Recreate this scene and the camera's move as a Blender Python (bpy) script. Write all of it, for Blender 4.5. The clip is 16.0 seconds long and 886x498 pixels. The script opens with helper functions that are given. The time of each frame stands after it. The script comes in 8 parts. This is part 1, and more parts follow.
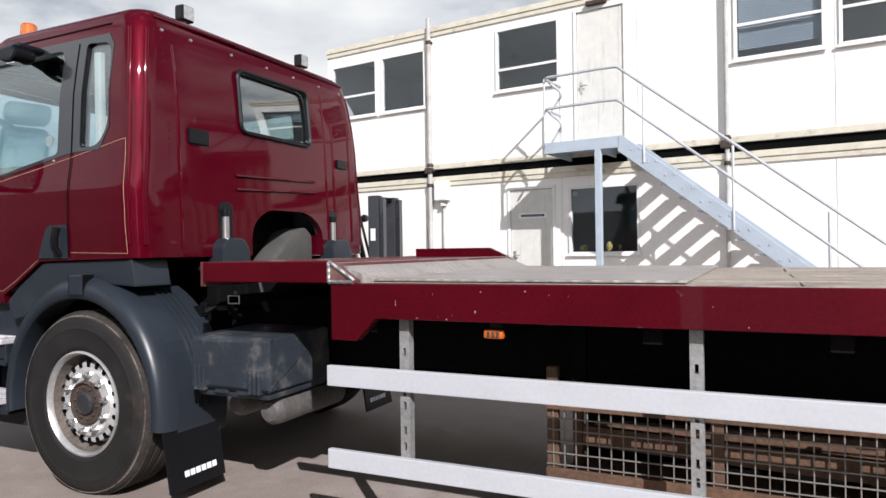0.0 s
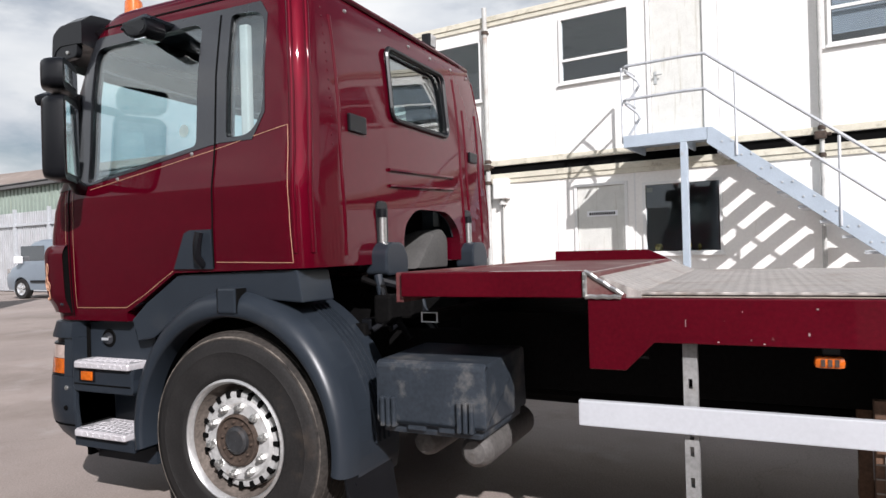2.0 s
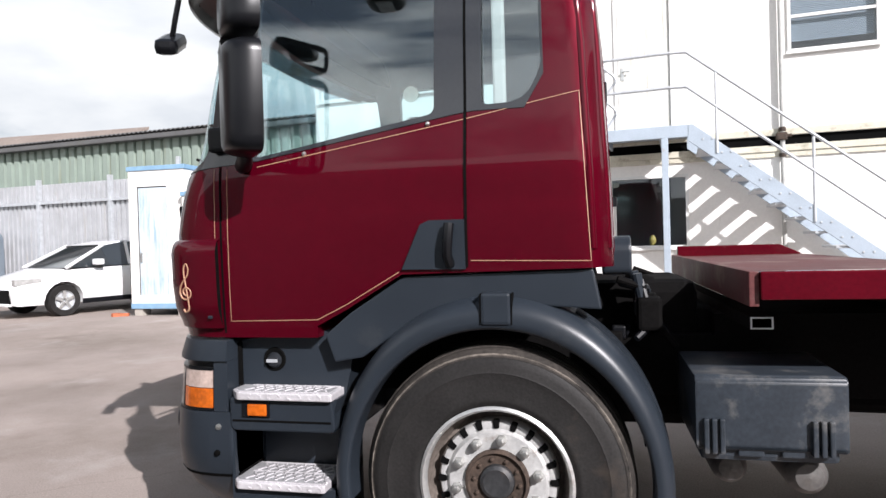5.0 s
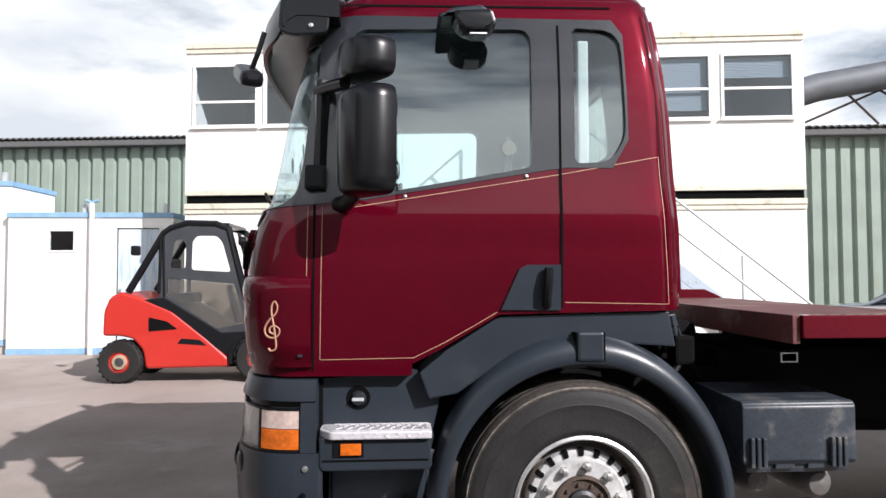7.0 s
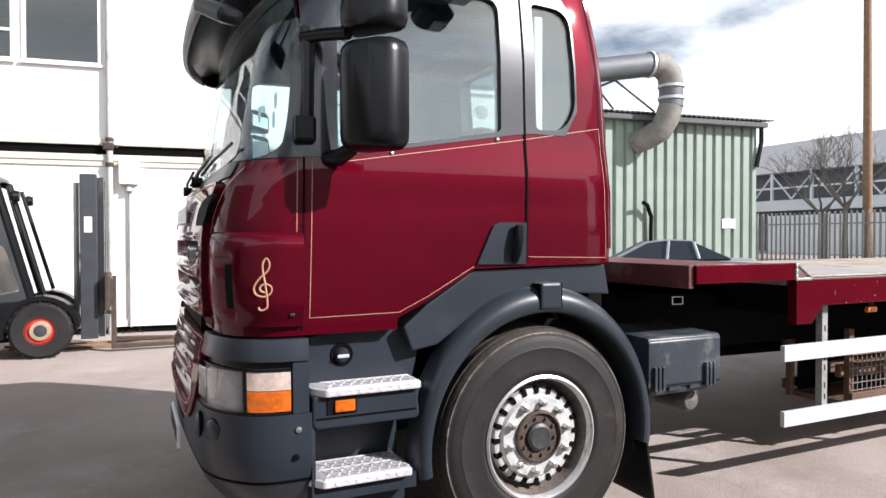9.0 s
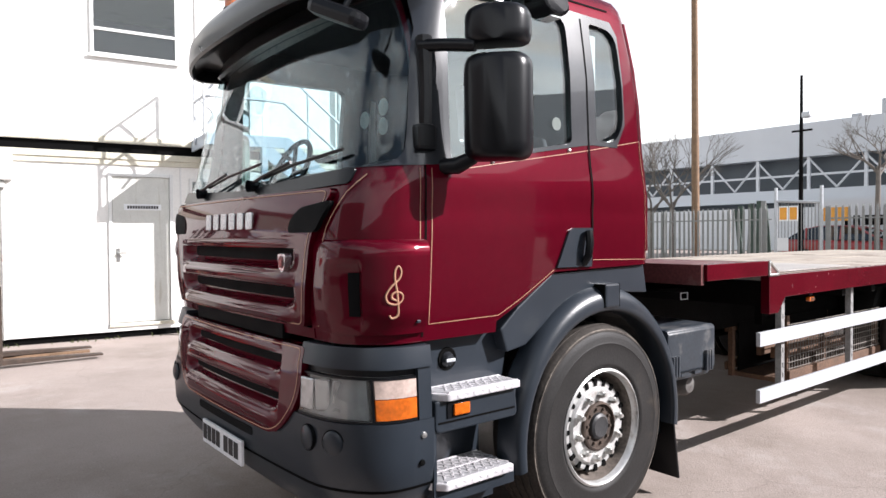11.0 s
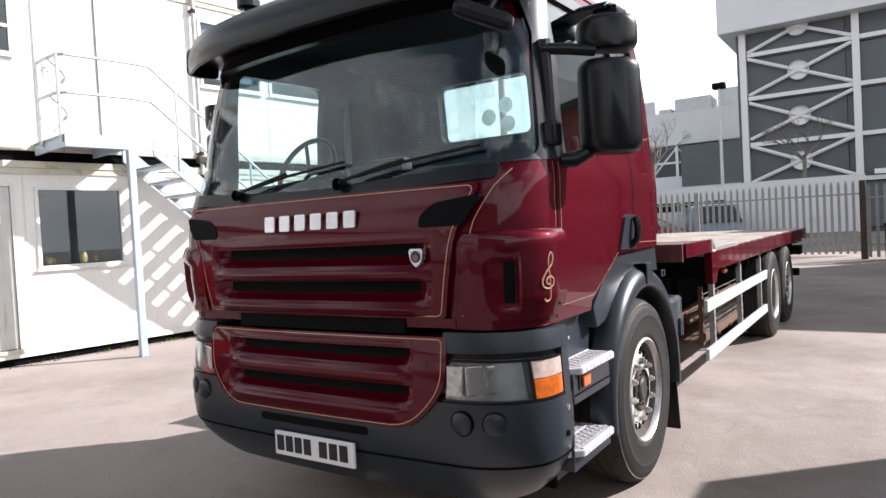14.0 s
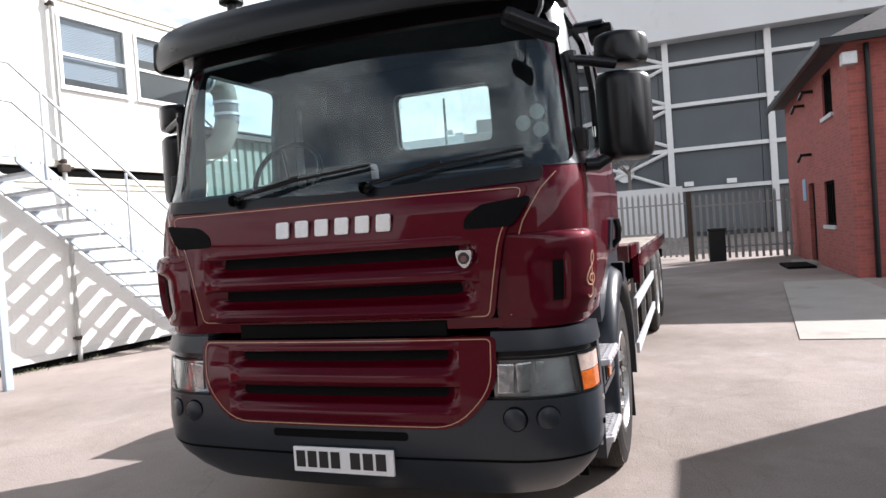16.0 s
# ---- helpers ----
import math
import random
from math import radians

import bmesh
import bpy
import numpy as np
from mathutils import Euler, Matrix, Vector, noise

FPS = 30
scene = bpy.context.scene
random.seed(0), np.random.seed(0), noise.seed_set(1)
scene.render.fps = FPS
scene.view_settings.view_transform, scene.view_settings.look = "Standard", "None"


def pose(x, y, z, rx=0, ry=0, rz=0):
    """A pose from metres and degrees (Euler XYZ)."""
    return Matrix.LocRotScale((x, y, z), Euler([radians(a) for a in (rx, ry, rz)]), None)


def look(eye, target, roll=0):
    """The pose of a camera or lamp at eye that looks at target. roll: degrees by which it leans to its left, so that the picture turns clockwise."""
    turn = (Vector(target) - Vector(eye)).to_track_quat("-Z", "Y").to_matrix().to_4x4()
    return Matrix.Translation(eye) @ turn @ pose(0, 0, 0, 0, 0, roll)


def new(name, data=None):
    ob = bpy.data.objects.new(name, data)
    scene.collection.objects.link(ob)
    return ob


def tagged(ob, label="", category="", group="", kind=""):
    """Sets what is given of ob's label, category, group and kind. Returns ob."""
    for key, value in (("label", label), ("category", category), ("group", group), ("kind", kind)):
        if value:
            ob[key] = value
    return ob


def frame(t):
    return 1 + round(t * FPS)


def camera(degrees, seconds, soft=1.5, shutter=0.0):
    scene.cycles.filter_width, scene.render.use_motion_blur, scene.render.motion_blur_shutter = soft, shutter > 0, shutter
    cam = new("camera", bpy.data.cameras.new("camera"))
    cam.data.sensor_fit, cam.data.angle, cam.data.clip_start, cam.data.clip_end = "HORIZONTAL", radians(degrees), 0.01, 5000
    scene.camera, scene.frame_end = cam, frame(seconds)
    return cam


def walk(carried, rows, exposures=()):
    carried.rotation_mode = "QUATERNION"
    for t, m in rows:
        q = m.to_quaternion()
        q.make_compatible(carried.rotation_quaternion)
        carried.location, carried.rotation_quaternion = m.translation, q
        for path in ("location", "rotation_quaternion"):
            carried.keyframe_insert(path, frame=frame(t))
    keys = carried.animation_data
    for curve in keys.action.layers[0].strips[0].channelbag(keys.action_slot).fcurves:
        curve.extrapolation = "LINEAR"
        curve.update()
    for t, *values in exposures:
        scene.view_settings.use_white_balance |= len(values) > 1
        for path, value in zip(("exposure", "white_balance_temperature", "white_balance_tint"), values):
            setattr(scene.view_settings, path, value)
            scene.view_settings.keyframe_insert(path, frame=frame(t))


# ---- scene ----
cam = camera(67.0, 16.0)
PATH = [
    (0, (3.534, -3.757, 1.366), (2.687, -1.946, 1.371), -0.8),
    (0.5, (3.222, -3.735, 1.374), (2.348, -1.937, 1.414), 0.2),
    (1, (2.921, -3.668, 1.393), (2.05, -1.868, 1.408), -1.5),
    (1.5, (2.629, -3.64, 1.388), (1.767, -1.835, 1.433), -0.1),
    (2, (2.34, -3.643, 1.412), (1.487, -1.834, 1.417), -1.5),
    (2.5, (2.037, -3.638, 1.401), (1.241, -1.803, 1.418), -1.1),
    (3, (1.752, -3.635, 1.438), (1.01, -1.778, 1.473), -0.4),
    (3.5, (1.415, -3.672, 1.449), (0.812, -1.766, 1.489), -2.7),
    (4, (1.108, -3.677, 1.436), (0.602, -1.742, 1.448), -0.9),
    (4.5, (0.749, -3.675, 1.452), (0.243, -1.74, 1.429), -0.6),
    (5, (0.424, -3.718, 1.458), (-0.015, -1.767, 1.438), -1.6),
    (5.2, (0.313, -3.736, 1.467), (-0.072, -1.774, 1.454), -1.2),
    (7.3, (-0.881, -4.007, 1.505), (-0.64, -2.023, 1.582), -1.3),
    (7.5, (-0.979, -3.985, 1.497), (-0.647, -2.014, 1.555), -2.0),
    (8, (-1.227, -3.973, 1.464), (-0.713, -2.041, 1.51), -1.2),
    (8.5, (-1.496, -3.943, 1.481), (-0.798, -2.069, 1.469), -2.8),
    (8.7, (-1.586, -3.911, 1.475), (-0.826, -2.061, 1.451), -1.4),
    (10.8, (-2.647, -3.391, 1.518), (-1.421, -1.813, 1.44), -2.4),
    (11, (-2.735, -3.345, 1.52), (-1.49, -1.78, 1.475), -0.4),
    (11.5, (-2.999, -3.268, 1.505), (-1.682, -1.763, 1.491), -1.9),
    (12, (-3.202, -3.134, 1.51), (-1.817, -1.693, 1.459), -1.8),
    (12.5, (-3.349, -2.941, 1.527), (-1.895, -1.569, 1.489), -5.4),
    (13, (-3.539, -2.753, 1.53), (-2.031, -1.439, 1.543), -2.2),
    (13.5, (-3.723, -2.606, 1.536), (-2.11, -1.423, 1.524), -2.5),
    (14, (-3.831, -2.398, 1.515), (-2.172, -1.282, 1.458), -3.1),
    (14.5, (-3.934, -2.207, 1.556), (-2.25, -1.129, 1.484), -2.1),
    (15, (-4.101, -2.028, 1.54), (-2.347, -1.067, 1.517), -2.6),
    (15.5, (-4.209, -1.856, 1.545), (-2.377, -1.053, 1.499), -1.6),
    (16, (-4.278, -1.61, 1.522), (-2.4, -0.922, 1.474), -4.1),
]
walk(cam, [(t, look(eye, target, roll)) for t, eye, target, roll in PATH], exposures=[(0.0, 0.23), (3.5, 0.4), (5.2, 0.53), (7.3, 0.58), (8.5, 0.78), (11.0, 0.97), (13.0, 0.97), (16.0, 1.03)])

# ---- light ----
SUN_TO = Vector((1.08, -1.12, 1.0)).normalized()      # towards the sun
sun = new("sun", bpy.data.lights.new("sun", "SUN"))
sun.data.energy, sun.data.angle, sun.data.color = 5.2, radians(0.6), (1.0, 0.958, 0.985)
sun.matrix_world = look((0, 0, 30), Vector((0, 0, 30)) - SUN_TO)

world = bpy.data.worlds.new("sky")
scene.world = world
world.use_nodes = True
nt = world.node_tree
nt.nodes.clear()
sky = nt.nodes.new("ShaderNodeTexSky")
sky.sky_type, sky.sun_disc = "NISHITA", False
sky.sun_elevation = math.asin(SUN_TO.z)
sky.sun_rotation = math.atan2(SUN_TO.x, SUN_TO.y)
sky.dust_density, sky.air_density = 1.5, 1.0
coord = nt.nodes.new("ShaderNodeTexCoord")
stretch = nt.nodes.new("ShaderNodeMapping")
stretch.inputs["Scale"].default_value = (1.0, 1.0, 2.6)
nt.links.new(coord.outputs["Generated"], stretch.inputs["Vector"])
puff = nt.nodes.new("ShaderNodeTexNoise")
puff.inputs["Scale"].default_value, puff.inputs["Detail"].default_value, puff.inputs["Roughness"].default_value = 2.3, 7.0, 0.56
nt.links.new(stretch.outputs[0], puff.inputs["Vector"])
ramp = nt.nodes.new("ShaderNodeValToRGB")
ramp.color_ramp.elements[0].position, ramp.color_ramp.elements[1].position = 0.42, 0.60
ramp.color_ramp.elements[0].color = (0.06, 0.06, 0.06, 1)
axes = nt.nodes.new("ShaderNodeSeparateXYZ")
nt.links.new(coord.outputs["Generated"], axes.inputs[0])
height = nt.nodes.new("ShaderNodeMapRange")
height.inputs["From Min"].default_value, height.inputs["From Max"].default_value = 0.3, 0.75
height.inputs["To Min"].default_value, height.inputs["To Max"].default_value = 0.17, -0.14
nt.links.new(axes.outputs["Z"], height.inputs["Value"])
cover = nt.nodes.new("ShaderNodeMath")
nt.links.new(puff.outputs["Fac"], cover.inputs[0])
nt.links.new(height.outputs[0], cover.inputs[1])
nt.links.new(cover.outputs[0], ramp.inputs["Fac"])
shade = nt.nodes.new("ShaderNodeTexNoise")
shade.inputs["Scale"].default_value, shade.inputs["Detail"].default_value = 3.6, 5.0
nt.links.new(stretch.outputs[0], shade.inputs["Vector"])
grey = nt.nodes.new("ShaderNodeValToRGB")
grey.color_ramp.elements[0].position, grey.color_ramp.elements[1].position = 0.36, 0.62
grey.color_ramp.elements[0].color, grey.color_ramp.elements[1].color = (14.0, 14.8, 16.2, 1), (20.0, 20.3, 20.7, 1)
nt.links.new(shade.outputs["Fac"], grey.inputs["Fac"])
toward = nt.nodes.new("ShaderNodeVectorMath")
toward.operation, toward.inputs[1].default_value = "DOT_PRODUCT", SUN_TO
nt.links.new(coord.outputs["Generated"], toward.inputs[0])
glow = nt.nodes.new("ShaderNodeMapRange")
glow.inputs["From Min"].default_value, glow.inputs["From Max"].default_value = -1.0, 1.0
glow.inputs["To Min"].default_value, glow.inputs["To Max"].default_value = 0.62, 1.3
nt.links.new(toward.outputs["Value"], glow.inputs["Value"])
lit = nt.nodes.new("ShaderNodeVectorMath")
lit.operation = "SCALE"
nt.links.new(grey.outputs["Color"], lit.inputs[0])
nt.links.new(glow.outputs[0], lit.inputs["Scale"])
mixsky = nt.nodes.new("ShaderNodeMix")
mixsky.data_type = "RGBA"
nt.links.new(ramp.outputs["Color"], mixsky.inputs["Factor"])
nt.links.new(sky.outputs["Color"], mixsky.inputs[6])
nt.links.new(lit.outputs[0], mixsky.inputs[7])
back = nt.nodes.new("ShaderNodeBackground")
back.inputs["Strength"].default_value = 0.052
nt.links.new(mixsky.outputs[2], back.inputs["Color"])
nt.links.new(back.outputs[0], nt.nodes.new("ShaderNodeOutputWorld").inputs["Surface"])


# ---- materials ----
def mat(name, color, rough=0.6, metal=0.0, vary=0.15, scale=6.0, bump=0.0, fine=60.0, coat=0.0, dirt=None, dirt_amount=0.5,
        dirt_scale=2.0, streak=False, islands=0.0, spec=0.5, coat_ior=1.5):
    """Base colour with variation at two scales, fine relief, and dirt or wear of another colour in patches or drips."""
    m = bpy.data.materials.new(name)
    m.use_nodes = True
    t = m.node_tree
    n, l = t.nodes, t.links
    p = n["Principled BSDF"]
    p.inputs["Metallic"].default_value = metal
    p.inputs["Specular IOR Level"].default_value = spec
    p.inputs["Coat Weight"].default_value = coat
    p.inputs["Coat Roughness"].default_value = 0.04
    p.inputs["Coat IOR"].default_value = coat_ior
    co = n.new("ShaderNodeTexCoord")
    big = n.new("ShaderNodeTexNoise")
    big.inputs["Scale"].default_value, big.inputs["Detail"].default_value = scale, 5.0
    small = n.new("ShaderNodeTexNoise")
    small.inputs["Scale"].default_value, small.inputs["Detail"].default_value = fine, 3.0
    l.new(co.outputs["Object"], big.inputs["Vector"])
    l.new(co.outputs["Object"], small.inputs["Vector"])
    add = n.new("ShaderNodeMath")
    add.operation = "ADD"
    l.new(big.outputs["Fac"], add.inputs[0])
    l.new(small.outputs["Fac"], add.inputs[1])
    lo, hi = [max(0.0, c * (1 - vary)) for c in color], [min(1.0, c * (1 + vary)) for c in color]
    r = n.new("ShaderNodeValToRGB")
    r.color_ramp.elements[0].position, r.color_ramp.elements[1].position = 0.35, 0.65
    r.color_ramp.elements[0].color, r.color_ramp.elements[1].color = (*lo, 1), (*hi, 1)
    half = n.new("ShaderNodeMath")
    half.operation, half.inputs[1].default_value = "MULTIPLY", 0.5
    l.new(add.outputs[0], half.inputs[0])
    l.new(half.outputs[0], r.inputs["Fac"])
    out = r.outputs["Color"]
    if islands:
        g = n.new("ShaderNodeNewGeometry")
        o = n.new("ShaderNodeObjectInfo")
        s = n.new("ShaderNodeMath")
        s.operation = "ADD"
        l.new(g.outputs["Random Per Island"], s.inputs[0])
        l.new(o.outputs["Random"], s.inputs[1])
        mr = n.new("ShaderNodeMapRange")
        mr.inputs["From Max"].default_value = 2.0
        mr.inputs["To Min"].default_value, mr.inputs["To Max"].default_value = 1 - islands, 1 + islands
        l.new(s.outputs[0], mr.inputs["Value"])
        mul = n.new("ShaderNodeMix")
        mul.data_type, mul.blend_type = "RGBA", "MULTIPLY"
        mul.inputs["Factor"].default_value = 1.0
        l.new(out, mul.inputs[6])
        l.new(mr.outputs[0], mul.inputs[7])
        out = mul.outputs[2]
    if dirt:
        d = n.new("ShaderNodeTexNoise")
        d.inputs["Scale"].default_value, d.inputs["Detail"].default_value, d.inputs["Roughness"].default_value = dirt_scale, 9.0, 0.66
        if streak:
            mp = n.new("ShaderNodeMapping")
            mp.inputs["Scale"].default_value = (5.0, 5.0, 0.35)
            l.new(co.outputs["Object"], mp.inputs["Vector"])
            l.new(mp.outputs[0], d.inputs["Vector"])
        else:
            l.new(co.outputs["Object"], d.inputs["Vector"])
        dr = n.new("ShaderNodeValToRGB")
        top = 0.78 - 0.36 * dirt_amount
        dr.color_ramp.elements[0].position, dr.color_ramp.elements[1].position = top - 0.08, top + 0.12
        l.new(d.outputs["Fac"], dr.inputs["Fac"])
        mx = n.new("ShaderNodeMix")
        mx.data_type = "RGBA"
        l.new(dr.outputs["Color"], mx.inputs["Factor"])
        l.new(out, mx.inputs[6])
        mx.inputs[7].default_value = (*dirt, 1)
        out = mx.outputs[2]
    l.new(out, p.inputs["Base Color"])
    rr = n.new("ShaderNodeMapRange")
    rr.inputs["To Min"].default_value, rr.inputs["To Max"].default_value = max(0.02, rough * 0.8), min(1.0, rough * 1.2)
    l.new(big.outputs["Fac"], rr.inputs["Value"])
    l.new(rr.outputs[0], p.inputs["Roughness"])
    if bump:
        b = n.new("ShaderNodeBump")
        b.inputs["Strength"].default_value, b.inputs["Distance"].default_value = bump, 0.004
        l.new(small.outputs["Fac"], b.inputs["Height"])
        l.new(b.outputs[0], p.inputs["Normal"])
    return m


def glass_mat(name, tint, gloss=0.015, floor=0.07):
    """A thin pane: what lies behind it, tinted, and a mirror image that grows towards grazing angles."""
    m = bpy.data.materials.new(name)
    m.use_nodes = True
    t = m.node_tree
    n, l = t.nodes, t.links
    n.remove(n["Principled BSDF"])
    clear = n.new("ShaderNodeBsdfTransparent")
    clear.inputs["Color"].default_value = (*tint, 1)
    shine = n.new("ShaderNodeBsdfGlossy")
    shine.inputs["Roughness"].default_value = gloss
    lw = n.new("ShaderNodeLayerWeight")
    lw.inputs["Blend"].default_value = 0.5
    pw = n.new("ShaderNodeMath")
    pw.operation, pw.inputs[1].default_value = "POWER", 4.0
    l.new(lw.outputs["Facing"], pw.inputs[0])
    fr = n.new("ShaderNodeMath")
    fr.operation, fr.inputs[1].default_value, fr.inputs[2].default_value = "MULTIPLY_ADD", 0.98 - floor, floor
    l.new(pw.outputs[0], fr.inputs[0])
    mx = n.new("ShaderNodeMixShader")
    l.new(fr.outputs[0], mx.inputs[0])
    l.new(clear.outputs[0], mx.inputs[1])
    l.new(shine.outputs[0], mx.inputs[2])
    l.new(mx.outputs[0], n["Material Output"].inputs["Surface"])
    return m


M = {}
M["maroon"] = mat("maroon_paint", (0.073, 0.0009, 0.0072), 0.47, metal=0.3, vary=0.07, scale=1.5, coat=0.85, fine=20, spec=0.0, coat_ior=1.37)
M["maroon_worn"] = mat("worn_maroon_paint", (0.074, 0.002, 0.0072), 0.55, metal=0.25, vary=0.2, scale=3, coat=0.8, bump=0.1, dirt=(0.3, 0.2, 0.19), dirt_amount=0.12, dirt_scale=11, spec=0.0, coat_ior=1.3)
M["scuff"] = mat("bare_primer", (0.3, 0.2, 0.2), 0.6, vary=0.3, scale=30)
M["gold"] = mat("gold_line", (0.45, 0.245, 0.155), 0.5, vary=0.1)
M["plastic"] = mat("grey_plastic", (0.019, 0.0245, 0.032), 0.34, vary=0.14, scale=4, bump=0.08, fine=300, dirt=(0.045, 0.048, 0.051), dirt_amount=0.22, dirt_scale=3, spec=0.38)
M["dustyplastic"] = mat("dusty_black_plastic", (0.028, 0.035, 0.044), 0.4, vary=0.25, scale=5, bump=0.04, fine=60, dirt=(0.15, 0.145, 0.135), dirt_amount=0.5, dirt_scale=5, spec=0.4)
M["dustymaroon"] = mat("dusty_maroon_deck", (0.1, 0.03, 0.03), 0.6, vary=0.3, scale=3, bump=0.2, dirt=(0.24, 0.19, 0.165), dirt_amount=0.48, dirt_scale=2.2, spec=0.3)
M["black"] = mat("black_plastic", (0.006, 0.0064, 0.0078), 0.3, vary=0.15, bump=0.04, fine=250, spec=0.26)
M["mesh"] = mat("black_mesh", (0.0035, 0.0035, 0.004), 0.7, vary=0.3, fine=200, bump=0.4, spec=0.08)
M["tank"] = mat("dusty_tank_steel", (0.085, 0.08, 0.076), 0.6, vary=0.3, scale=9, bump=0.15, dirt=(0.1, 0.075, 0.055), dirt_amount=0.4)
M["sticker"] = mat("faded_sticker", (0.42, 0.47, 0.44), 0.6, vary=0.1)
M["sticker"].node_tree.nodes["Principled BSDF"].inputs["Transmission Weight"].default_value = 0.6    # thin film that lets light through
M["sticker"].node_tree.nodes["Principled BSDF"].inputs["IOR"].default_value = 1.05
M["bellows"] = mat("dusty_bellows", (0.065, 0.063, 0.06), 0.8, vary=0.2, scale=8)
M["belt"] = mat("pale_trim_strip", (0.45, 0.45, 0.43), 0.7, vary=0.1)
M["pillar"] = mat("charcoal_paint", (0.02, 0.022, 0.026), 0.3, vary=0.1, coat=0.7, spec=0.3)
M["rubber"] = mat("tyre_rubber", (0.0185, 0.0175, 0.017), 0.6, vary=0.3, scale=5, bump=0.2, fine=90, spec=0.22, dirt=(0.055, 0.043, 0.034), dirt_amount=0.3, dirt_scale=3)
M["wornrubber"] = mat("scuffed_rubber_edge", (0.16, 0.14, 0.12), 0.9, vary=0.4, scale=12, spec=0.2, dirt=(0.022, 0.02, 0.019), dirt_amount=0.66, dirt_scale=5)
M["rim"] = mat("silver_rim", (0.55, 0.55, 0.54), 0.38, metal=0.7, vary=0.12, scale=8, bump=0.1, dirt=(0.2, 0.13, 0.08), dirt_amount=0.36, dirt_scale=9)
M["dustyrubber"] = mat("dusty_tread_rubber", (0.04, 0.035, 0.031), 0.9, vary=0.4, scale=7, bump=0.3, spec=0.2, dirt=(0.016, 0.015, 0.015), dirt_amount=0.5, dirt_scale=5)
M["disc"] = mat("silver_wheel_disc", (0.5, 0.5, 0.49), 0.45, metal=0.3, vary=0.15, scale=9, bump=0.1, dirt=(0.2, 0.14, 0.1), dirt_amount=0.3, dirt_scale=12)
M["brakedust"] = mat("brown_rim_well", (0.13, 0.11, 0.095), 0.8, vary=0.4, scale=10, bump=0.2, spec=0.2, dirt=(0.2, 0.17, 0.14), dirt_amount=0.25, dirt_scale=12)
M["rust"] = mat("rusty_hub", (0.05, 0.034, 0.025), 0.85, vary=0.5, scale=14, bump=0.5)
M["hubcap"] = mat("oily_dark_hub_cap", (0.03, 0.031, 0.033), 0.5, vary=0.3, scale=14, bump=0.2, dirt=(0.07, 0.045, 0.03), dirt_amount=0.35, dirt_scale=10)
M["steel"] = mat("bright_steel", (0.6, 0.6, 0.58), 0.3, metal=0.9, vary=0.15)
M["galv"] = mat("galvanised_steel", (0.5, 0.52, 0.54), 0.5, metal=0.4, vary=0.15, scale=9, bump=0.1)
M["postgalv"] = mat("weathered_guard_post", (0.27, 0.27, 0.265), 0.6, metal=0.3, vary=0.25, scale=12, bump=0.15, dirt=(0.16, 0.13, 0.1), dirt_amount=0.4, dirt_scale=9)
M["tread"] = mat("tread_plate", (0.68, 0.66, 0.68), 0.4, metal=0.35, vary=0.12, bump=0.1)
M["treadwell"] = mat("dusty_tread_well", (0.34, 0.34, 0.35), 0.6, metal=0.2, vary=0.25, scale=12)
M["alu"] = mat("white_rail_paint", (0.46, 0.475, 0.5), 0.5, vary=0.05, scale=5, bump=0.05, dirt=(0.4, 0.36, 0.32), dirt_amount=0.12, dirt_scale=6)
# Near black: the deep shade under the bed is put into this colour.
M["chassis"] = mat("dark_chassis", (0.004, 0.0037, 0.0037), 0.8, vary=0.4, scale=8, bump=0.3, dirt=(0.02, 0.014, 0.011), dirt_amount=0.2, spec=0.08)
M["deck"] = mat("worn_deck_board", (0.3, 0.26, 0.215), 0.85, vary=0.22, scale=5, bump=0.35, fine=40, islands=0.25, dirt=(0.1, 0.072, 0.055), dirt_amount=0.5, dirt_scale=2.2)
M["paleamber"] = mat("pale_amber_lens", (0.5, 0.39, 0.34), 0.12, vary=0.2, scale=20, coat=0.8)
M["amber"] = mat("amber_lens", (0.5, 0.105, 0.008), 0.15, vary=0.3, scale=25, coat=0.6)
M["lens"] = mat("clear_lens", (0.34, 0.34, 0.33), 0.08, vary=0.25, scale=14, coat=1.0)
M["reflector"] = mat("lamp_reflector", (0.4, 0.405, 0.41), 0.3, metal=0.55, vary=0.2, scale=14, bump=0.5, fine=14)
M["mirrorlamp"] = mat("bright_lamp_facet", (0.5, 0.51, 0.52), 0.2, metal=0.8, vary=0.2, scale=20, bump=0.6, fine=40)
M["lensglass"] = glass_mat("lamp_glass", (0.9, 0.92, 0.92))
M["plate"] = mat("number_plate", (0.78, 0.79, 0.8), 0.4, vary=0.03)
M["letters"] = mat("black_bars", (0.012, 0.012, 0.012), 0.5, vary=0.1)
M["enamel"] = mat("red_enamel", (0.16, 0.06, 0.06), 0.3, vary=0.05, coat=0.6)
M["badge"] = mat("chrome_badge", (0.6, 0.6, 0.61), 0.25, metal=0.85, vary=0.05)
M["screen"] = glass_mat("windscreen_glass", (0.82, 0.94, 0.965), floor=0.078)
M["sideglass"] = glass_mat("side_glass", (0.86, 0.955, 0.965), floor=0.13)
M["rearpane"] = glass_mat("rear_window_glass", (0.8, 0.87, 0.85), floor=0.22)
M["pane"] = glass_mat("window_glass", (0.72, 0.77, 0.8), floor=0.06)
M["mirror"] = mat("mirror_glass", (0.85, 0.87, 0.88), 0.02, metal=1.0, vary=0.01)
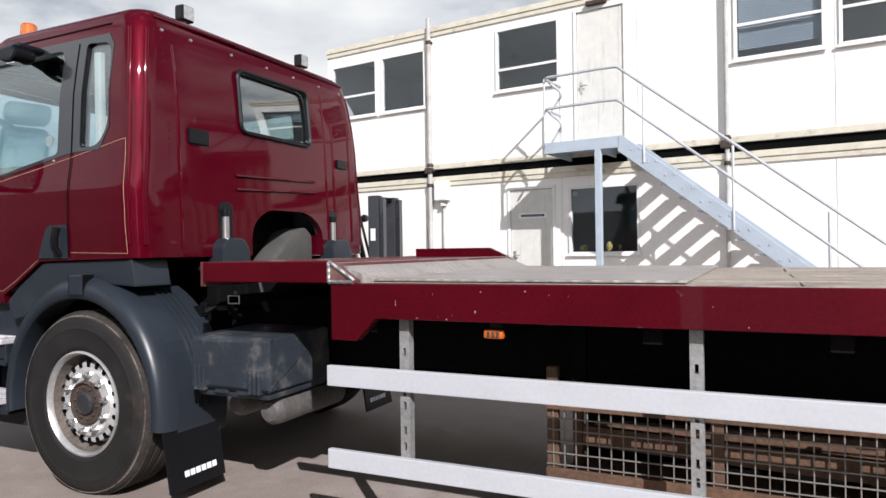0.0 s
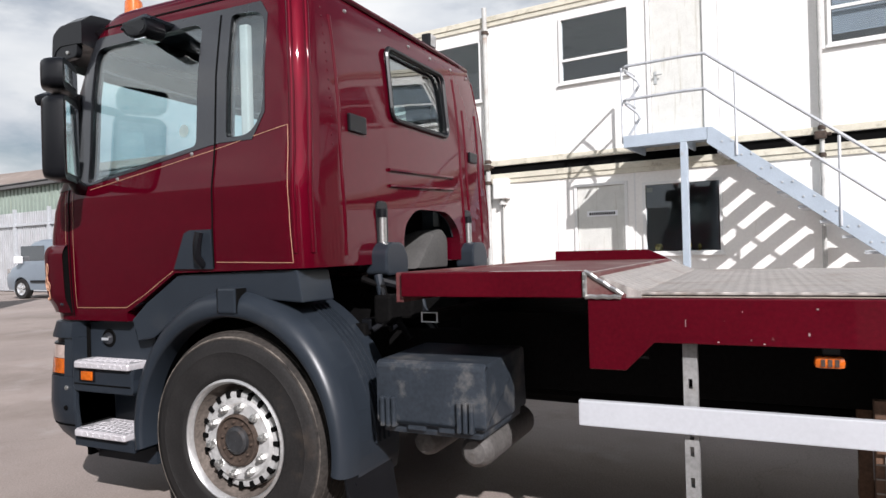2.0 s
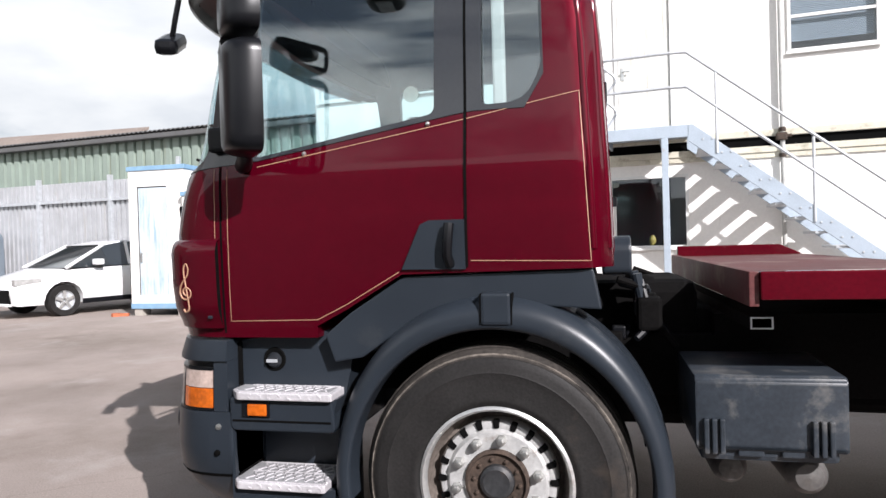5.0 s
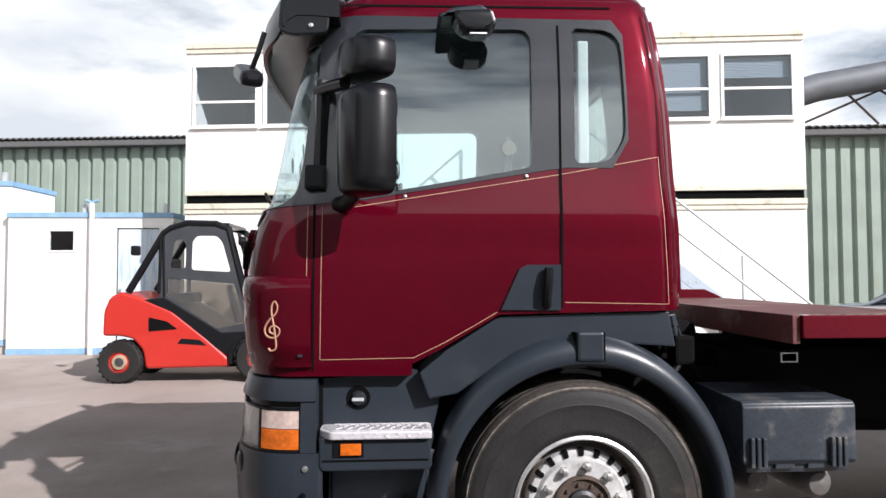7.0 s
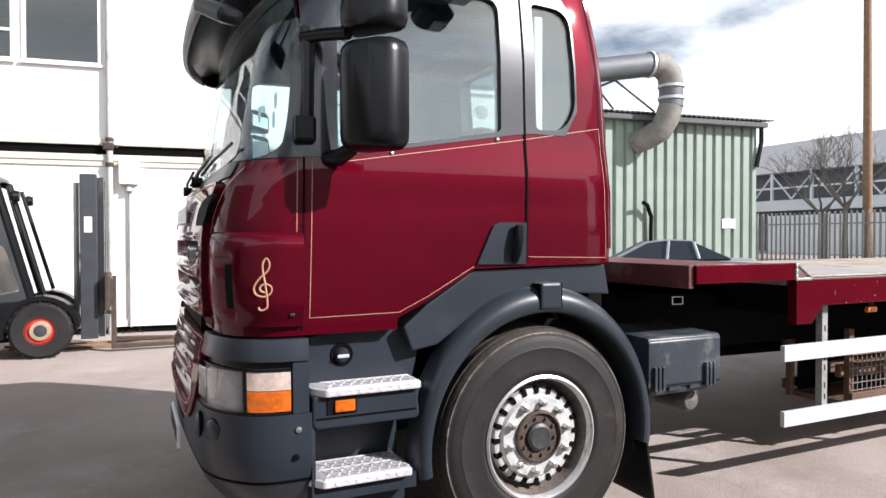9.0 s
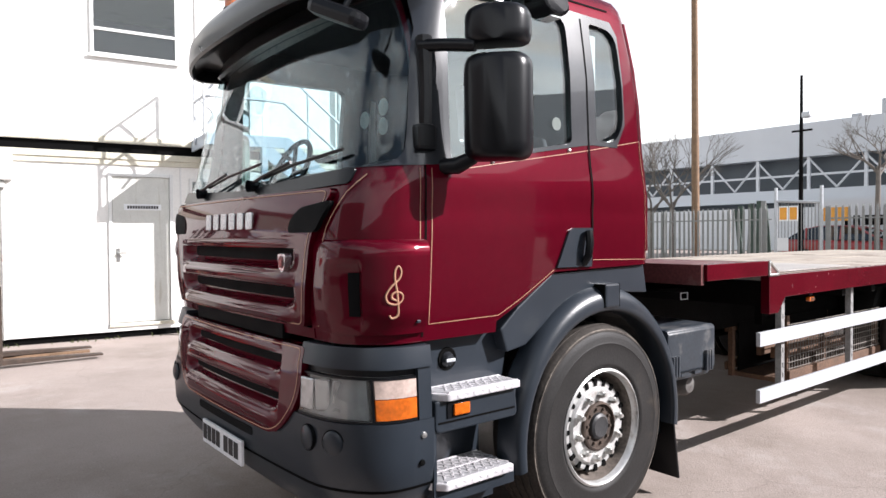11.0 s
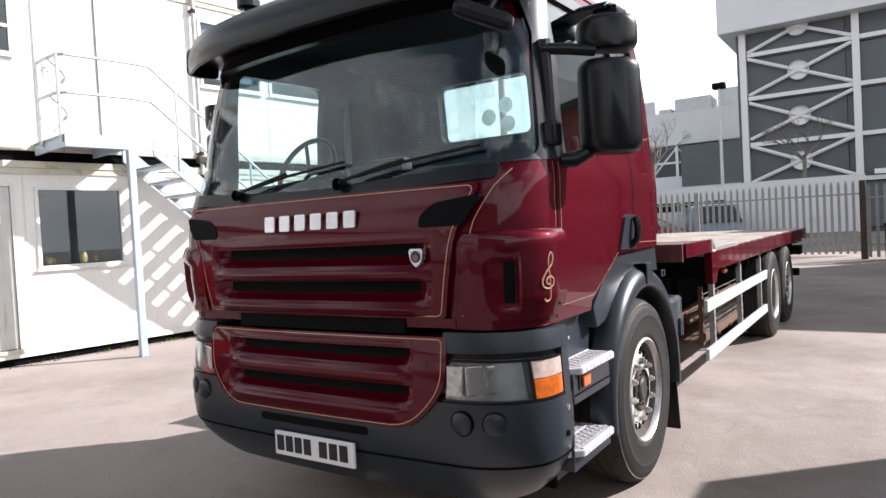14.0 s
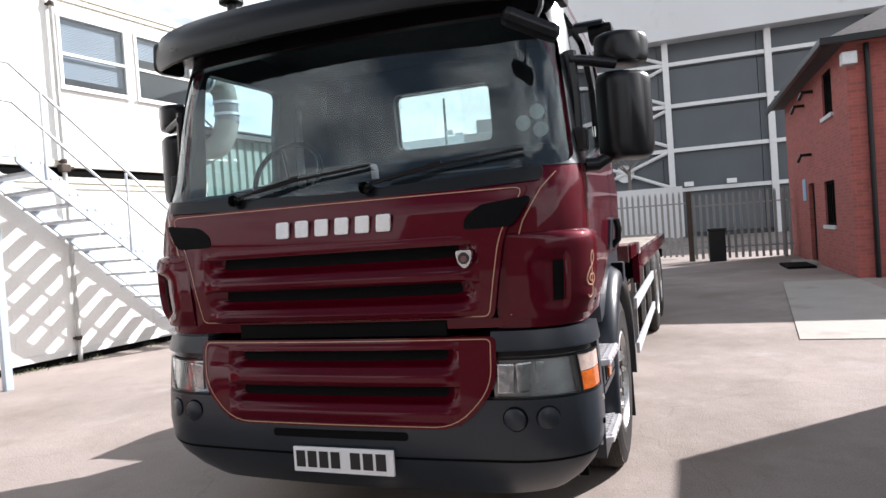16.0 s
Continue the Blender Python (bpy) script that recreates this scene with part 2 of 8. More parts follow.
M["cagewood"] = mat("cage_timber", (0.1, 0.055, 0.033), 0.85, vary=0.35, scale=7, bump=0.4, islands=0.25)
M["cagewire"] = mat("dull_cage_wire", (0.22, 0.2, 0.18), 0.6, metal=0.3, vary=0.2)
M["seat"] = mat("seat_cloth", (0.022, 0.022, 0.025), 0.9, vary=0.3, bump=0.3)
M["dashtop"] = mat("dark_dashboard", (0.008, 0.009, 0.011), 0.75, vary=0.2, bump=0.1, fine=200, spec=0.12)
M["lining"] = mat("cab_lining", (0.02, 0.025, 0.031), 0.85, vary=0.15, bump=0.0)
M["white"] = mat("cream_panel", (0.8, 0.785, 0.75), 0.6, vary=0.05, scale=1.2, bump=0.06, fine=25, dirt=(0.46, 0.42, 0.33), dirt_amount=0.2, dirt_scale=1.6, streak=True)
M["trim"] = mat("white_trim", (0.72, 0.72, 0.7), 0.5, vary=0.06, dirt=(0.4, 0.36, 0.28), dirt_amount=0.2, dirt_scale=4)
M["dirtytrim"] = mat("stained_trim", (0.58, 0.55, 0.45), 0.65, vary=0.12, dirt=(0.25, 0.22, 0.15), dirt_amount=0.42, dirt_scale=5)
M["door"] = mat("weathered_door", (0.6, 0.6, 0.56), 0.6, vary=0.08, bump=0.15, dirt=(0.36, 0.33, 0.25), dirt_amount=0.42, dirt_scale=2.5, streak=True)
# Near black for gaps, holes and recesses, whose shade it carries.
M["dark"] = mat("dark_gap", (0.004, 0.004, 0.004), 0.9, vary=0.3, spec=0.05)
M["bluesteel"] = mat("blue_grey_paint", (0.36, 0.42, 0.48), 0.5, vary=0.1, scale=5, bump=0.08, dirt=(0.3, 0.2, 0.13), dirt_amount=0.18, dirt_scale=8)
M["pipe"] = mat("grey_pipe", (0.42, 0.42, 0.4), 0.6, vary=0.2, scale=6, dirt=(0.22, 0.13, 0.08), dirt_amount=0.3)


def ground_mat():
    """Tarmac worn pale: broad stains, small blots, hair cracks, grit."""
    m = mat("dusty_tarmac", (0.318, 0.27, 0.243), 0.9, vary=0.22, scale=0.5, bump=0.0, fine=110, dirt=(0.215, 0.18, 0.155), dirt_amount=0.6, dirt_scale=0.3, spec=0.25)
    t = m.node_tree
    n, l = t.nodes, t.links
    p = n["Principled BSDF"]
    co = n.new("ShaderNodeTexCoord")
    out = p.inputs["Base Color"].links[0].from_socket

    def blend(fac, colour, kind="MULTIPLY"):
        nonlocal out
        mx = n.new("ShaderNodeMix")
        mx.data_type, mx.blend_type = "RGBA", kind
        l.new(fac, mx.inputs["Factor"])
        l.new(out, mx.inputs[6])
        mx.inputs[7].default_value = (*colour, 1)
        out = mx.outputs[2]

    def ramped(socket, lo, hi, top=1.0):
        r = n.new("ShaderNodeMapRange")
        r.inputs["From Min"].default_value, r.inputs["From Max"].default_value = lo, hi
        r.inputs["To Max"].default_value = top
        l.new(socket, r.inputs["Value"])
        return r.outputs[0]

    def noise(scale, detail, rough=0.6):
        q = n.new("ShaderNodeTexNoise")
        q.inputs["Scale"].default_value, q.inputs["Detail"].default_value, q.inputs["Roughness"].default_value = scale, detail, rough
        l.new(co.outputs["Object"], q.inputs["Vector"])
        return q
    blots = noise(1.7, 6, 0.62)
    blend(ramped(blots.outputs["Fac"], 0.55, 0.75, 0.7), (0.78, 0.75, 0.74))
    pale = noise(0.8, 8, 0.7)
    blend(ramped(pale.outputs["Fac"], 0.55, 0.72, 0.45), (0.46, 0.43, 0.41), "MIX")
    grit = noise(70, 2)
    blend(ramped(grit.outputs["Fac"], 0.52, 0.72, 0.45), (0.66, 0.64, 0.62))
    stones = noise(38, 2)
    blend(ramped(stones.outputs["Fac"], 0.66, 0.72, 0.3), (0.46, 0.43, 0.4), "MIX")
    warp = noise(1.3, 4)
    shift = n.new("ShaderNodeMix")
    shift.data_type, shift.blend_type = "RGBA", "ADD"
    shift.inputs["Factor"].default_value = 0.55
    l.new(co.outputs["Object"], shift.inputs[6])
    l.new(warp.outputs["Color"], shift.inputs[7])
    cell = n.new("ShaderNodeTexVoronoi")
    cell.feature = "DISTANCE_TO_EDGE"
    cell.inputs["Scale"].default_value = 0.28
    l.new(shift.outputs[2], cell.inputs["Vector"])
    crack = ramped(cell.outputs["Distance"], 0.0025, 0.0, 0.22)
    blend(crack, (0.35, 0.33, 0.31))
    l.new(out, p.inputs["Base Color"])
    b1 = n.new("ShaderNodeBump")
    b1.inputs["Strength"].default_value, b1.inputs["Distance"].default_value = 0.6, 0.006
    l.new(grit.outputs["Fac"], b1.inputs["Height"])
    b2 = n.new("ShaderNodeBump")
    b2.inputs["Strength"].default_value, b2.inputs["Distance"].default_value = 0.5, 0.03
    l.new(blots.outputs["Fac"], b2.inputs["Height"])
    l.new(b1.outputs[0], b2.inputs["Normal"])
    l.new(b2.outputs[0], p.inputs["Normal"])
    return m


M["ground"] = ground_mat()


def tread_mat():
    """Worn steel sheet with raised diagonal bars."""
    m = mat("worn_deck_plate", (0.36, 0.335, 0.31), 0.55, metal=0.3, vary=0.2, scale=4, fine=70, dirt=(0.2, 0.14, 0.1), dirt_amount=0.42, dirt_scale=2.5)
    t = m.node_tree
    n, l = t.nodes, t.links
    co = n.new("ShaderNodeTexCoord")
    ch = []
    for ang in (45, -45):
        mp = n.new("ShaderNodeMapping")
        mp.inputs["Rotation"].default_value = (0, 0, radians(ang))
        l.new(co.outputs["Object"], mp.inputs["Vector"])
        wv = n.new("ShaderNodeTexWave")
        wv.inputs["Scale"].default_value = 5.5
        l.new(mp.outputs[0], wv.inputs["Vector"])
        ch.append(wv)
    mu = n.new("ShaderNodeMath")
    mu.operation = "MULTIPLY"
    l.new(ch[0].outputs["Fac"], mu.inputs[0])
    l.new(ch[1].outputs["Fac"], mu.inputs[1])
    b = n.new("ShaderNodeBump")
    b.inputs["Strength"].default_value, b.inputs["Distance"].default_value = 0.8, 0.008
    l.new(mu.outputs[0], b.inputs["Height"])
    l.new(b.outputs[0], n["Principled BSDF"].inputs["Normal"])
    return m


M["deckplate"] = tread_mat()
M["concrete"] = mat("pale_concrete", (0.38, 0.35, 0.31), 0.85, vary=0.12, scale=1.5, bump=0.4, fine=60, dirt=(0.24, 0.2, 0.17), dirt_amount=0.35, dirt_scale=1.2)


# ---- builders ----
def mesh_of(bm, name, smooth=False):
    me = bpy.data.meshes.new(name)
    bmesh.ops.recalc_face_normals(bm, faces=bm.faces)
    bm.to_mesh(me)
    bm.free()
    if smooth:
        for f in me.polygons:
            f.use_smooth = True
        me.set_sharp_from_angle(angle=radians(38))
    return me


def part(name, bm, material, parent=None, label="", smooth=False):
    """Links a bmesh, or a mesh, as one object under a thing or a part."""
    me = bm if isinstance(bm, bpy.types.Mesh) else mesh_of(bm, name, smooth)
    me.materials.clear()
    me.materials.append(M[material] if isinstance(material, str) else material)
    ob = new(name, me)
    if parent is not None:
        ob.parent = parent
    if label:
        ob["label"] = label
    return ob


def thing(name, label, category, group="", m=None):
    ob = tagged(new(name), label, category, group)
    if m is not None:
        ob.matrix_world = m
    return ob


def setting(name, bm, material, label="", category=""):
    return tagged(part(name, bm, material), label, category, kind="structure")


def add_box(bm, x0, x1, y0, y1, z0, z1, bevel=0.0, m=None):
    r = bmesh.ops.create_cube(bm, size=1.0)
    vs = r["verts"]
    bmesh.ops.scale(bm, vec=(abs(x1 - x0), abs(y1 - y0), abs(z1 - z0)), verts=vs)
    bmesh.ops.translate(bm, vec=((x0 + x1) / 2, (y0 + y1) / 2, (z0 + z1) / 2), verts=vs)
    if bevel:
        es = list({e for v in vs for e in v.link_edges})
        r = bmesh.ops.bevel(bm, geom=es, offset=bevel, segments=2, affect="EDGES", profile=0.6)
        vs = list({v for f in r["faces"] for v in f.verts} | {v for v in vs if v.is_valid})
    if m is not None:
        bmesh.ops.transform(bm, matrix=m, verts=vs)
    return vs


def box(x0, x1, y0, y1, z0, z1, bevel=0.0, m=None):
    bm = bmesh.new()
    add_box(bm, x0, x1, y0, y1, z0, z1, bevel, m)
    return bm


def add_prism(bm, pts, axis, a, b):
    """A solid from an outline of two coordinates, drawn out along the axis from a to b."""
    def put(p, d):
        return {"x": (d, p[0], p[1]), "y": (p[0], d, p[1]), "z": (p[0], p[1], d)}[axis]
    lo = [bm.verts.new(put(p, a)) for p in pts]
    hi = [bm.verts.new(put(p, b)) for p in pts]
    k = len(pts)
    fs = [bm.faces.new(lo), bm.faces.new(hi[::-1])]
    for i in range(k):
        fs.append(bm.faces.new((lo[i], hi[i], hi[(i + 1) % k], lo[(i + 1) % k])))
    return fs


def prism(pts, axis, a, b, bevel=0.0):
    bm = bmesh.new()
    add_prism(bm, pts, axis, a, b)
    bmesh.ops.recalc_face_normals(bm, faces=bm.faces)
    if bevel:
        bmesh.ops.bevel(bm, geom=list(bm.edges), offset=bevel, segments=2, affect="EDGES", profile=0.6)
    return bm


def round_poly(pts, radius, steps=5):
    """The outline with its corners rounded; radius may be one number or one for each corner."""
    out, k = [], len(pts)
    for i in range(k):
        p, a, b = Vector(pts[i]), Vector(pts[i - 1]), Vector(pts[(i + 1) % k])
        r = radius[i] if isinstance(radius, (list, tuple)) else radius
        da, db = (a - p), (b - p)
        r = min(r, da.length * 0.45, db.length * 0.45)
        if r < 1e-4:
            out.append(tuple(p))
            continue
        s, e = p + da.normalized() * r, p + db.normalized() * r
        for j in range(steps + 1):
            t = j / steps
            out.append(tuple((1 - t) ** 2 * s + 2 * t * (1 - t) * p + t * t * e))
    return out


def add_lathe(bm, profile, steps=48, m=None):
    """Turns (radius, along y) points round the y axis."""
    rings = []
    for r, y in profile:
        rings.append([bm.verts.new((r * math.cos(2 * math.pi * i / steps), y, r * math.sin(2 * math.pi * i / steps))) for i in range(steps)])
    for a, b in zip(rings, rings[1:]):
        for i in range(steps):
            j = (i + 1) % steps
            bm.faces.new((a[i], a[j], b[j], b[i]))
    vs = [v for ring in rings for v in ring]
    if m is not None:
        bmesh.ops.transform(bm, matrix=m, verts=vs)
    return vs


def lathe(profile, steps=48, m=None):
    bm = bmesh.new()
    add_lathe(bm, profile, steps, m)
    bmesh.ops.remove_doubles(bm, verts=bm.verts, dist=1e-5)
    return bm


def add_tube(bm, pts, r, sides=8, taper=None, cap=True):
    """A round bar along the points; taper gives a radius at each point."""
    pts = [Vector(p) for p in pts]
    rings = []
    up = None
    for i, p in enumerate(pts):
        d = ((pts[min(i + 1, len(pts) - 1)] - p).normalized() + (p - pts[max(i - 1, 0)]).normalized())
        d = d.normalized() if d.length > 1e-6 else Vector((0, 0, 1))
        if up is None:
            up = d.orthogonal().normalized()
        up = (up - d * up.dot(d)).normalized()
        side = d.cross(up)
        q = taper[i] if taper else r
        rings.append([bm.verts.new(p + (up * math.cos(2 * math.pi * k / sides) + side * math.sin(2 * math.pi * k / sides)) * q) for k in range(sides)])
    for a, b in zip(rings, rings[1:]):
        for k in range(sides):
            bm.faces.new((a[k], a[(k + 1) % sides], b[(k + 1) % sides], b[k]))
    if cap:
        bm.faces.new(rings[0][::-1])
        bm.faces.new(rings[-1])


def tube(pts, r, sides=8, taper=None):
    bm = bmesh.new()
    add_tube(bm, pts, r, sides, taper)
    return bm


def arc(c, r, a0, a1, n, axis="y", d=0.0):
    out = []
    for i in range(n + 1):
        a = radians(a0 + (a1 - a0) * i / n)
        p, q = c[0] + r * math.cos(a), c[1] + r * math.sin(a)
        out.append({"y": (p, d, q), "x": (d, p, q), "z": (p, q, d)}[axis])
    return out


def panel(u0, u1, z0, z1, holes, v0, v1):
    """An upright sheet with thickness from v0 to v1 and rectangular holes (u0, u1, z0, z1) right through it."""
    us = sorted({u0, u1, *[h[0] for h in holes], *[h[1] for h in holes]})
    zs = sorted({z0, z1, *[h[2] for h in holes], *[h[3] for h in holes]})
    us, zs = [u for u in us if u0 <= u <= u1], [z for z in zs if z0 <= z <= z1]
    bm = bmesh.new()
    vert = {}

    def V(i, j, v):
        if (i, j, v) not in vert:
            vert[i, j, v] = bm.verts.new((us[i], v, zs[j]))
        return vert[i, j, v]

    def solid(i, j):
        if not (0 <= i < len(us) - 1 and 0 <= j < len(zs) - 1):
            return False
        cu, cz = (us[i] + us[i + 1]) / 2, (zs[j] + zs[j + 1]) / 2
        return not any(h[0] < cu < h[1] and h[2] < cz < h[3] for h in holes)
    for i in range(len(us) - 1):
        for j in range(len(zs) - 1):
            if not solid(i, j):
                continue
            bm.faces.new((V(i, j, v0), V(i + 1, j, v0), V(i + 1, j + 1, v0), V(i, j + 1, v0)))
            bm.faces.new((V(i, j, v1), V(i, j + 1, v1), V(i + 1, j + 1, v1), V(i + 1, j, v1)))
            for di, dj, a, b in ((-1, 0, (i, j), (i, j + 1)), (1, 0, (i + 1, j), (i + 1, j + 1)), (0, -1, (i, j), (i + 1, j)), (0, 1, (i, j + 1), (i + 1, j + 1))):
                if not solid(i + di, j + dj):
                    bm.faces.new((V(*a, v0), V(*b, v0), V(*b, v1), V(*a, v1)))
    return bm


def cut(base, tools, op="DIFFERENCE"):
    """The bmesh base with the bmesh tools taken away from it (or met with it), as a mesh."""
    def temp(b):
        bmesh.ops.recalc_face_normals(b, faces=b.faces)
        me = bpy.data.meshes.new("t")
        b.to_mesh(me)
        b.free()
        return new("t", me)
    ob = temp(base) if isinstance(base, bmesh.types.BMesh) else new("t", base)
    used = []
    for b, how in [(x, op) if not isinstance(x, tuple) else x for x in tools]:
        o = temp(b)
        used.append(o)
        md = ob.modifiers.new("b", "BOOLEAN")
        md.operation, md.object, md.solver = how, o, "EXACT"
    bpy.context.view_layer.update()
    me = bpy.data.meshes.new_from_object(ob.evaluated_get(bpy.context.evaluated_depsgraph_get()))
    for o in (*used, ob):
        bpy.data.objects.remove(o)
    return me


def smooth(me, angle=35):
    for f in me.polygons:
        f.use_smooth = True
    me.set_sharp_from_angle(angle=radians(angle))
    return me


def frame_rect(u0, u1, z0, z1, w, v0, v1):
    return panel(u0, u1, z0, z1, [(u0 + w, u1 - w, z0 + w, z1 - w)], v0, v1)


def letters_bars(parent, text_w, text_h, n, m, material, name="lettering"):
    """Plain bars in place of writing."""
    bm = bmesh.new()
    step = text_w / n
    for i in range(n):
        add_box(bm, -text_w / 2 + i * step + step * 0.12, -text_w / 2 + (i + 1) * step - step * 0.12, -0.002, 0.002, -text_h / 2, text_h / 2, 0, m)
    return part(name, bm, material, parent)


# ---- setting ----
gb = bmesh.new()
bmesh.ops.create_grid(gb, x_segments=2, y_segments=2, size=900)
setting("ground", gb, "ground", "dusty worn grey-brown tarmac yard with stains and cracks", "yard")

FACE = Matrix.Translation((0, 7.43, 0)) @ Matrix.Rotation(radians(-6.8), 4, "Z")   # along the cabins' front, from the lower window's side


# ---- stacked office cabins ----
def window(parent, u0, u1, z0, z1, rail=None, blind=0.0, backdrop=True):
    w = part("window", frame_rect(u0, u1, z0, z1, 0.045, -0.03, 0.05), "trim", parent)
    part("pane", box(u0 + 0.045, u1 - 0.045, 0.008, 0.014, z0 + 0.045, z1 - 0.045), "pane", w).visible_shadow = False
    if rail is not None:
        part("glazing_bar", box(u0 + 0.045, u1 - 0.045, -0.024, 0.004, rail - 0.022, rail + 0.022, 0.004), "trim", w)
    part("sill", box(u0 - 0.03, u1 + 0.03, -0.055, -0.031, z0 - 0.03, z0 + 0.012, 0.005), "trim", w)
    if blind:
        bm = bmesh.new()
        z = z1 - 0.07
        while z > z1 - blind * (z1 - z0):
            add_box(bm, u0 + 0.06, u1 - 0.06, 0.06, 0.075, z - 0.02, z - 0.003, 0)
            z -= 0.026
        part("blind", bm, "blind", w, "pale grey slatted blind, partly drawn")
    return w


M["blind"] = mat("grey_blind", (0.42, 0.46, 0.5), 0.7, vary=0.06)
M["inner"] = mat("cabin_inner_wall", (0.16, 0.16, 0.15), 0.9, vary=0.15)
M["bluedoor"] = mat("peeling_blue_door", (0.5, 0.57, 0.62), 0.6, vary=0.1, scale=3, dirt=(0.16, 0.3, 0.48), dirt_amount=0.5, dirt_scale=3.0, streak=True)
DEEP = 3.0


def cabin(label, u0, u1, z0, z1, holes, upper):
    """One steel-framed cabin of the stack: body with openings, roof edge, base rail and corner posts."""
    c = thing("portable_cabin", label, "cabin", "stacked office cabins", FACE)
    part("front_wall", panel(u0 + 0.004, u1 - 0.004, z0, z1, holes, 0.0, 0.06), "white", c)
    bm = bmesh.new()
    for x0, x1, y0, y1, a, b in ((u0 + 0.004, u0 + 0.064, 0.06, DEEP, z0, z1), (u1 - 0.064, u1 - 0.004, 0.06, DEEP, z0, z1), (u0 + 0.064, u1 - 0.064, DEEP - 0.06, DEEP, z0, z1)):
        add_box(bm, x0, x1, y0, y1, a, b)
    part("side_and_back_wall", bm, "white", c)
    part("cabin_floor", box(u0 + 0.064, u1 - 0.064, 0.06, DEEP - 0.06, z0, z0 + 0.08), "inner", c)
    part("roof", box(u0 + 0.004, u1 - 0.004, -0.0, DEEP, z1, z1 + 0.06), "dirtytrim", c)
    top = bmesh.new()
    add_box(top, u0 + 0.004, u1 - 0.004, -0.05, -0.001, z1 - 0.02, z1 + 0.075, 0.008)
    add_box(top, u0 + 0.004, u1 - 0.004, -0.03, -0.001, z1 - 0.1, z1 - 0.021, 0.005)
    part("roof_edge", top, "dirtytrim", c, "stained cream steel roof edge")
    part("base_rail", box(u0 + 0.004, u1 - 0.004, -0.02, -0.001, z0 + 0.002, z0 + 0.1, 0.005), "dirtytrim" if upper else "trim", c)
    k = max(2, round((u1 - u0) / 1.22))
    for i in range(1, k):
        u = u0 + (u1 - u0) * i / k
        if not any(h[0] - 0.03 < u < h[1] + 0.03 for h in holes):
            part("joint_cover_strip", box(u - 0.012, u + 0.012, -0.007, 0.0, z0 + 0.1, z1 - 0.1, 0.002), "trim", c)
    return c


JOINTS = (-4.6, -2.05, 3.2, 6.0)
W0a, W0b = (-4.47, -3.3, 4.1, 5.22), (-3.2, -2.14, 4.1, 5.22)
W2, D2 = (-0.64, 0.57, 4.17, 5.29), (0.87, 1.66, 3.02, 5.3)
W3a, W3b = (3.3, 4.48, 4.1, 5.22), (4.64, 5.84, 4.1, 5.22)
D1, W1 = (-0.39, 0.41, 0.22, 2.41), (0.7, 1.89, 1.27, 2.41)
WHITE_TXT = "two-storey stack of cream-white steel office cabins"
low1 = cabin("cream-white ground-floor steel site cabin, plain stained wall", JOINTS[0], JOINTS[1], 0.1, 2.68, [], False)
low2 = cabin("cream-white ground-floor site cabin with grey door and window", JOINTS[1], JOINTS[2], 0.1, 2.68, [D1, W1], False)
low3 = cabin("cream-white ground-floor site cabin behind the steel stair", JOINTS[2], JOINTS[3], 0.1, 2.68, [], False)
up1 = cabin("cream-white upper site cabin with wide two-pane window", JOINTS[0], JOINTS[1], 2.9, 5.52, [W0a, W0b], True)
up2 = cabin("cream-white upper site cabin with window and weathered door", JOINTS[1], JOINTS[2], 2.9, 5.52, [W2, D2], True)
up3 = cabin("cream-white upper site cabin with blinds in its windows", JOINTS[2], JOINTS[3], 2.9, 5.52, [W3a, W3b], True)
window(up1, *W0a, rail=4.55)
window(up1, *W0b)
window(up2, *W2, rail=4.56)
window(up3, *W3a, rail=4.62, blind=0.85)
window(up3, *W3b, rail=4.62, blind=0.35)
w1 = window(low2, *W1)
part("window_notice", box(W1[0] + 0.06, W1[0] + 0.15, 0.002, 0.006, W1[3] - 0.16, W1[3] - 0.09), "sticker", w1, "small pale blue notice on the glass")
for c in (low2,):
    M["pots"] = mat("yellow_pots", (0.55, 0.42, 0.12), 0.6)
    part("inner_sill", box(0.75, 1.84, 0.061, 0.2, 1.28, 1.32), "inner", c)
    for u, w, h in ((0.9, 0.07, 0.11), (1.34, 0.055, 0.16), (1.52, 0.03, 0.1)):
        part("pot", lathe([(w * 0.7, 0.0), (w, -h * 0.5), (w * 0.8, -h * 0.8), (w * 0.5, -h)], 14, Matrix.Translation((u, 0.13, 1.321)) @ Matrix.Rotation(radians(-90), 4, "X")), "pots", c, "small yellow pot on the inner sill")


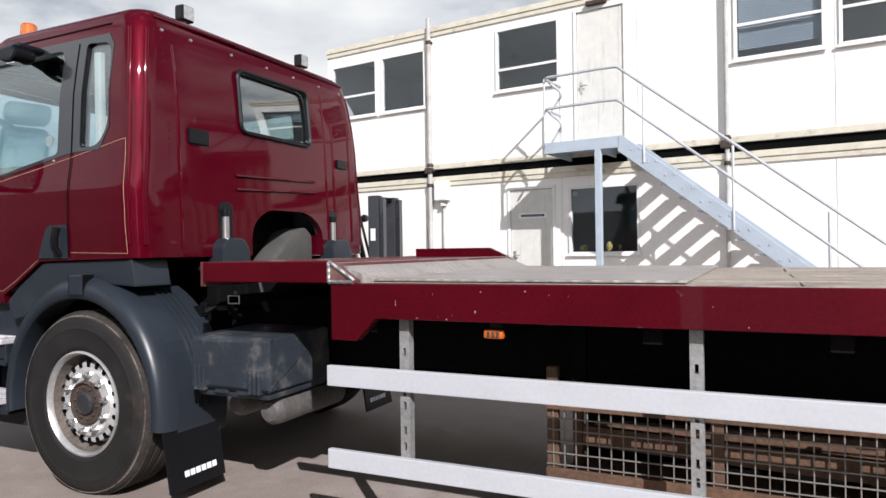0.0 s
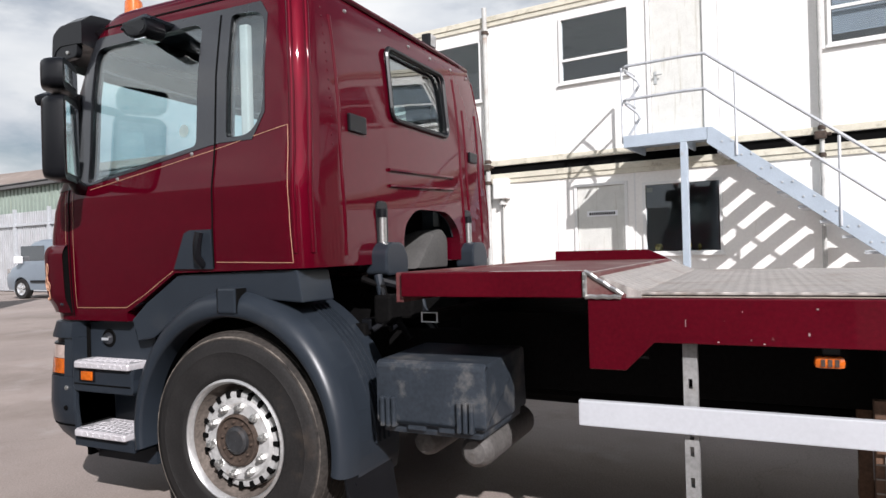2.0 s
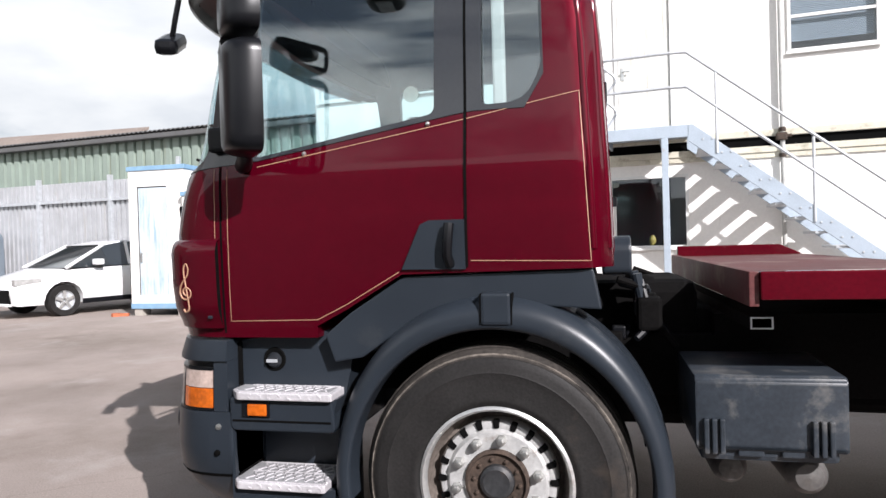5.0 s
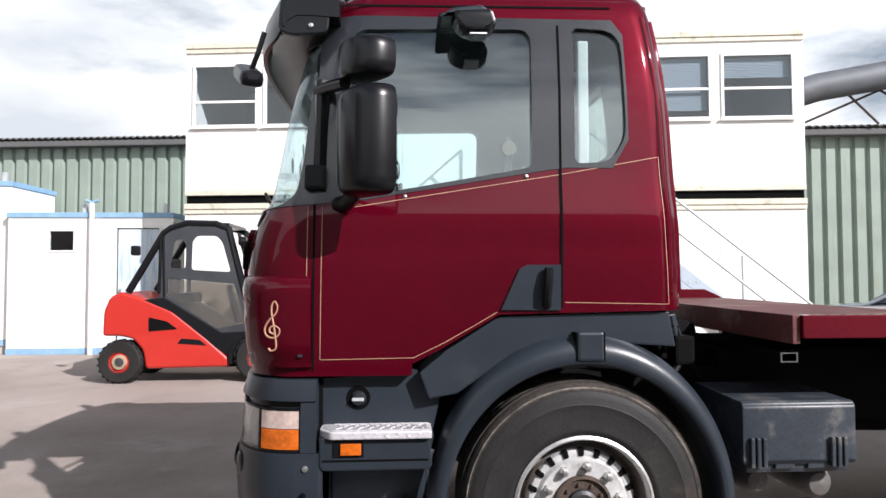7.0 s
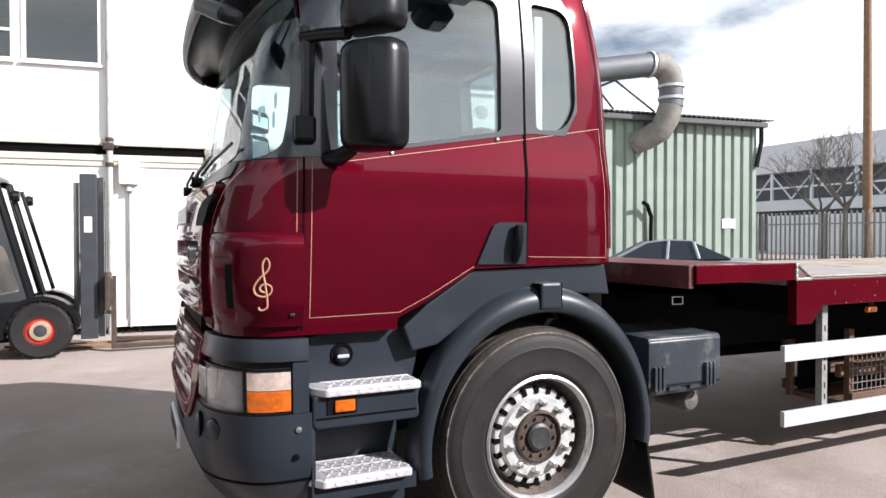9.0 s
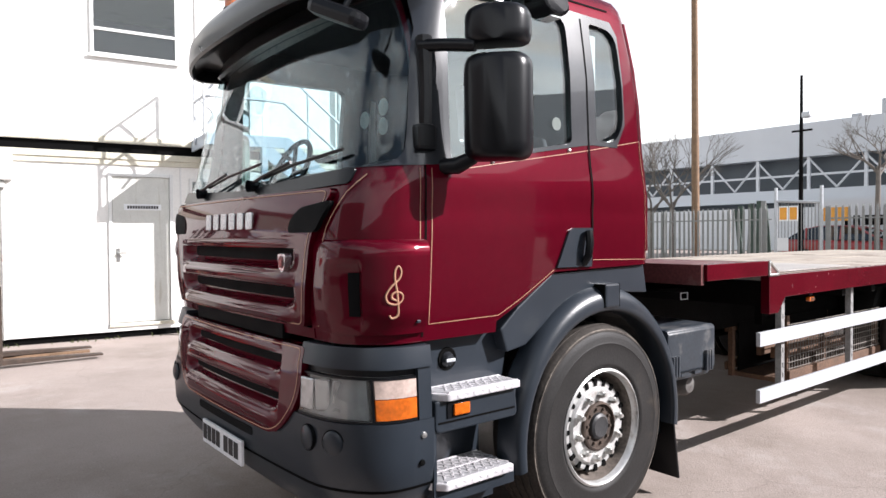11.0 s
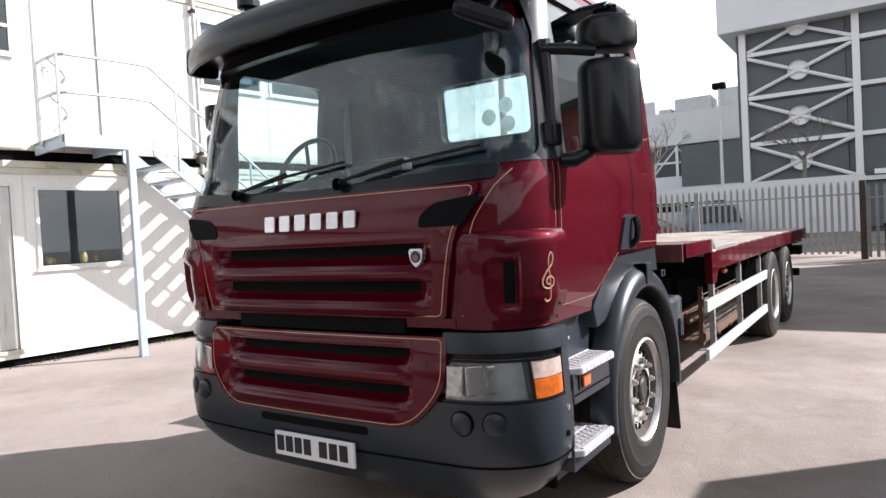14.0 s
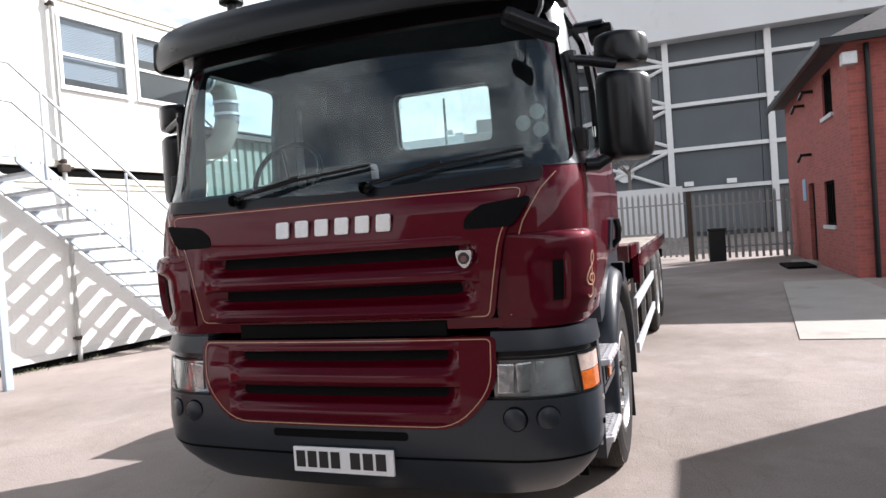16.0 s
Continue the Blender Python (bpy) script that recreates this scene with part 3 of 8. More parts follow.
def cabin_door(parent, d, notice):
    u0, u1, z0, z1 = d
    f = bmesh.new()
    for a in ((u0 - 0.05, u0, z0, z1 + 0.05), (u1, u1 + 0.05, z0, z1 + 0.05), (u0, u1, z1, z1 + 0.05)):
        add_box(f, a[0], a[1], -0.025, 0.05, a[2], a[3], 0.004)
    part("door_frame", f, "trim", parent)
    door = part("door", box(u0 + 0.006, u1 - 0.006, 0.004, 0.05, z0 + 0.01, z1 - 0.006, 0.003), "door", parent, "weathered grey-white flush door")
    bm = bmesh.new()
    add_box(bm, u0 + 0.05, u0 + 0.1, -0.006, 0.003, z0 + 0.92, z0 + 1.12, 0.003)
    add_tube(bm, [(u0 + 0.075, -0.006, z0 + 1.05), (u0 + 0.075, -0.05, z0 + 1.05), (u0 + 0.19, -0.05, z0 + 1.05)], 0.011)
    part("handle", bm, "steel", door)
    part("threshold", box(u0 - 0.06, u1 + 0.06, -0.05, -0.026, z0 - 0.05, z0, 0.004), "dirtytrim", parent)
    if notice:
        s = part("notice", box(u0 + 0.16, u1 - 0.12, -0.004, 0.003, z1 - 0.5, z1 - 0.41), "plate", door, "white notice strip with dark bars")
        letters_bars(s, u1 - u0 - 0.36, 0.045, 12, Matrix.Translation(((u0 + u1) / 2 + 0.02, -0.006, z1 - 0.455)), "letters")


cabin_door(low2, D1, True)
cabin_door(up2, D2, False)
part("door_lamp", box(1.06, 1.4, -0.1, -0.002, 5.36, 5.43, 0.02), "rust", up2, "brown bulkhead lamp above the door")

# Solid near-black fills stand for the shaded gaps between and under the cabins.
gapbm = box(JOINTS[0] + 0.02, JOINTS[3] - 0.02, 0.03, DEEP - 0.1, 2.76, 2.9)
gap = tagged(part("spacer_beam", gapbm, "dark"), "near-black fill standing for the shaded gap between the two cabin storeys", "beam", kind="structure")
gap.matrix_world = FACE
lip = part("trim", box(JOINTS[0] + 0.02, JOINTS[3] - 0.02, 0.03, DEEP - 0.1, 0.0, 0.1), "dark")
tagged(lip, "near-black fill standing for the shaded gap under the lower cabins", "plinth", kind="structure")
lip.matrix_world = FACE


def down_pipe(u, r, label):
    t = thing("downpipe", label, "pipe", "downpipes on the cabins", FACE)
    part("pipe", tube([(u, -0.07, 0.0), (u, -0.07, 5.75)], r, 12), "pipe", t, smooth=True)
    for z in (0.35, 2.6, 2.98, 5.3):
        bm = bmesh.new()
        add_tube(bm, [(u, -0.07, z - 0.03), (u, -0.07, z + 0.03)], r + 0.014, 12)
        add_box(bm, u - 0.05, u + 0.05, -0.06, -0.001, z - 0.015, z + 0.015)
        part("bracket", bm, "rust", t)
    bm = bmesh.new()
    add_box(bm, u - 0.09, u + 0.06, -0.14, -0.03, 2.82, 2.93, 0.02)
    add_box(bm, u - 0.02, u + 0.12, -0.13, -0.05, 2.86, 2.9, 0.01)
    part("joint_clamp", bm, "rust", t, "rusty corner clamp where the cabins meet")
    return t


down_pipe(-2.03, 0.045, "pale painted downpipe at the joint between two cabins")
down_pipe(3.2, 0.032, "rust-stained grey downpipe beside the steel stair")
mb = thing("meter_box", "small white meter box on the cabin wall with a conduit", "box", m=FACE)
part("box", box(-2.02 + 0.12, -1.62, -0.16, -0.001, 2.3, 2.66, 0.02), "trim", mb)
part("conduit", tube([(-1.76, -0.04, 2.3), (-1.76, -0.04, 0.1)], 0.018), "pipe", mb)
part("funnel", lathe([(0.001, 0.0), (0.07, 0.0), (0.04, 0.1), (0.02, 0.1)], 12, Matrix.Translation((-1.76, -0.06, 2.2)) @ Matrix.Rotation(radians(90), 4, "X")), "pipe", mb)

# ---- outside steel stair ----
st = thing("steel_stair", "blue-grey steel outside stair with tube handrails up to the door", "stair", m=FACE)
PX0, PX1, PY0, PY1, PZ = 0.74, 1.9, -1.1, -0.03, 3.0
part("landing", box(PX0, PX1, PY0 + 0.04, PY1, PZ - 0.05, PZ - 0.01, 0.004), "bluesteel", st)
bm = bmesh.new()
add_box(bm, PX0, PX1, PY0, PY0 + 0.035, PZ - 0.17, PZ, 0.006)
add_box(bm, PX0, PX0 + 0.035, PY0 + 0.036, PY1, PZ - 0.17, PZ, 0.006)
add_box(bm, PX1 - 0.4, PX1 - 0.37, PY0 + 0.036, PY1, PZ - 0.17, PZ - 0.052)
part("landing_edge", bm, "bluesteel", st)
part("post", box(1.53, 1.62, PY0 - 0.005, PY0 + 0.085, 0.0, PZ - 0.171, 0.006), "bluesteel", st)
SX1, SZ1 = 5.45, 0.0
slope = math.atan2(PZ - SZ1, SX1 - PX1)


def stringer(y):
    pts = [(PX1 - 0.02, PZ), (PX1 + 0.05, PZ), (SX1 + 0.07, SZ1 + 0.12), (SX1 + 0.07, SZ1), (SX1 - 0.06, SZ1), (PX1 - 0.02, PZ - 0.22)]
    return prism(pts, "y", y, y + 0.035, 0.004)


part("stringer", stringer(PY0), "bluesteel", st)
part("stringer", stringer(PY1 - 0.12), "bluesteel", st)
steps = 15
tread_me = mesh_of(box(-0.13, 0.13, PY0 + 0.036, PY1 - 0.121, -0.035, 0.0, 0.004), "tread")
for i in range(1, steps):
    t = part("tread", tread_me, "galv", st)
    t.location = (PX1 + (SX1 - PX1) * i / steps, 0, PZ - (PZ - SZ1) * i / steps - 0.13)
bolts = bmesh.new()
for i in range(1, steps):
    x, z = PX1 + (SX1 - PX1) * i / steps, PZ - (PZ - SZ1) * i / steps
    for dx in (-0.06, 0.06):
        add_box(bolts, x + dx - 0.012, x + dx + 0.012, PY0 - 0.009, PY0, z - 0.03, z - 0.006, 0.003)
tagged(part("stringer_bolts", bolts, "galv", st), kind="stuff")
for y, near in ((PY0 + 0.0, True),):
    for h in (1.0, 0.52):
        pts = [(PX1 - 0.02, y, PZ + h), (SX1 + 0.1, y, SZ1 + h + 0.02)]
        if near:
            pts = [(PX0 - 0.02, PY1 - 0.35, PZ + h + 0.02), (PX0 - 0.02, y + 0.1, PZ + h), (PX0 + 0.06, y, PZ + h), (PX1 - 0.3, y, PZ + h + 0.01), *pts[0:]]
        part("handrail", tube(pts, 0.022, 8), "galv", st, smooth=True)
    for f in ((0.1, 0.43, 0.74, 1.0) if near else (0.05, 0.45, 0.9)):
        x = PX1 + (SX1 - PX1) * f
        z = PZ - (PZ - SZ1) * f
        part("baluster", tube([(x, y - 0.0, z - 0.12), (x, y, z + 1.0)], 0.019, 8), "galv", st)
for x, y in ((PX0 - 0.02, PY0 + 0.06), (PX0 - 0.02, PY1 - 0.35)):
    part("baluster", tube([(x, y, PZ - 0.1), (x, y, PZ + 1.0)], 0.019, 8), "galv", st)

# zigzag end of the landing rails
for z0, z1 in ((1.0, 0.52), (0.52, 0.02)):
    part("rail_return", tube([(PX0 - 0.04, PY0 + 0.3, PZ + z0), (PX0 + 0.14, PY0 + 0.3, PZ + z0 - 0.16), (PX0 + 0.17, PY0 + 0.3, PZ + z0 - 0.23), (PX0 + 0.12, PY0 + 0.3, PZ + z0 - 0.3), (PX0 - 0.0, PY0 + 0.3, PZ + z1 + 0.03)], 0.02, 8), "galv", st, smooth=True)

# weeds along the foot of the cabins
M["weed"] = mat("dry_green_weed", (0.09, 0.105, 0.04), 0.8, vary=0.4, scale=9)
rw_ = random.Random(21)
bm = bmesh.new()
for k in range(170):
    c = rw_.choice((-3.9, -2.6, -1.9, -0.8, 0.6, 1.6, 2.4, 2.9, 3.2, 3.3, 4.4))
    u, v, h = c + rw_.gauss(0, 0.22), -0.04 - abs(rw_.gauss(0, 0.05)), rw_.uniform(0.02, 0.07)
    dx, dy, w = rw_.uniform(-0.05, 0.05), rw_.uniform(-0.05, 0.02), rw_.uniform(0.006, 0.014)
    a, b, d, e = (bm.verts.new(p) for p in ((u - w, v, 0), (u + w, v, 0), (u + dx * 0.5, v + dy * 0.5 - 0.004, h * 0.7), (u + dx, v + dy, h)))
    bm.faces.new((a, b, d))
    bm.faces.new((a, d, e))
weeds = tagged(part("weeds", bm, "weed"), "short green weeds along the cabin foot", "weeds", kind="stuff")
weeds.matrix_world = FACE


# ---- lorry ----
lorry = thing("flatbed_lorry", "dark maroon three-axle flatbed lorry with gold pinstripes", "lorry")
CAB = [  # height, front, back, half width
    (1.08, -1.435, 0.50, 1.15), (1.18, -1.446, 0.50, 1.161), (1.30, -1.455, 0.50, 1.169), (1.42, -1.455, 0.50, 1.174), (1.52, -1.454, 0.50, 1.178), (1.565, -1.447, 0.497, 1.1785), (1.60, -1.442, 0.497, 1.177), (1.63, -1.436, 0.496, 1.176), (1.68, -1.423, 0.494, 1.179), (1.74, -1.404, 0.49, 1.178), (1.79, -1.388, 0.488, 1.173),
    (1.86, -1.365, 0.485, 1.162), (1.93, -1.355, 0.482, 1.154), (2.0, -1.345, 0.48, 1.149), (2.15, -1.325, 0.475, 1.142), (2.3, -1.30, 0.465, 1.135), (2.45, -1.27, 0.45, 1.115),
    (2.56, -1.24, 0.435, 1.098), (2.66, -1.20, 0.42, 1.082), (2.725, -1.15, 0.405, 1.066), (2.77, -1.10, 0.385, 1.04), (2.797, -1.04, 0.355, 1.0), (2.815, -0.96, 0.31, 0.94), (2.83, -0.8, 0.22, 0.83), (2.84, -0.6, 0.05, 0.65)]


def at_height(table, z):
    for a, b in zip(table, table[1:]):
        if a[0] <= z <= b[0]:
            f = (z - a[0]) / (b[0] - a[0])
            return [a[i] + (b[i] - a[i]) * f for i in range(1, 4)]
    return table[0][1:] if z < table[0][0] else table[-1][1:]


def section(xf, xb, w, rf, rb, bow):
    """A closed outline: bowed front, straight sides, rounded corners; always the same count of points."""
    pts = []

    def line(a, b, n):
        for i in range(n):
            pts.append((a[0] + (b[0] - a[0]) * i / n, a[1] + (b[1] - a[1]) * i / n))

    def corner(cx, cy, r, a0, n=8):
        for i in range(n):
            a = radians(a0 + 90 * i / n)
            pts.append((cx + r * math.cos(a), cy + r * math.sin(a)))
    corner(xf + rf, -w + rf, rf, 180)
    line((xf + rf, -w), (xb - rb, -w), 14)
    corner(xb - rb, -w + rb, rb, 270)
    line((xb, -w + rb), (xb, w - rb), 8)
    corner(xb - rb, w - rb, rb, 0)
    line((xb - rb, w), (xf + rf, w), 14)
    corner(xf + rf, w - rf, rf, 90)
    line((xf, w - rf), (xf, -w + rf), 14)
    mid = (xf + xb) / 2
    return [(x + (bow * (y / w) ** 2 * min(1, (mid - x) / (mid - xf)) if x < mid else 0), y) for x, y in pts]


def loft(table, o=0.0, rf=0.24, rb=0.13, bow=0.05, z0=None, z1=None):
    bm = bmesh.new()
    zs = [r[0] for r in table]
    lo, hi = (z0 if z0 is not None else zs[0] - o), (z1 if z1 is not None else zs[-1] + o)
    levels = [lo] + [z + (o if z == zs[-1] else 0) for z in zs if lo + 0.004 < z < hi - 0.004] + [hi]
    rings = []
    for z in levels:
        xf, xb, w = at_height(table, z)
        k = min(1.0, w / 1.1)
        rings.append([bm.verts.new((x, y, z)) for x, y in section(xf - o, xb + o, w + o, max(0.02, rf * k + o), max(0.02, rb * k + o), bow * (1 + 1.2 * min(1.0, max(0.0, (z - 1.7) / 0.8))))])
    for a, b in zip(rings, rings[1:]):
        n = len(a)
        for i in range(n):
            bm.faces.new((a[i], a[(i + 1) % n], b[(i + 1) % n], b[i]))
    bm.faces.new(rings[0][::-1])
    bm.faces.new(rings[-1])
    return bm


def side_y(x, z, o=0.003):
    """The cab's near flank at a place of its side view."""
    xf, xb, w = at_height(CAB, z)
    y = w
    if x > xb - 0.13:
        d = x - (xb - 0.13)
        y = w - 0.13 + math.sqrt(max(0, 0.13 ** 2 - d * d))
    elif x < xf + 0.26:
        d = min(0.24, xf + 0.26 - x)
        y = w - 0.24 + math.sqrt(max(0, 0.24 ** 2 - d * d))
    return y + o


def skin(table, o, depth, meet, less=(), rf=0.24, rb=0.13, bow=0.05, angle=35):
    """A curved sheet that follows a body: its surface moved out by o, down to depth below it, met with a solid, less others."""
    me = cut(loft(table, o, rf, rb, bow), [(meet, "INTERSECT"), (loft(table, o - depth, rf, rb, bow), "DIFFERENCE"), *[(b, "DIFFERENCE") for b in less]])
    return smooth(me, angle)


DOORWIN = round_poly([(-0.955, 1.825), (-0.945, 2.575), (-0.165, 2.59), (-0.175, 1.965)], [0.03, 0.07, 0.07, 0.03])
QWIN = round_poly([(0.015, 1.985), (0.02, 2.6), (0.235, 2.59), (0.245, 2.1), (0.17, 1.99)], [0.03, 0.03, 0.1, 0.08, 0.06])
SCREEN = round_poly([(-1.148, 1.80), (-1.078, 2.53), (1.078, 2.53), (1.148, 1.80), (0.0, 1.735)], [0.06, 0.08, 0.08, 0.06, 0.5])
REARWIN = round_poly([(-0.335, 2.165), (-0.335, 2.58), (0.415, 2.58), (0.415, 2.165)], 0.06)
ARCH = round_poly([(-0.26, 1.3), (-0.26, 1.55), (-0.1, 1.665), (0.36, 1.665), (0.54, 1.55), (0.54, 1.3)], [0, 0.1, 0.1, 0.1, 0.1, 0])
UNDER = [(-0.70, 0.9), (-0.69, 1.128), (-0.56, 1.195), (-0.32, 1.335), (0.8, 1.355), (0.8, 0.9)]


def through_y(pts, a=-2.0, b=2.0):
    return prism(pts, "y", a, b)


def through_x(pts, a, b):
    return prism(pts, "x", a, b)


inner = loft(CAB, -0.05, z0=1.5, z1=2.77)
shell = cut(loft(CAB), [inner, through_x(SCREEN, -2.2, -1.09), through_y(DOORWIN), through_y(QWIN, -2.0, 0.0), through_x(REARWIN, 0.2, 1.0), through_y(UNDER), through_x(ARCH, 0.1, 1.0), box(-2, -1.32, -0.8, 0.8, 1.0, 1.495)])
lining = cut(loft(CAB, -0.051, z0=1.505, z1=2.765), [loft(CAB, -0.06, z0=1.4, z1=2.756), through_x(SCREEN, -2.2, -1.09), through_y(DOORWIN), through_y(QWIN, -2.0, 0.0), through_x(REARWIN, 0.2, 1.0), through_x(ARCH, 0.1, 1.0)])
cab = part("cab_body", smooth(shell), "maroon", lorry, "glossy dark maroon pressed-steel cab")
shell.materials.append(M["black"])          # rubber-lined window reveals


def near_outline(p, outline):
    best = 9.0
    for a, b in zip(outline, outline[1:] + outline[:1]):
        a, b = Vector(a), Vector(b)
        f = max(0.0, min(1.0, (p - a).dot(b - a) / max(1e-9, (b - a).length_squared)))
        best = min(best, (a + (b - a) * f - p).length)
    return best


for f in shell.polygons:
    c, n = f.center, f.normal
    side_on = abs(n.y) < 0.3 and abs(c.y) > 0.9 and c.z > 1.78 and min(near_outline(Vector((c.x, c.z)), o) for o in (DOORWIN, QWIN)) < 0.004
    end_on = abs(n.x) < 0.4 and c.z > 1.7 and near_outline(Vector((c.y, c.z)), SCREEN if c.x < -0.5 else REARWIN) < 0.004
    if side_on or end_on:
        f.material_index = 1

part("screen_header", skin(CAB, 0.003, 0.02, box(-2, -1.0, -1.06, 1.06, 2.532, 2.78)), "black", cab)
part("head_lining", smooth(lining), "lining", cab, "grey cab lining")
band = [(-1.6, 1.775), (-1.12, 1.80), (-0.93, 1.815), (-0.1, 1.955), (-0.02, 1.965), (0.18, 1.965), (0.254, 2.09), (0.248, 2.57), (0.2, 2.64), (-1.6, 2.64)]
for s in (-1, 1):
    half = through_y(band, *sorted((0.55 * s, 2.0 * s)))
    part("window_surround", skin(CAB, 0.004, 0.03, half, [through_x(SCREEN, -2.2, -1.09), through_y(DOORWIN), through_y(QWIN), box(-2, -1.13, -0.9, 0.9, 1.6, 2.8)]), "pillar", cab, "charcoal pillars round the side glass")
    for o, nm in ((DOORWIN, "door_glass"), (QWIN, "quarter_glass"))[:2 if s < 0 else 1]:
        g = part(nm, skin(CAB, -0.014, 0.006, through_y(o, *sorted((0.6 * s, 2.0 * s)))), "sideglass", cab)
        g.visible_shadow = False
def front_x(y, z, o=0.0):
    """Where the cab's bowed front lies at a place of its front view, moved out by o."""
    xf, xb, w = at_height(CAB, z)
    rf = 0.24 * min(1.0, w / 1.1) + o
    e = max(0.0, abs(y) - (w + o - rf))
    x = xf - o + rf - math.sqrt(max(1e-6, rf * rf - e * e))
    mid = (xf + xb) / 2
    return x + 0.05 * (1 + 1.2 * min(1.0, max(0.0, (z - 1.7) / 0.8))) * (y / w) ** 2 * min(1.0, (mid - x) / (mid - xf))


bm = bmesh.new()
sheet = []
for k in range(25):
    f = k / 24
    hw = 1.155 - 0.07 * f
    row = []
    for q in range(81):
        g = math.sin((-1 + 2 * q / 80) * math.pi / 2)
        y = hw * g
        z0, z1 = 1.728 + 0.066 * abs(g), 2.535
        z = z0 + (z1 - z0) * f
        row.append(bm.verts.new((front_x(y, z, -0.012), y, z)))
    sheet.append(row)
for a, b in zip(sheet, sheet[1:]):
    for q in range(80):
        bm.faces.new((a[q], a[q + 1], b[q + 1], b[q]))
bmesh.ops.solidify(bm, geom=list(bm.faces), thickness=0.006)
ws = part("windscreen", bm, "screen", cab, smooth=True)
ws.visible_shadow = False
rw = part("rear_glass", skin(CAB, -0.012, 0.006, through_x(REARWIN, 0.2, 1.0)), "rearpane", cab)
rw.visible_shadow = False
ring = bmesh.new()
loop = [(0.486 - 0.1 * max(0, z - 2.15) ** 1.3, y, z) for y, z in REARWIN]
add_tube(ring, [*loop, loop[0]], 0.014, 6)
part("rear_glass_seal", ring, "black", cab)


def flank_line(pts, width, material, name, parent, side=-1, o=0.003):
    """A painted line or a shut gap along the cab's flank, through points of the side view."""
    dense = []
    for a, b in zip(pts, pts[1:]):
        k = max(1, int(math.hypot(b[0] - a[0], b[1] - a[1]) / 0.04))
        dense += [(a[0] + (b[0] - a[0]) * i / k, a[1] + (b[1] - a[1]) * i / k) for i in range(k)]
    dense.append(pts[-1])
    bm = bmesh.new()
    prev = None
    for i, p in enumerate(dense):
        q, r = dense[min(i + 1, len(dense) - 1)], dense[max(i - 1, 0)]
        d = Vector((q[0] - r[0], q[1] - r[1])).normalized()
        n = Vector((-d.y, d.x)) * width / 2
        row = []
        for sgn in (-1, 1):
            x, z = p[0] + n.x * sgn, p[1] + n.y * sgn
            row.append(bm.verts.new((x, side * side_y(x, z, o), z)))
        if prev:
            bm.faces.new((*prev, *row[::-1]))
        prev = row
    return part(name, bm, material, parent)


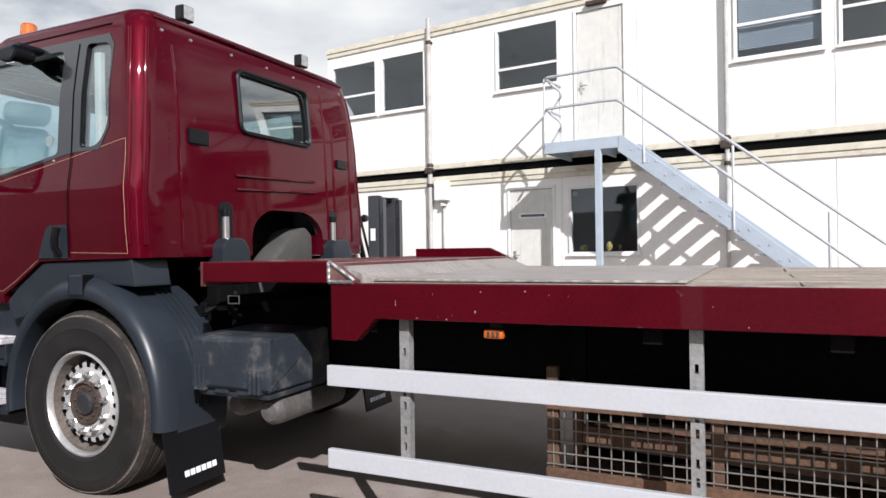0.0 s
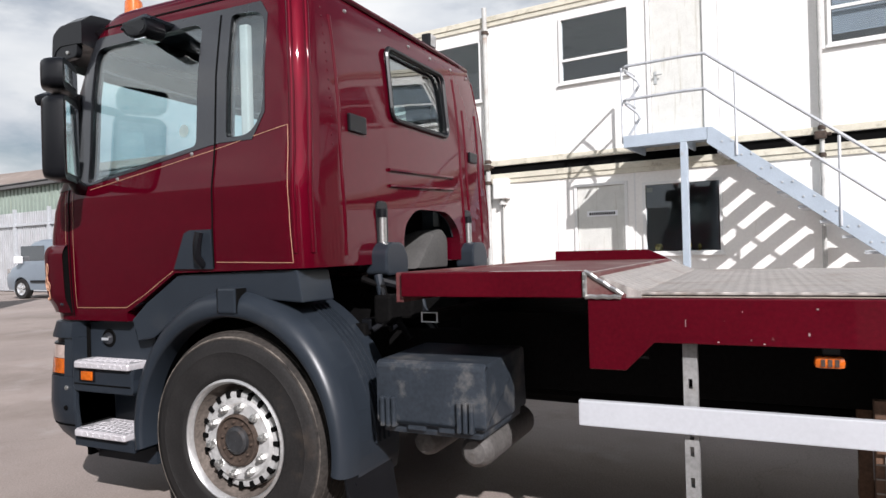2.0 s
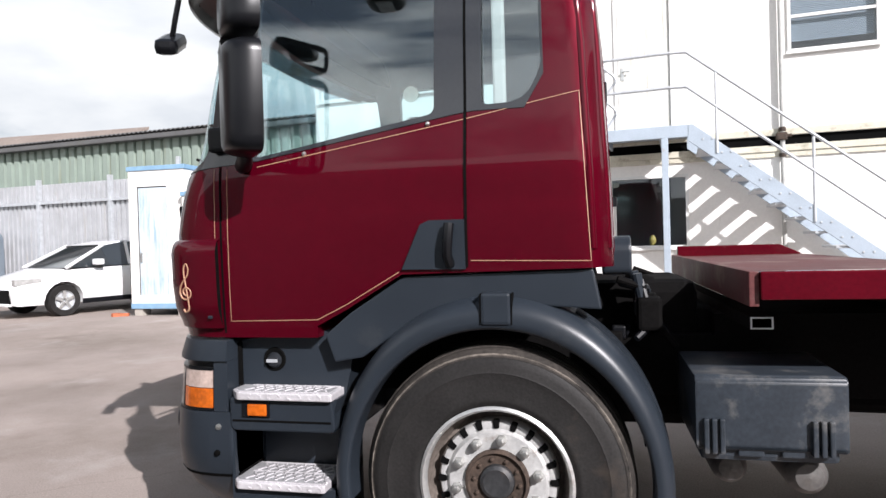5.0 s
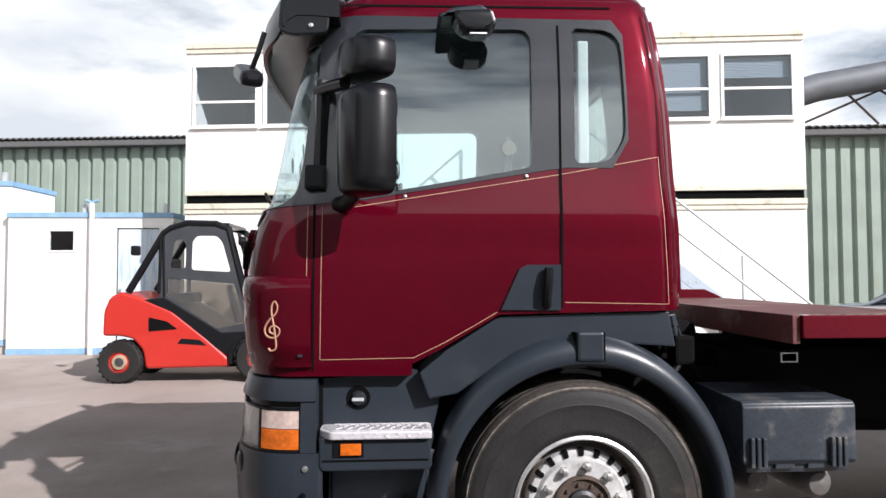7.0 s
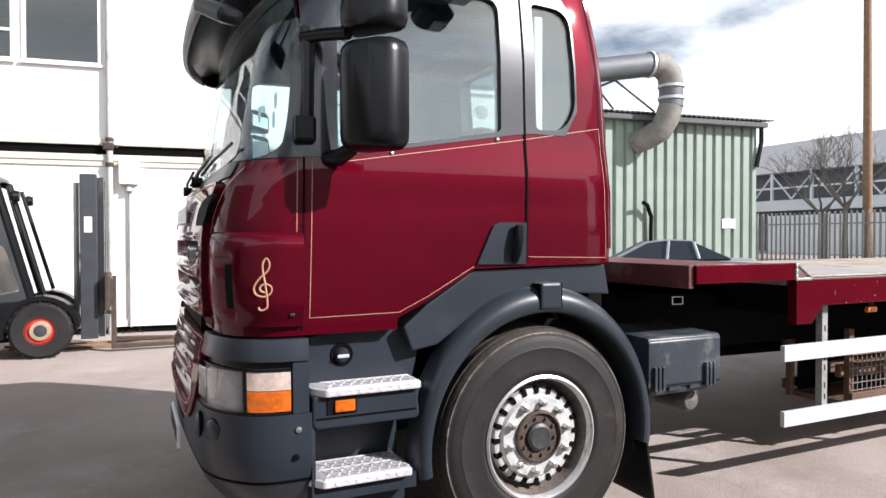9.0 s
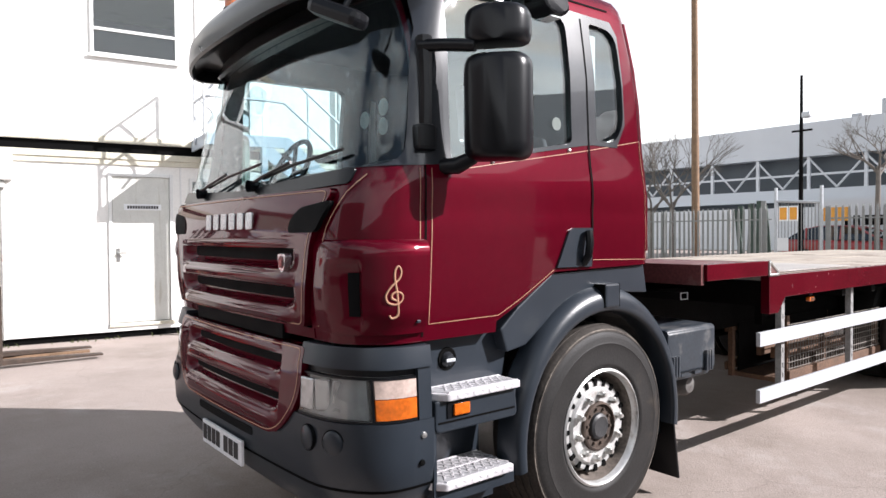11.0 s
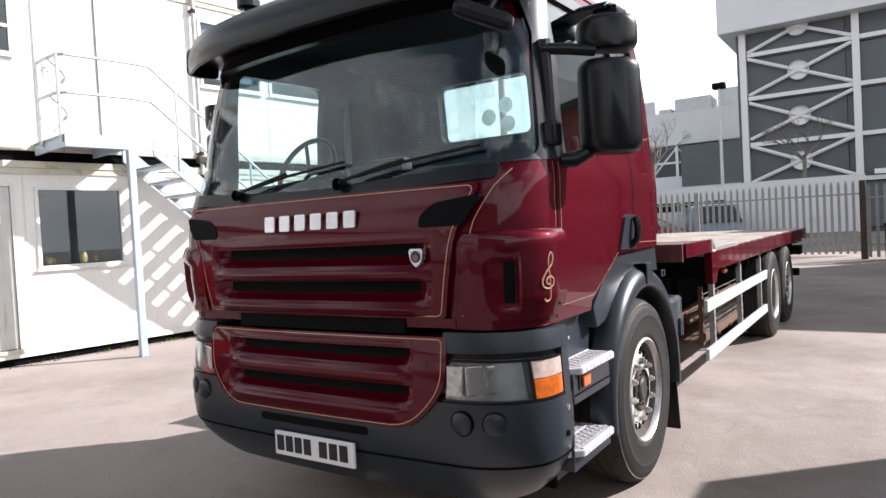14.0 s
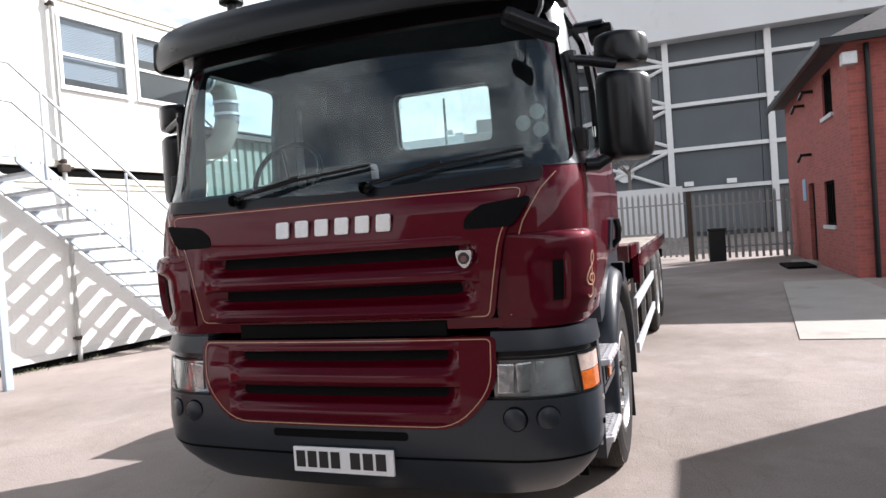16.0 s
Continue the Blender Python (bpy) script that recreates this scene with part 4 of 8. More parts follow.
for s in (-1, 1):
    flank_line([(-1.065, 1.79), (-1.075, 1.15), (-0.685, 1.155), (-0.55, 1.22), (-0.33, 1.345)], 0.0027, "gold", "pinstripe", cab, s)
    flank_line([(-0.93, 1.79), (-0.05, 1.935), (0.385, 2.015), (0.415, 1.375), (-0.04, 1.385)], 0.0027, "gold", "pinstripe", cab, s)
    flank_line([(-1.125, 1.79), (-1.135, 1.14)], 0.0027, "gold", "pinstripe", cab, s)
    flank_line([(-1.098, 1.80), (-1.105, 1.1)], 0.009, "dark", "shut_gap", cab, s)
    flank_line([(-0.055, 1.36), (-0.05, 1.95), (-0.045, 2.61)], 0.011, "dark", "shut_gap", cab, s, 0.0055)
    flank_line([(-1.0, 2.69), (0.2, 2.70)], 0.01, "dark", "roof_gutter", cab, s)

    # door handle in its black shell
    hp = [(-0.315, 1.355), (-0.235, 1.53), (-0.2, 1.545), (-0.06, 1.545), (-0.06, 1.352)]
    h = part("handle_shell", skin(CAB, 0.012, 0.03, through_y(hp, *sorted((0.6 * s, 2.0 * s)))), "plastic", cab, "dark grey door handle shell")
    y = s * 1.18
    part("door_handle", tube([(-0.12, y, 1.37), (-0.125, y + s * 0.035, 1.41), (-0.12, y + s * 0.04, 1.47), (-0.115, y + s * 0.03, 1.53)], 0.02, 8), "black", h, smooth=True)
    part("handle_pocket", box(-0.2, -0.145, y - 0.002, y + 0.002 + 0.01, 1.38, 1.53, 0.001), "black", h)

    # corner scoop: a bulge with a ledge on top, hollowed towards a black slot
    def ease(f):
        f = max(0.0, min(1.0, f))
        return f * f * (3 - 2 * f)

    def corner_point(z, u, o):
        """A point of the cab's corner, from the front (u = 0) round to the flank (u = 1), moved out by o."""
        xf, xb, w = at_height(CAB, z)
        rf = 0.24
        a, b, c = w - rf - 0.855, rf * math.pi / 2, -1.142 - (xf + rf)
        d = u * (a + b + c)
        if d < a:
            x, y, nx, ny = xf, 0.855 + d, -1.0, 0.0
        elif d < a + b:
            g = (d - a) / rf
            nx, ny = -math.cos(g), math.sin(g)
            x, y = xf + rf + rf * nx, w - rf + rf * ny
        else:
            x, y, nx, ny = xf + rf + d - a - b, w, 0.0, 1.0
        mid = (xf + xb) / 2
        x += 0.05 * (y / w) ** 2 * min(1.0, (mid - x) / (mid - xf))
        return (x + nx * o, s * (y + ny * o), z)

    def bulge(z, u):
        top = math.sqrt(max(0.0, 1 - max(0.0, (z - 1.43) / 0.07) ** 2)) if z < 1.5 else 0.0
        low = 0.45 + 0.55 * ease((z - 1.12) / 0.1)
        face = 0.045 * top * low * (0.25 + 0.75 * ease(u / 0.68))
        hollow = ease((u - 0.1) / 0.3) if u < 0.47 else 1 - ease((u - 0.47) / 0.025)
        hollow *= ease((z - 1.14) / 0.05) * ease((1.42 - z) / 0.05)
        return face + (0.004 - face) * hollow
    bm = bmesh.new()
    us = [k / 44 for k in range(45)] + [0.468, 0.476, 0.485]
    us = sorted(us)
    zs = [1.122 + (1.43 - 1.122) * k / 20 for k in range(21)] + [1.445, 1.46, 1.472, 1.482, 1.49, 1.496, 1.4999]
    grid = [[bm.verts.new(corner_point(z, u, bulge(z, u))) for u in us] for z in zs]
    for ga, gb_ in zip(grid, grid[1:]):
        for k in range(len(us) - 1):
            bm.faces.new((ga[k], ga[k + 1], gb_[k + 1], gb_[k]))
    for row in (grid[0],):
        low_row = [bm.verts.new(corner_point(1.122, u, 0.0)) for u in us]
        for k in range(len(us) - 1):
            bm.faces.new((low_row[k], low_row[k + 1], row[k + 1], row[k]))
    scoop = part("corner_scoop", bm, "maroon", cab, smooth=True)
    bm = bmesh.new()
    grid = [[bm.verts.new(corner_point(1.195 + 0.175 * k / 6, 0.38 + 0.09 * q / 4, 0.0085)) for q in range(5)] for k in range(7)]
    for ga, gb_ in zip(grid, grid[1:]):
        for k in range(4):
            bm.faces.new((ga[k], ga[k + 1], gb_[k + 1], gb_[k]))
    # Black strip at the hollow's deep end; the slot's shade is its colour.
    part("scoop_grille", bm, "mesh", scoop)
    bm = bmesh.new()
    for k in range(len(zs) - 1):
        bm.faces.new([bm.verts.new(corner_point(zz, 0.975, oo)) for zz, oo in ((zs[k], 0.0), (zs[k], bulge(zs[k], 1.0)), (zs[k + 1], bulge(zs[k + 1], 1.0)), (zs[k + 1], 0.0))])
    # Near-black end face stands for the shaded inside of the open outlet.
    part("scoop_outlet", bm, "dark", scoop, "black slotted outlet behind the scoop")

for s in (-1, 1):
    for k in range(5):
        part("scoop_fin", box(-1.162, -1.143, *sorted((s * 1.17, s * 1.2)), 1.165 + k * 0.06, 1.177 + k * 0.06, 0.003), "plastic", cab)

# treble clef in gold on the scoops
clef = [(0.004, -0.01), (-0.014, 0.0), (-0.014, 0.022), (0.006, 0.033), (0.028, 0.018), (0.026, -0.012), (0.0, -0.03), (-0.03, -0.018), (-0.038, 0.018), (-0.018, 0.06),
        (0.012, 0.095), (0.021, 0.13), (0.01, 0.158), (-0.004, 0.14), (-0.006, 0.10), (0.004, 0.03), (0.013, -0.06), (0.008, -0.088), (-0.012, -0.097), (-0.023, -0.08)]
for s in (-1, 1):
    bm = bmesh.new()
    pts = []
    for k in range(len(clef) - 1):
        p0, p1, p2, p3 = (Vector(clef[max(0, min(len(clef) - 1, k + q))]) for q in (-1, 0, 1, 2))
        for q in range(5):
            f = q / 5
            v = 0.5 * (2 * p1 + (p2 - p0) * f + (2 * p0 - 5 * p1 + 4 * p2 - p3) * f * f + (3 * p1 - p0 - 3 * p2 + p3) * f ** 3)
            x, z = -1.262 - s * v.x * 0.95, 1.27 + v.y * 0.8
            pts.append((x, s * (side_y(x, z) + 0.037), z))
    add_tube(bm, pts, 0.0042, 6)
    part("treble_clef", bm, "gold", cab, "gold painted treble clef")

# ---- front panels ----
FRONT = [(0.30, -1.36, -1.06, 1.02), (0.36, -1.42, -1.06, 1.09), (0.44, -1.475, -1.06, 1.15), (0.52, -1.505, -1.06, 1.185), (0.62, -1.51, -1.06, 1.195), (0.75, -1.50, -1.06, 1.195),
         (0.9, -1.485, -1.06, 1.19), (1.0, -1.475, -1.06, 1.185), (1.08, -1.45, -1.06, 1.17)]
RF = 0.33


def nose(o, depth, meet, less=(), angle=35):
    return skin(FRONT, o, depth, meet, less, RF, 0.02, 0.06, angle)


LOWER = round_poly([(-0.79, 1.05), (-0.79, 0.83), (-0.62, 0.645), (0.62, 0.645), (0.79, 0.83), (0.79, 1.05)], [0.03, 0.1, 0.14, 0.14, 0.1, 0.03])
UPPER = round_poly([(-0.79, 1.13), (-0.86, 1.5), (-0.98, 1.71), (0.98, 1.71), (0.86, 1.5), (0.79, 1.13)], [0.03, 0.08, 0.05, 0.05, 0.08, 0.03])


def slot(y0, y1, z0, z1):
    return round_poly([(y0, z0), (y0, z1), (y1, z1), (y1, z0)], 0.025)


bumper = part("bumper", nose(0.0, 0.06, box(-2, -1.0, -2, 2, 0.2, 0.772), [through_x(LOWER, -2, -1.2)]), "plastic", lorry, "dark grey moulded bumper with a number plate")
part("bumper_groove", nose(0.003, 0.012, box(-2, -1.0, -2, 2, 0.495, 0.507)), "dark", bumper)
part("air_intake", nose(0.003, 0.02, prism(slot(-0.36, 0.36, 0.585, 0.625), "x", -2, -1.2)), "mesh", bumper)
pl = part("number_plate", box(-1.532, -1.516, -0.29, 0.24, 0.425, 0.545, 0.004), "plate", bumper, "white number plate with plain dark bars")
for y, n in ((-0.16, 3), (0.105, 4)):
    letters_bars(pl, 0.2 if n == 3 else 0.25, 0.078, n, Matrix.Translation((-1.533, y, 0.488)) @ Matrix.Rotation(radians(90), 4, "Z"), "letters")
for s in (-1, 1):
    for y in (0.86, 1.0):
        a = math.asin(min(1, max(0, (y - 0.86) / 0.33)))
        fx = -1.502 + 0.06 * (y / 1.2) ** 2 + 0.33 * (1 - math.cos(a)) - 0.006
        m = Matrix.Translation((fx, s * y, 0.69)) @ Matrix.Rotation(-s * a, 4, "Z") @ Matrix.Rotation(radians(-90), 4, "Z")
        lb = part("lamp_blank", lathe([(0.001, -0.012), (0.04, -0.011), (0.049, -0.004), (0.05, 0.02)], 28, m), "plastic", bumper, smooth=True)
        part("blank_gap", lathe([(0.05, -0.001), (0.0545, -0.001), (0.056, 0.02)], 28, m), "mesh", lb)
    for x, z in ((-1.13, 0.71), (-1.14, 0.6)):
        part("bolt", lathe([(0.001, -0.012), (0.012, -0.01), (0.014, 0.0)], 10, Matrix.Translation((x, s * 1.192, z)) @ Matrix.Rotation(0 if s < 0 else math.pi, 4, "Z")), "steel" if z > 0.65 else "dark", bumper)


def scooped(table, o, bow, half, rise, rows):
    """A pressed panel between y = -half and half: rows give height and how deep the face lies there; the scoops run out at their ends."""
    bm = bmesh.new()
    dense = []
    for (z0, d0), (z1, d1) in zip(rows, rows[1:]):
        for k in range(4):
            f = k / 4
            g = f * f * (3 - 2 * f)
            dense.append((z0 + (z1 - z0) * f, d0 + (d1 - d0) * g))
    dense.append(rows[-1])
    grid = []
    n = 72
    for z, d in dense:
        xf, xb, w = at_height(table, z)
        row = []
        for i in range(n + 1):
            y = half * (-1 + 2 * i / n)
            e = max(0.0, min(1.0, (half - abs(y)) / rise))
            e = e * e * (3 - 2 * e)
            row.append(bm.verts.new((xf - o + bow * (y / (w + o)) ** 2 + d * e, y, z)))
        grid.append(row)
    for a, b in zip(grid, grid[1:]):
        for i in range(n):
            bm.faces.new((a[i], a[i + 1], b[i + 1], b[i]))
    return bm


def rect(y, z0, z1):
    return through_x([(-y, z0), (-y, z1), (y, z1), (y, z0)], -2, -1.2)


LROWS = [(1.03, 0), (1.015, -0.004), (0.999, 0.0), (0.996, 0.058), (0.962, 0.062), (0.944, 0.05), (0.91, 0.004), (0.882, -0.015), (0.855, -0.014), (0.834, 0.0), (0.831, 0.058), (0.797, 0.062), (0.779, 0.05),
         (0.742, 0.002), (0.712, -0.014), (0.68, -0.008), (0.662, 0)]
UROWS = [(1.505, 0), (1.485, -0.006), (1.464, 0.0), (1.461, 0.062), (1.422, 0.068), (1.402, 0.053), (1.362, 0.0), (1.334, -0.022), (1.312, -0.018), (1.299, 0.0), (1.296, 0.062), (1.257, 0.068), (1.236, 0.053),
         (1.195, 0.0), (1.168, -0.022), (1.148, -0.014), (1.136, 0)]
lg = part("lower_grille", nose(0.012, 0.05, through_x(LOWER, -2, -1.2), [rect(0.62, 0.662, 1.03)]), "maroon", lorry, "maroon lower grille panel with two slots")
part("grille_press", scooped(FRONT, 0.012, 0.06, 0.621, 0.09, LROWS), "maroon", lg, smooth=True)
part("grille_mesh", nose(-0.036, 0.006, box(-2, -1.2, -0.6, 0.6, 0.68, 1.02)), "mesh", lg)
ug = part("upper_grille", skin(CAB, 0.03, 0.05, through_x(UPPER, -2, -1.2), [rect(0.74, 1.136, 1.505)]), "maroon", lorry, "maroon front flap with slots and chrome badges")
part("grille_press", scooped(CAB, 0.03, 0.05, 0.741, 0.13, UROWS), "maroon", ug, smooth=True)
part("grille_mesh", skin(CAB, -0.024, 0.006, box(-2, -1.2, -0.7, 0.7, 1.15, 1.49)), "mesh", ug)
part("mid_slot", box(-1.44, -1.40, -0.56, 0.56, 1.055, 1.13, 0.003), "mesh", lorry)
for s in (-1, 1):
    part("mid_strip", skin(CAB, 0.004, 0.05, box(-2, -1.2, *sorted((s * 0.52, s * 0.82)), 1.085, 1.128)), "maroon", lorry)
for s in (-1, 1):
    inl = round_poly([(s * 0.68, 1.53), (s * 0.69, 1.585), (s * 0.76, 1.635), (s * 0.99, 1.66), (s * 0.9, 1.53)], 0.03)
    part("upper_inlet", skin(CAB, 0.034, 0.02, through_x(inl, -2, -1.2)), "mesh", ug, "black honeycomb inlet")


def front_line(pts, width, table, o, bow, rf, name, parent, material="gold"):
    """A painted line on the front, through (y, z) points."""
    bm = bmesh.new()
    dense = []
    for a, b in zip(pts, pts[1:]):
        k = max(1, int(math.hypot(b[0] - a[0], b[1] - a[1]) / 0.04))
        dense += [(a[0] + (b[0] - a[0]) * i / k, a[1] + (b[1] - a[1]) * i / k) for i in range(k)]
    dense.append(pts[-1])
    prev = None
    for i, p in enumerate(dense):
        q, r = dense[min(i + 1, len(dense) - 1)], dense[max(i - 1, 0)]
        d = Vector((q[0] - r[0], q[1] - r[1])).normalized()
        n = Vector((-d.y, d.x)) * width / 2
        row = []
        for sgn in (-1, 1):
            y, z = p[0] + n.x * sgn, p[1] + n.y * sgn
            xf, xb, w = at_height(table, z)
            e = max(0.0, abs(y) - (w - rf))
            x = xf - o + rf - math.sqrt(max(1e-5, (rf + o) ** 2 - e * e)) + o if e > 0 else xf - o
            x += bow * (y / w) ** 2 * min(1, 1.0)
            row.append(bm.verts.new((x, y, z)))
        if prev:
            bm.faces.new((*prev, *row[::-1]))
        prev = row
    return part(name, bm, material, parent)


inset = [(y * 0.97, 0.85 + (z - 0.85) * 0.95) for y, z in LOWER]
front_line([*inset, inset[0]], 0.0045, FRONT, 0.0155, 0.06, RF, "pinstripe", lg)
inset = [(y * 0.975, 1.42 + (z - 1.42) * 0.96) for y, z in UPPER]
front_line([*inset, inset[0]], 0.0045, CAB, 0.0335, 0.05, 0.24, "pinstripe", ug)
for s in (-1, 1):
    front_line([(s * 0.86, 1.14), (s * 0.875, 1.35), (s * 0.94, 1.55), (s * 1.02, 1.69), (s * 1.08, 1.76)], 0.005, CAB, 0.006, 0.05, 0.24, "pinstripe", cab)

# maker's mark as a row of plain chrome bars, and a plain shield
for i in range(6):
    y = 0.27 - i * 0.108
    bm = prism(round_poly([(y + 0.006, 1.547), (y - 0.068, 1.547), (y - 0.075, 1.628), (y - 0.001, 1.628)], 0.012, 3), "x", -1.488, -1.476, 0.003)
    part("badge_bar", bm, "badge", ug, "chrome bar of the badge")
part("shield_badge", prism(round_poly([(-0.645, 1.44), (-0.725, 1.44), (-0.715, 1.385), (-0.685, 1.355), (-0.655, 1.385)], 0.02), "x", -1.50, -1.47), "badge", ug, "small chrome shield")
part("shield_field", prism([(-0.685 + 0.026 * math.cos(radians(a)), 1.405 + 0.026 * math.sin(radians(a))) for a in range(0, 360, 20)], "x", -1.503, -1.499), "pillar", ug)
part("shield_centre", prism([(-0.685 + 0.014 * math.cos(radians(a)), 1.402 + 0.014 * math.sin(radians(a))) for a in range(0, 360, 24)], "x", -1.506, -1.502), "enamel", ug)

# headlights with indicators, dark corner pieces above them
for s in (-1, 1):
    ends = sorted((s * 0.765, s * 1.4))
    part("corner_moulding", nose(0.01, 0.11, box(-2, -1.086, *ends, 0.985, 1.07)), "plastic", lorry, "grey rounded moulding over the headlight")
    # Recessed strip, coloured black for the shadow line under the moulding.
    part("moulding_gap", nose(-0.02, 0.06, box(-2, -1.105, *ends, 0.955, 0.984)), "black", lorry)
    part("corner_filler", nose(0.0, 0.1, box(-1.15, -1.086, *ends, 0.774, 0.984)), "plastic", lorry)
    hl = part("headlight", nose(-0.03, 0.03, box(-2, -1.152, *ends, 0.775, 0.953)), "reflector", lorry, "clear headlight with an amber indicator")
    lens = part("lens", nose(-0.004, 0.008, box(-2, -1.33, *sorted((s * 0.775, s * 1.3)), 0.783, 0.947)), "lensglass", hl)
    part("indicator", nose(-0.004, 0.014, box(-1.32, -1.158, *sorted((s * 1.0, s * 1.4)), 0.787, 0.868)), "amber", hl, "amber indicator lens")
    part("indicator_top", nose(-0.004, 0.014, box(-1.32, -1.158, *sorted((s * 1.0, s * 1.4)), 0.871, 0.944)), "paleamber", hl, "pale pinkish upper indicator lens")
    part("divider", nose(-0.002, 0.02, box(-1.333, -1.325, *sorted((s * 0.95, s * 1.4)), 0.78, 0.95)), "black", hl)
    for z0, z1 in ((0.776, 0.784), (0.944, 0.952)):
        part("lens_rim", nose(-0.002, 0.02, box(-2, -1.158, *ends, z0, z1)), "black", hl)
    for y0, y1, tilt in ((0.79, 0.865, 3), (0.867, 0.945, -2), (0.947, 1.0, 2)):
        m = Matrix.Translation((-1.462 + (y0 - 0.79) * 0.42, s * (y0 + y1) / 2, 0.865)) @ Matrix.Rotation(-s * (0.3 + (y0 - 0.79) * 2.0), 4, "Z") @ Matrix.Rotation(radians(tilt), 4, "X")
        part("reflector_facet", box(0.0, 0.012, (y0 - y1) / 2, (y1 - y0) / 2, -0.066, 0.066, 0.008, m), "mirrorlamp", hl, "slanted bright reflector facet")

# steps behind the bumper
for s in (-1, 1):
    ys = sorted((s * 0.85, s * 1.19))
    sp = part("step_housing", cut(prism([(-1.075, 0.30), (-1.075, 1.06), (-0.69, 1.10), (-0.56, 1.02), (-0.62, 0.75), (-0.62, 0.30)], "y", *ys),
                                  [box(-1.06, -0.5, *sorted((s * 0.95, s * 1.4)), 0.465, 0.70), box(-1.2, -0.3, *sorted((s * 1.085, s * 1.5)), 0.835, 1.3), box(-1.2, -0.3, *sorted((s * 1.05, s * 1.5)), 0.2, 0.40)]), "plastic", lorry, "dark grey step housing")
    part("shut_line", box(-1.1, -1.07, *sorted((s * 0.9, s * 1.1)), 0.32, 1.05), "dark", sp)
    part("step_box", prism(round_poly([(-1.073, 0.70), (-1.073, 0.835), (-0.62, 0.835), (-0.605, 0.70)], [0.03, 0.01, 0.01, 0.03], 4), "y", *sorted((s * 0.99, s * 1.2)), 0.008), "plastic", sp, "grey moulded box under the upper step")
    part("step_groove", box(-1.06, -0.625, *sorted((s * 1.195, s * 1.203)), 0.738, 0.746, 0.001), "dark", sp)
    part("step_back", box(-1.05, -0.63, *sorted((s * 0.93, s * 0.96)), 0.47, 0.70, 0.01), "plastic", sp)
    for z, x0, x1, yo in ((0.865, -1.075, -0.61, 1.228), (0.495, -1.085, -0.65, 1.225)):
        rim = round_poly([(x0 + 0.05, s * yo), (x1, s * yo), (x1, s * 0.965), (x0, s * 0.965), (x0, s * (yo - 0.06))], 0.012, 3)
        tr = part("step_tread", prism(rim, "z", z - 0.032, z, 0.006), "tread", sp, "pale tread plate with a raised lattice")
        cx = sum(p[0] for p in rim) / len(rim)
        cy = sum(p[1] for p in rim) / len(rim)
        well = [(cx + (p[0] - cx) * 0.93, cy + (p[1] - cy) * 0.86) for p in rim]
        part("tread_well", prism(well, "z", z + 0.0005, z + 0.002), "treadwell", tr)
        bars = bmesh.new()
        k = 0
        xx = x0 + 0.075
        while xx < x1 - 0.05:
            for sg in (-1, 1):
                for yy in (1.042, 1.147):
                    add_box(bars, -0.05, 0.05, -0.004, 0.004, 0.0, 0.004, 0, Matrix.Translation((xx + 0.02, s * yy, z + 0.001)) @ Matrix.Rotation(radians(sg * 58), 4, "Z"))
            for q in range(2):
                add_box(bars, -0.01, 0.01, -0.001, 0.003, -0.003, 0.003, 0, Matrix.Translation((xx + 0.03, s * (yo + 0.001), z - 0.01 - 0.012 * q)) @ Matrix.Rotation(radians(30 if (k + q) % 2 else -30), 4, "Y"))
            xx += 0.044
            k += 1
        for yy in (0.985, 1.095, yo - 0.012):
            add_box(bars, x0 + 0.056, x1 - 0.01, *sorted((s * yy - 0.004, s * yy + 0.004)), z + 0.001, z + 0.005)
        tagged(part("tread_bar", bars, "tread", tr), kind="stuff")
    sl = part("side_lamp", box(-1.015, -0.89, *sorted((s * 1.199, s * 1.206)), 0.757, 0.823, 0.003), "black", sp, "amber side lamp in a black surround")
    part("lamp_lens", box(-0.985, -0.9, *sorted((s * 1.2065, s * 1.217)), 0.766, 0.814, 0.005), "amber", sl)
    part("filler_cap", lathe([(0.001, -0.022), (0.022, -0.02), (0.03, -0.008), (0.034, 0.0)], 24, Matrix.Translation((-0.92, s * 1.09, 0.975)) @ Matrix.Rotation(0 if s < 0 else math.pi, 4, "Z")), "pillar", sp, smooth=True)
    # Near-black dish; the shadow in the cap's recess is its colour.
    part("cap_recess", lathe([(0.052, 0.002), (0.048, -0.004), (0.036, -0.002), (0.001, -0.001)], 24, Matrix.Translation((-0.92, s * 1.0865, 0.978)) @ Matrix.Rotation(0 if s < 0 else math.pi, 4, "Z")), "dark", sp)
    part("cap_bar", box(-0.945, -0.895, *sorted((s * 1.11, s * 1.116)), 0.968, 0.982, 0.002, Matrix.Translation((0, 0, 0))), "galv", sp)

# ---- mudguards ----
WC = (0.035, 0.52)


def arch_pts(rx, rz, a0, a1, n):
    return [(WC[0] + rx * math.cos(radians(a0 + (a1 - a0) * i / n)), WC[1] + rz * math.sin(radians(a0 + (a1 - a0) * i / n))) for i in range(n + 1)]


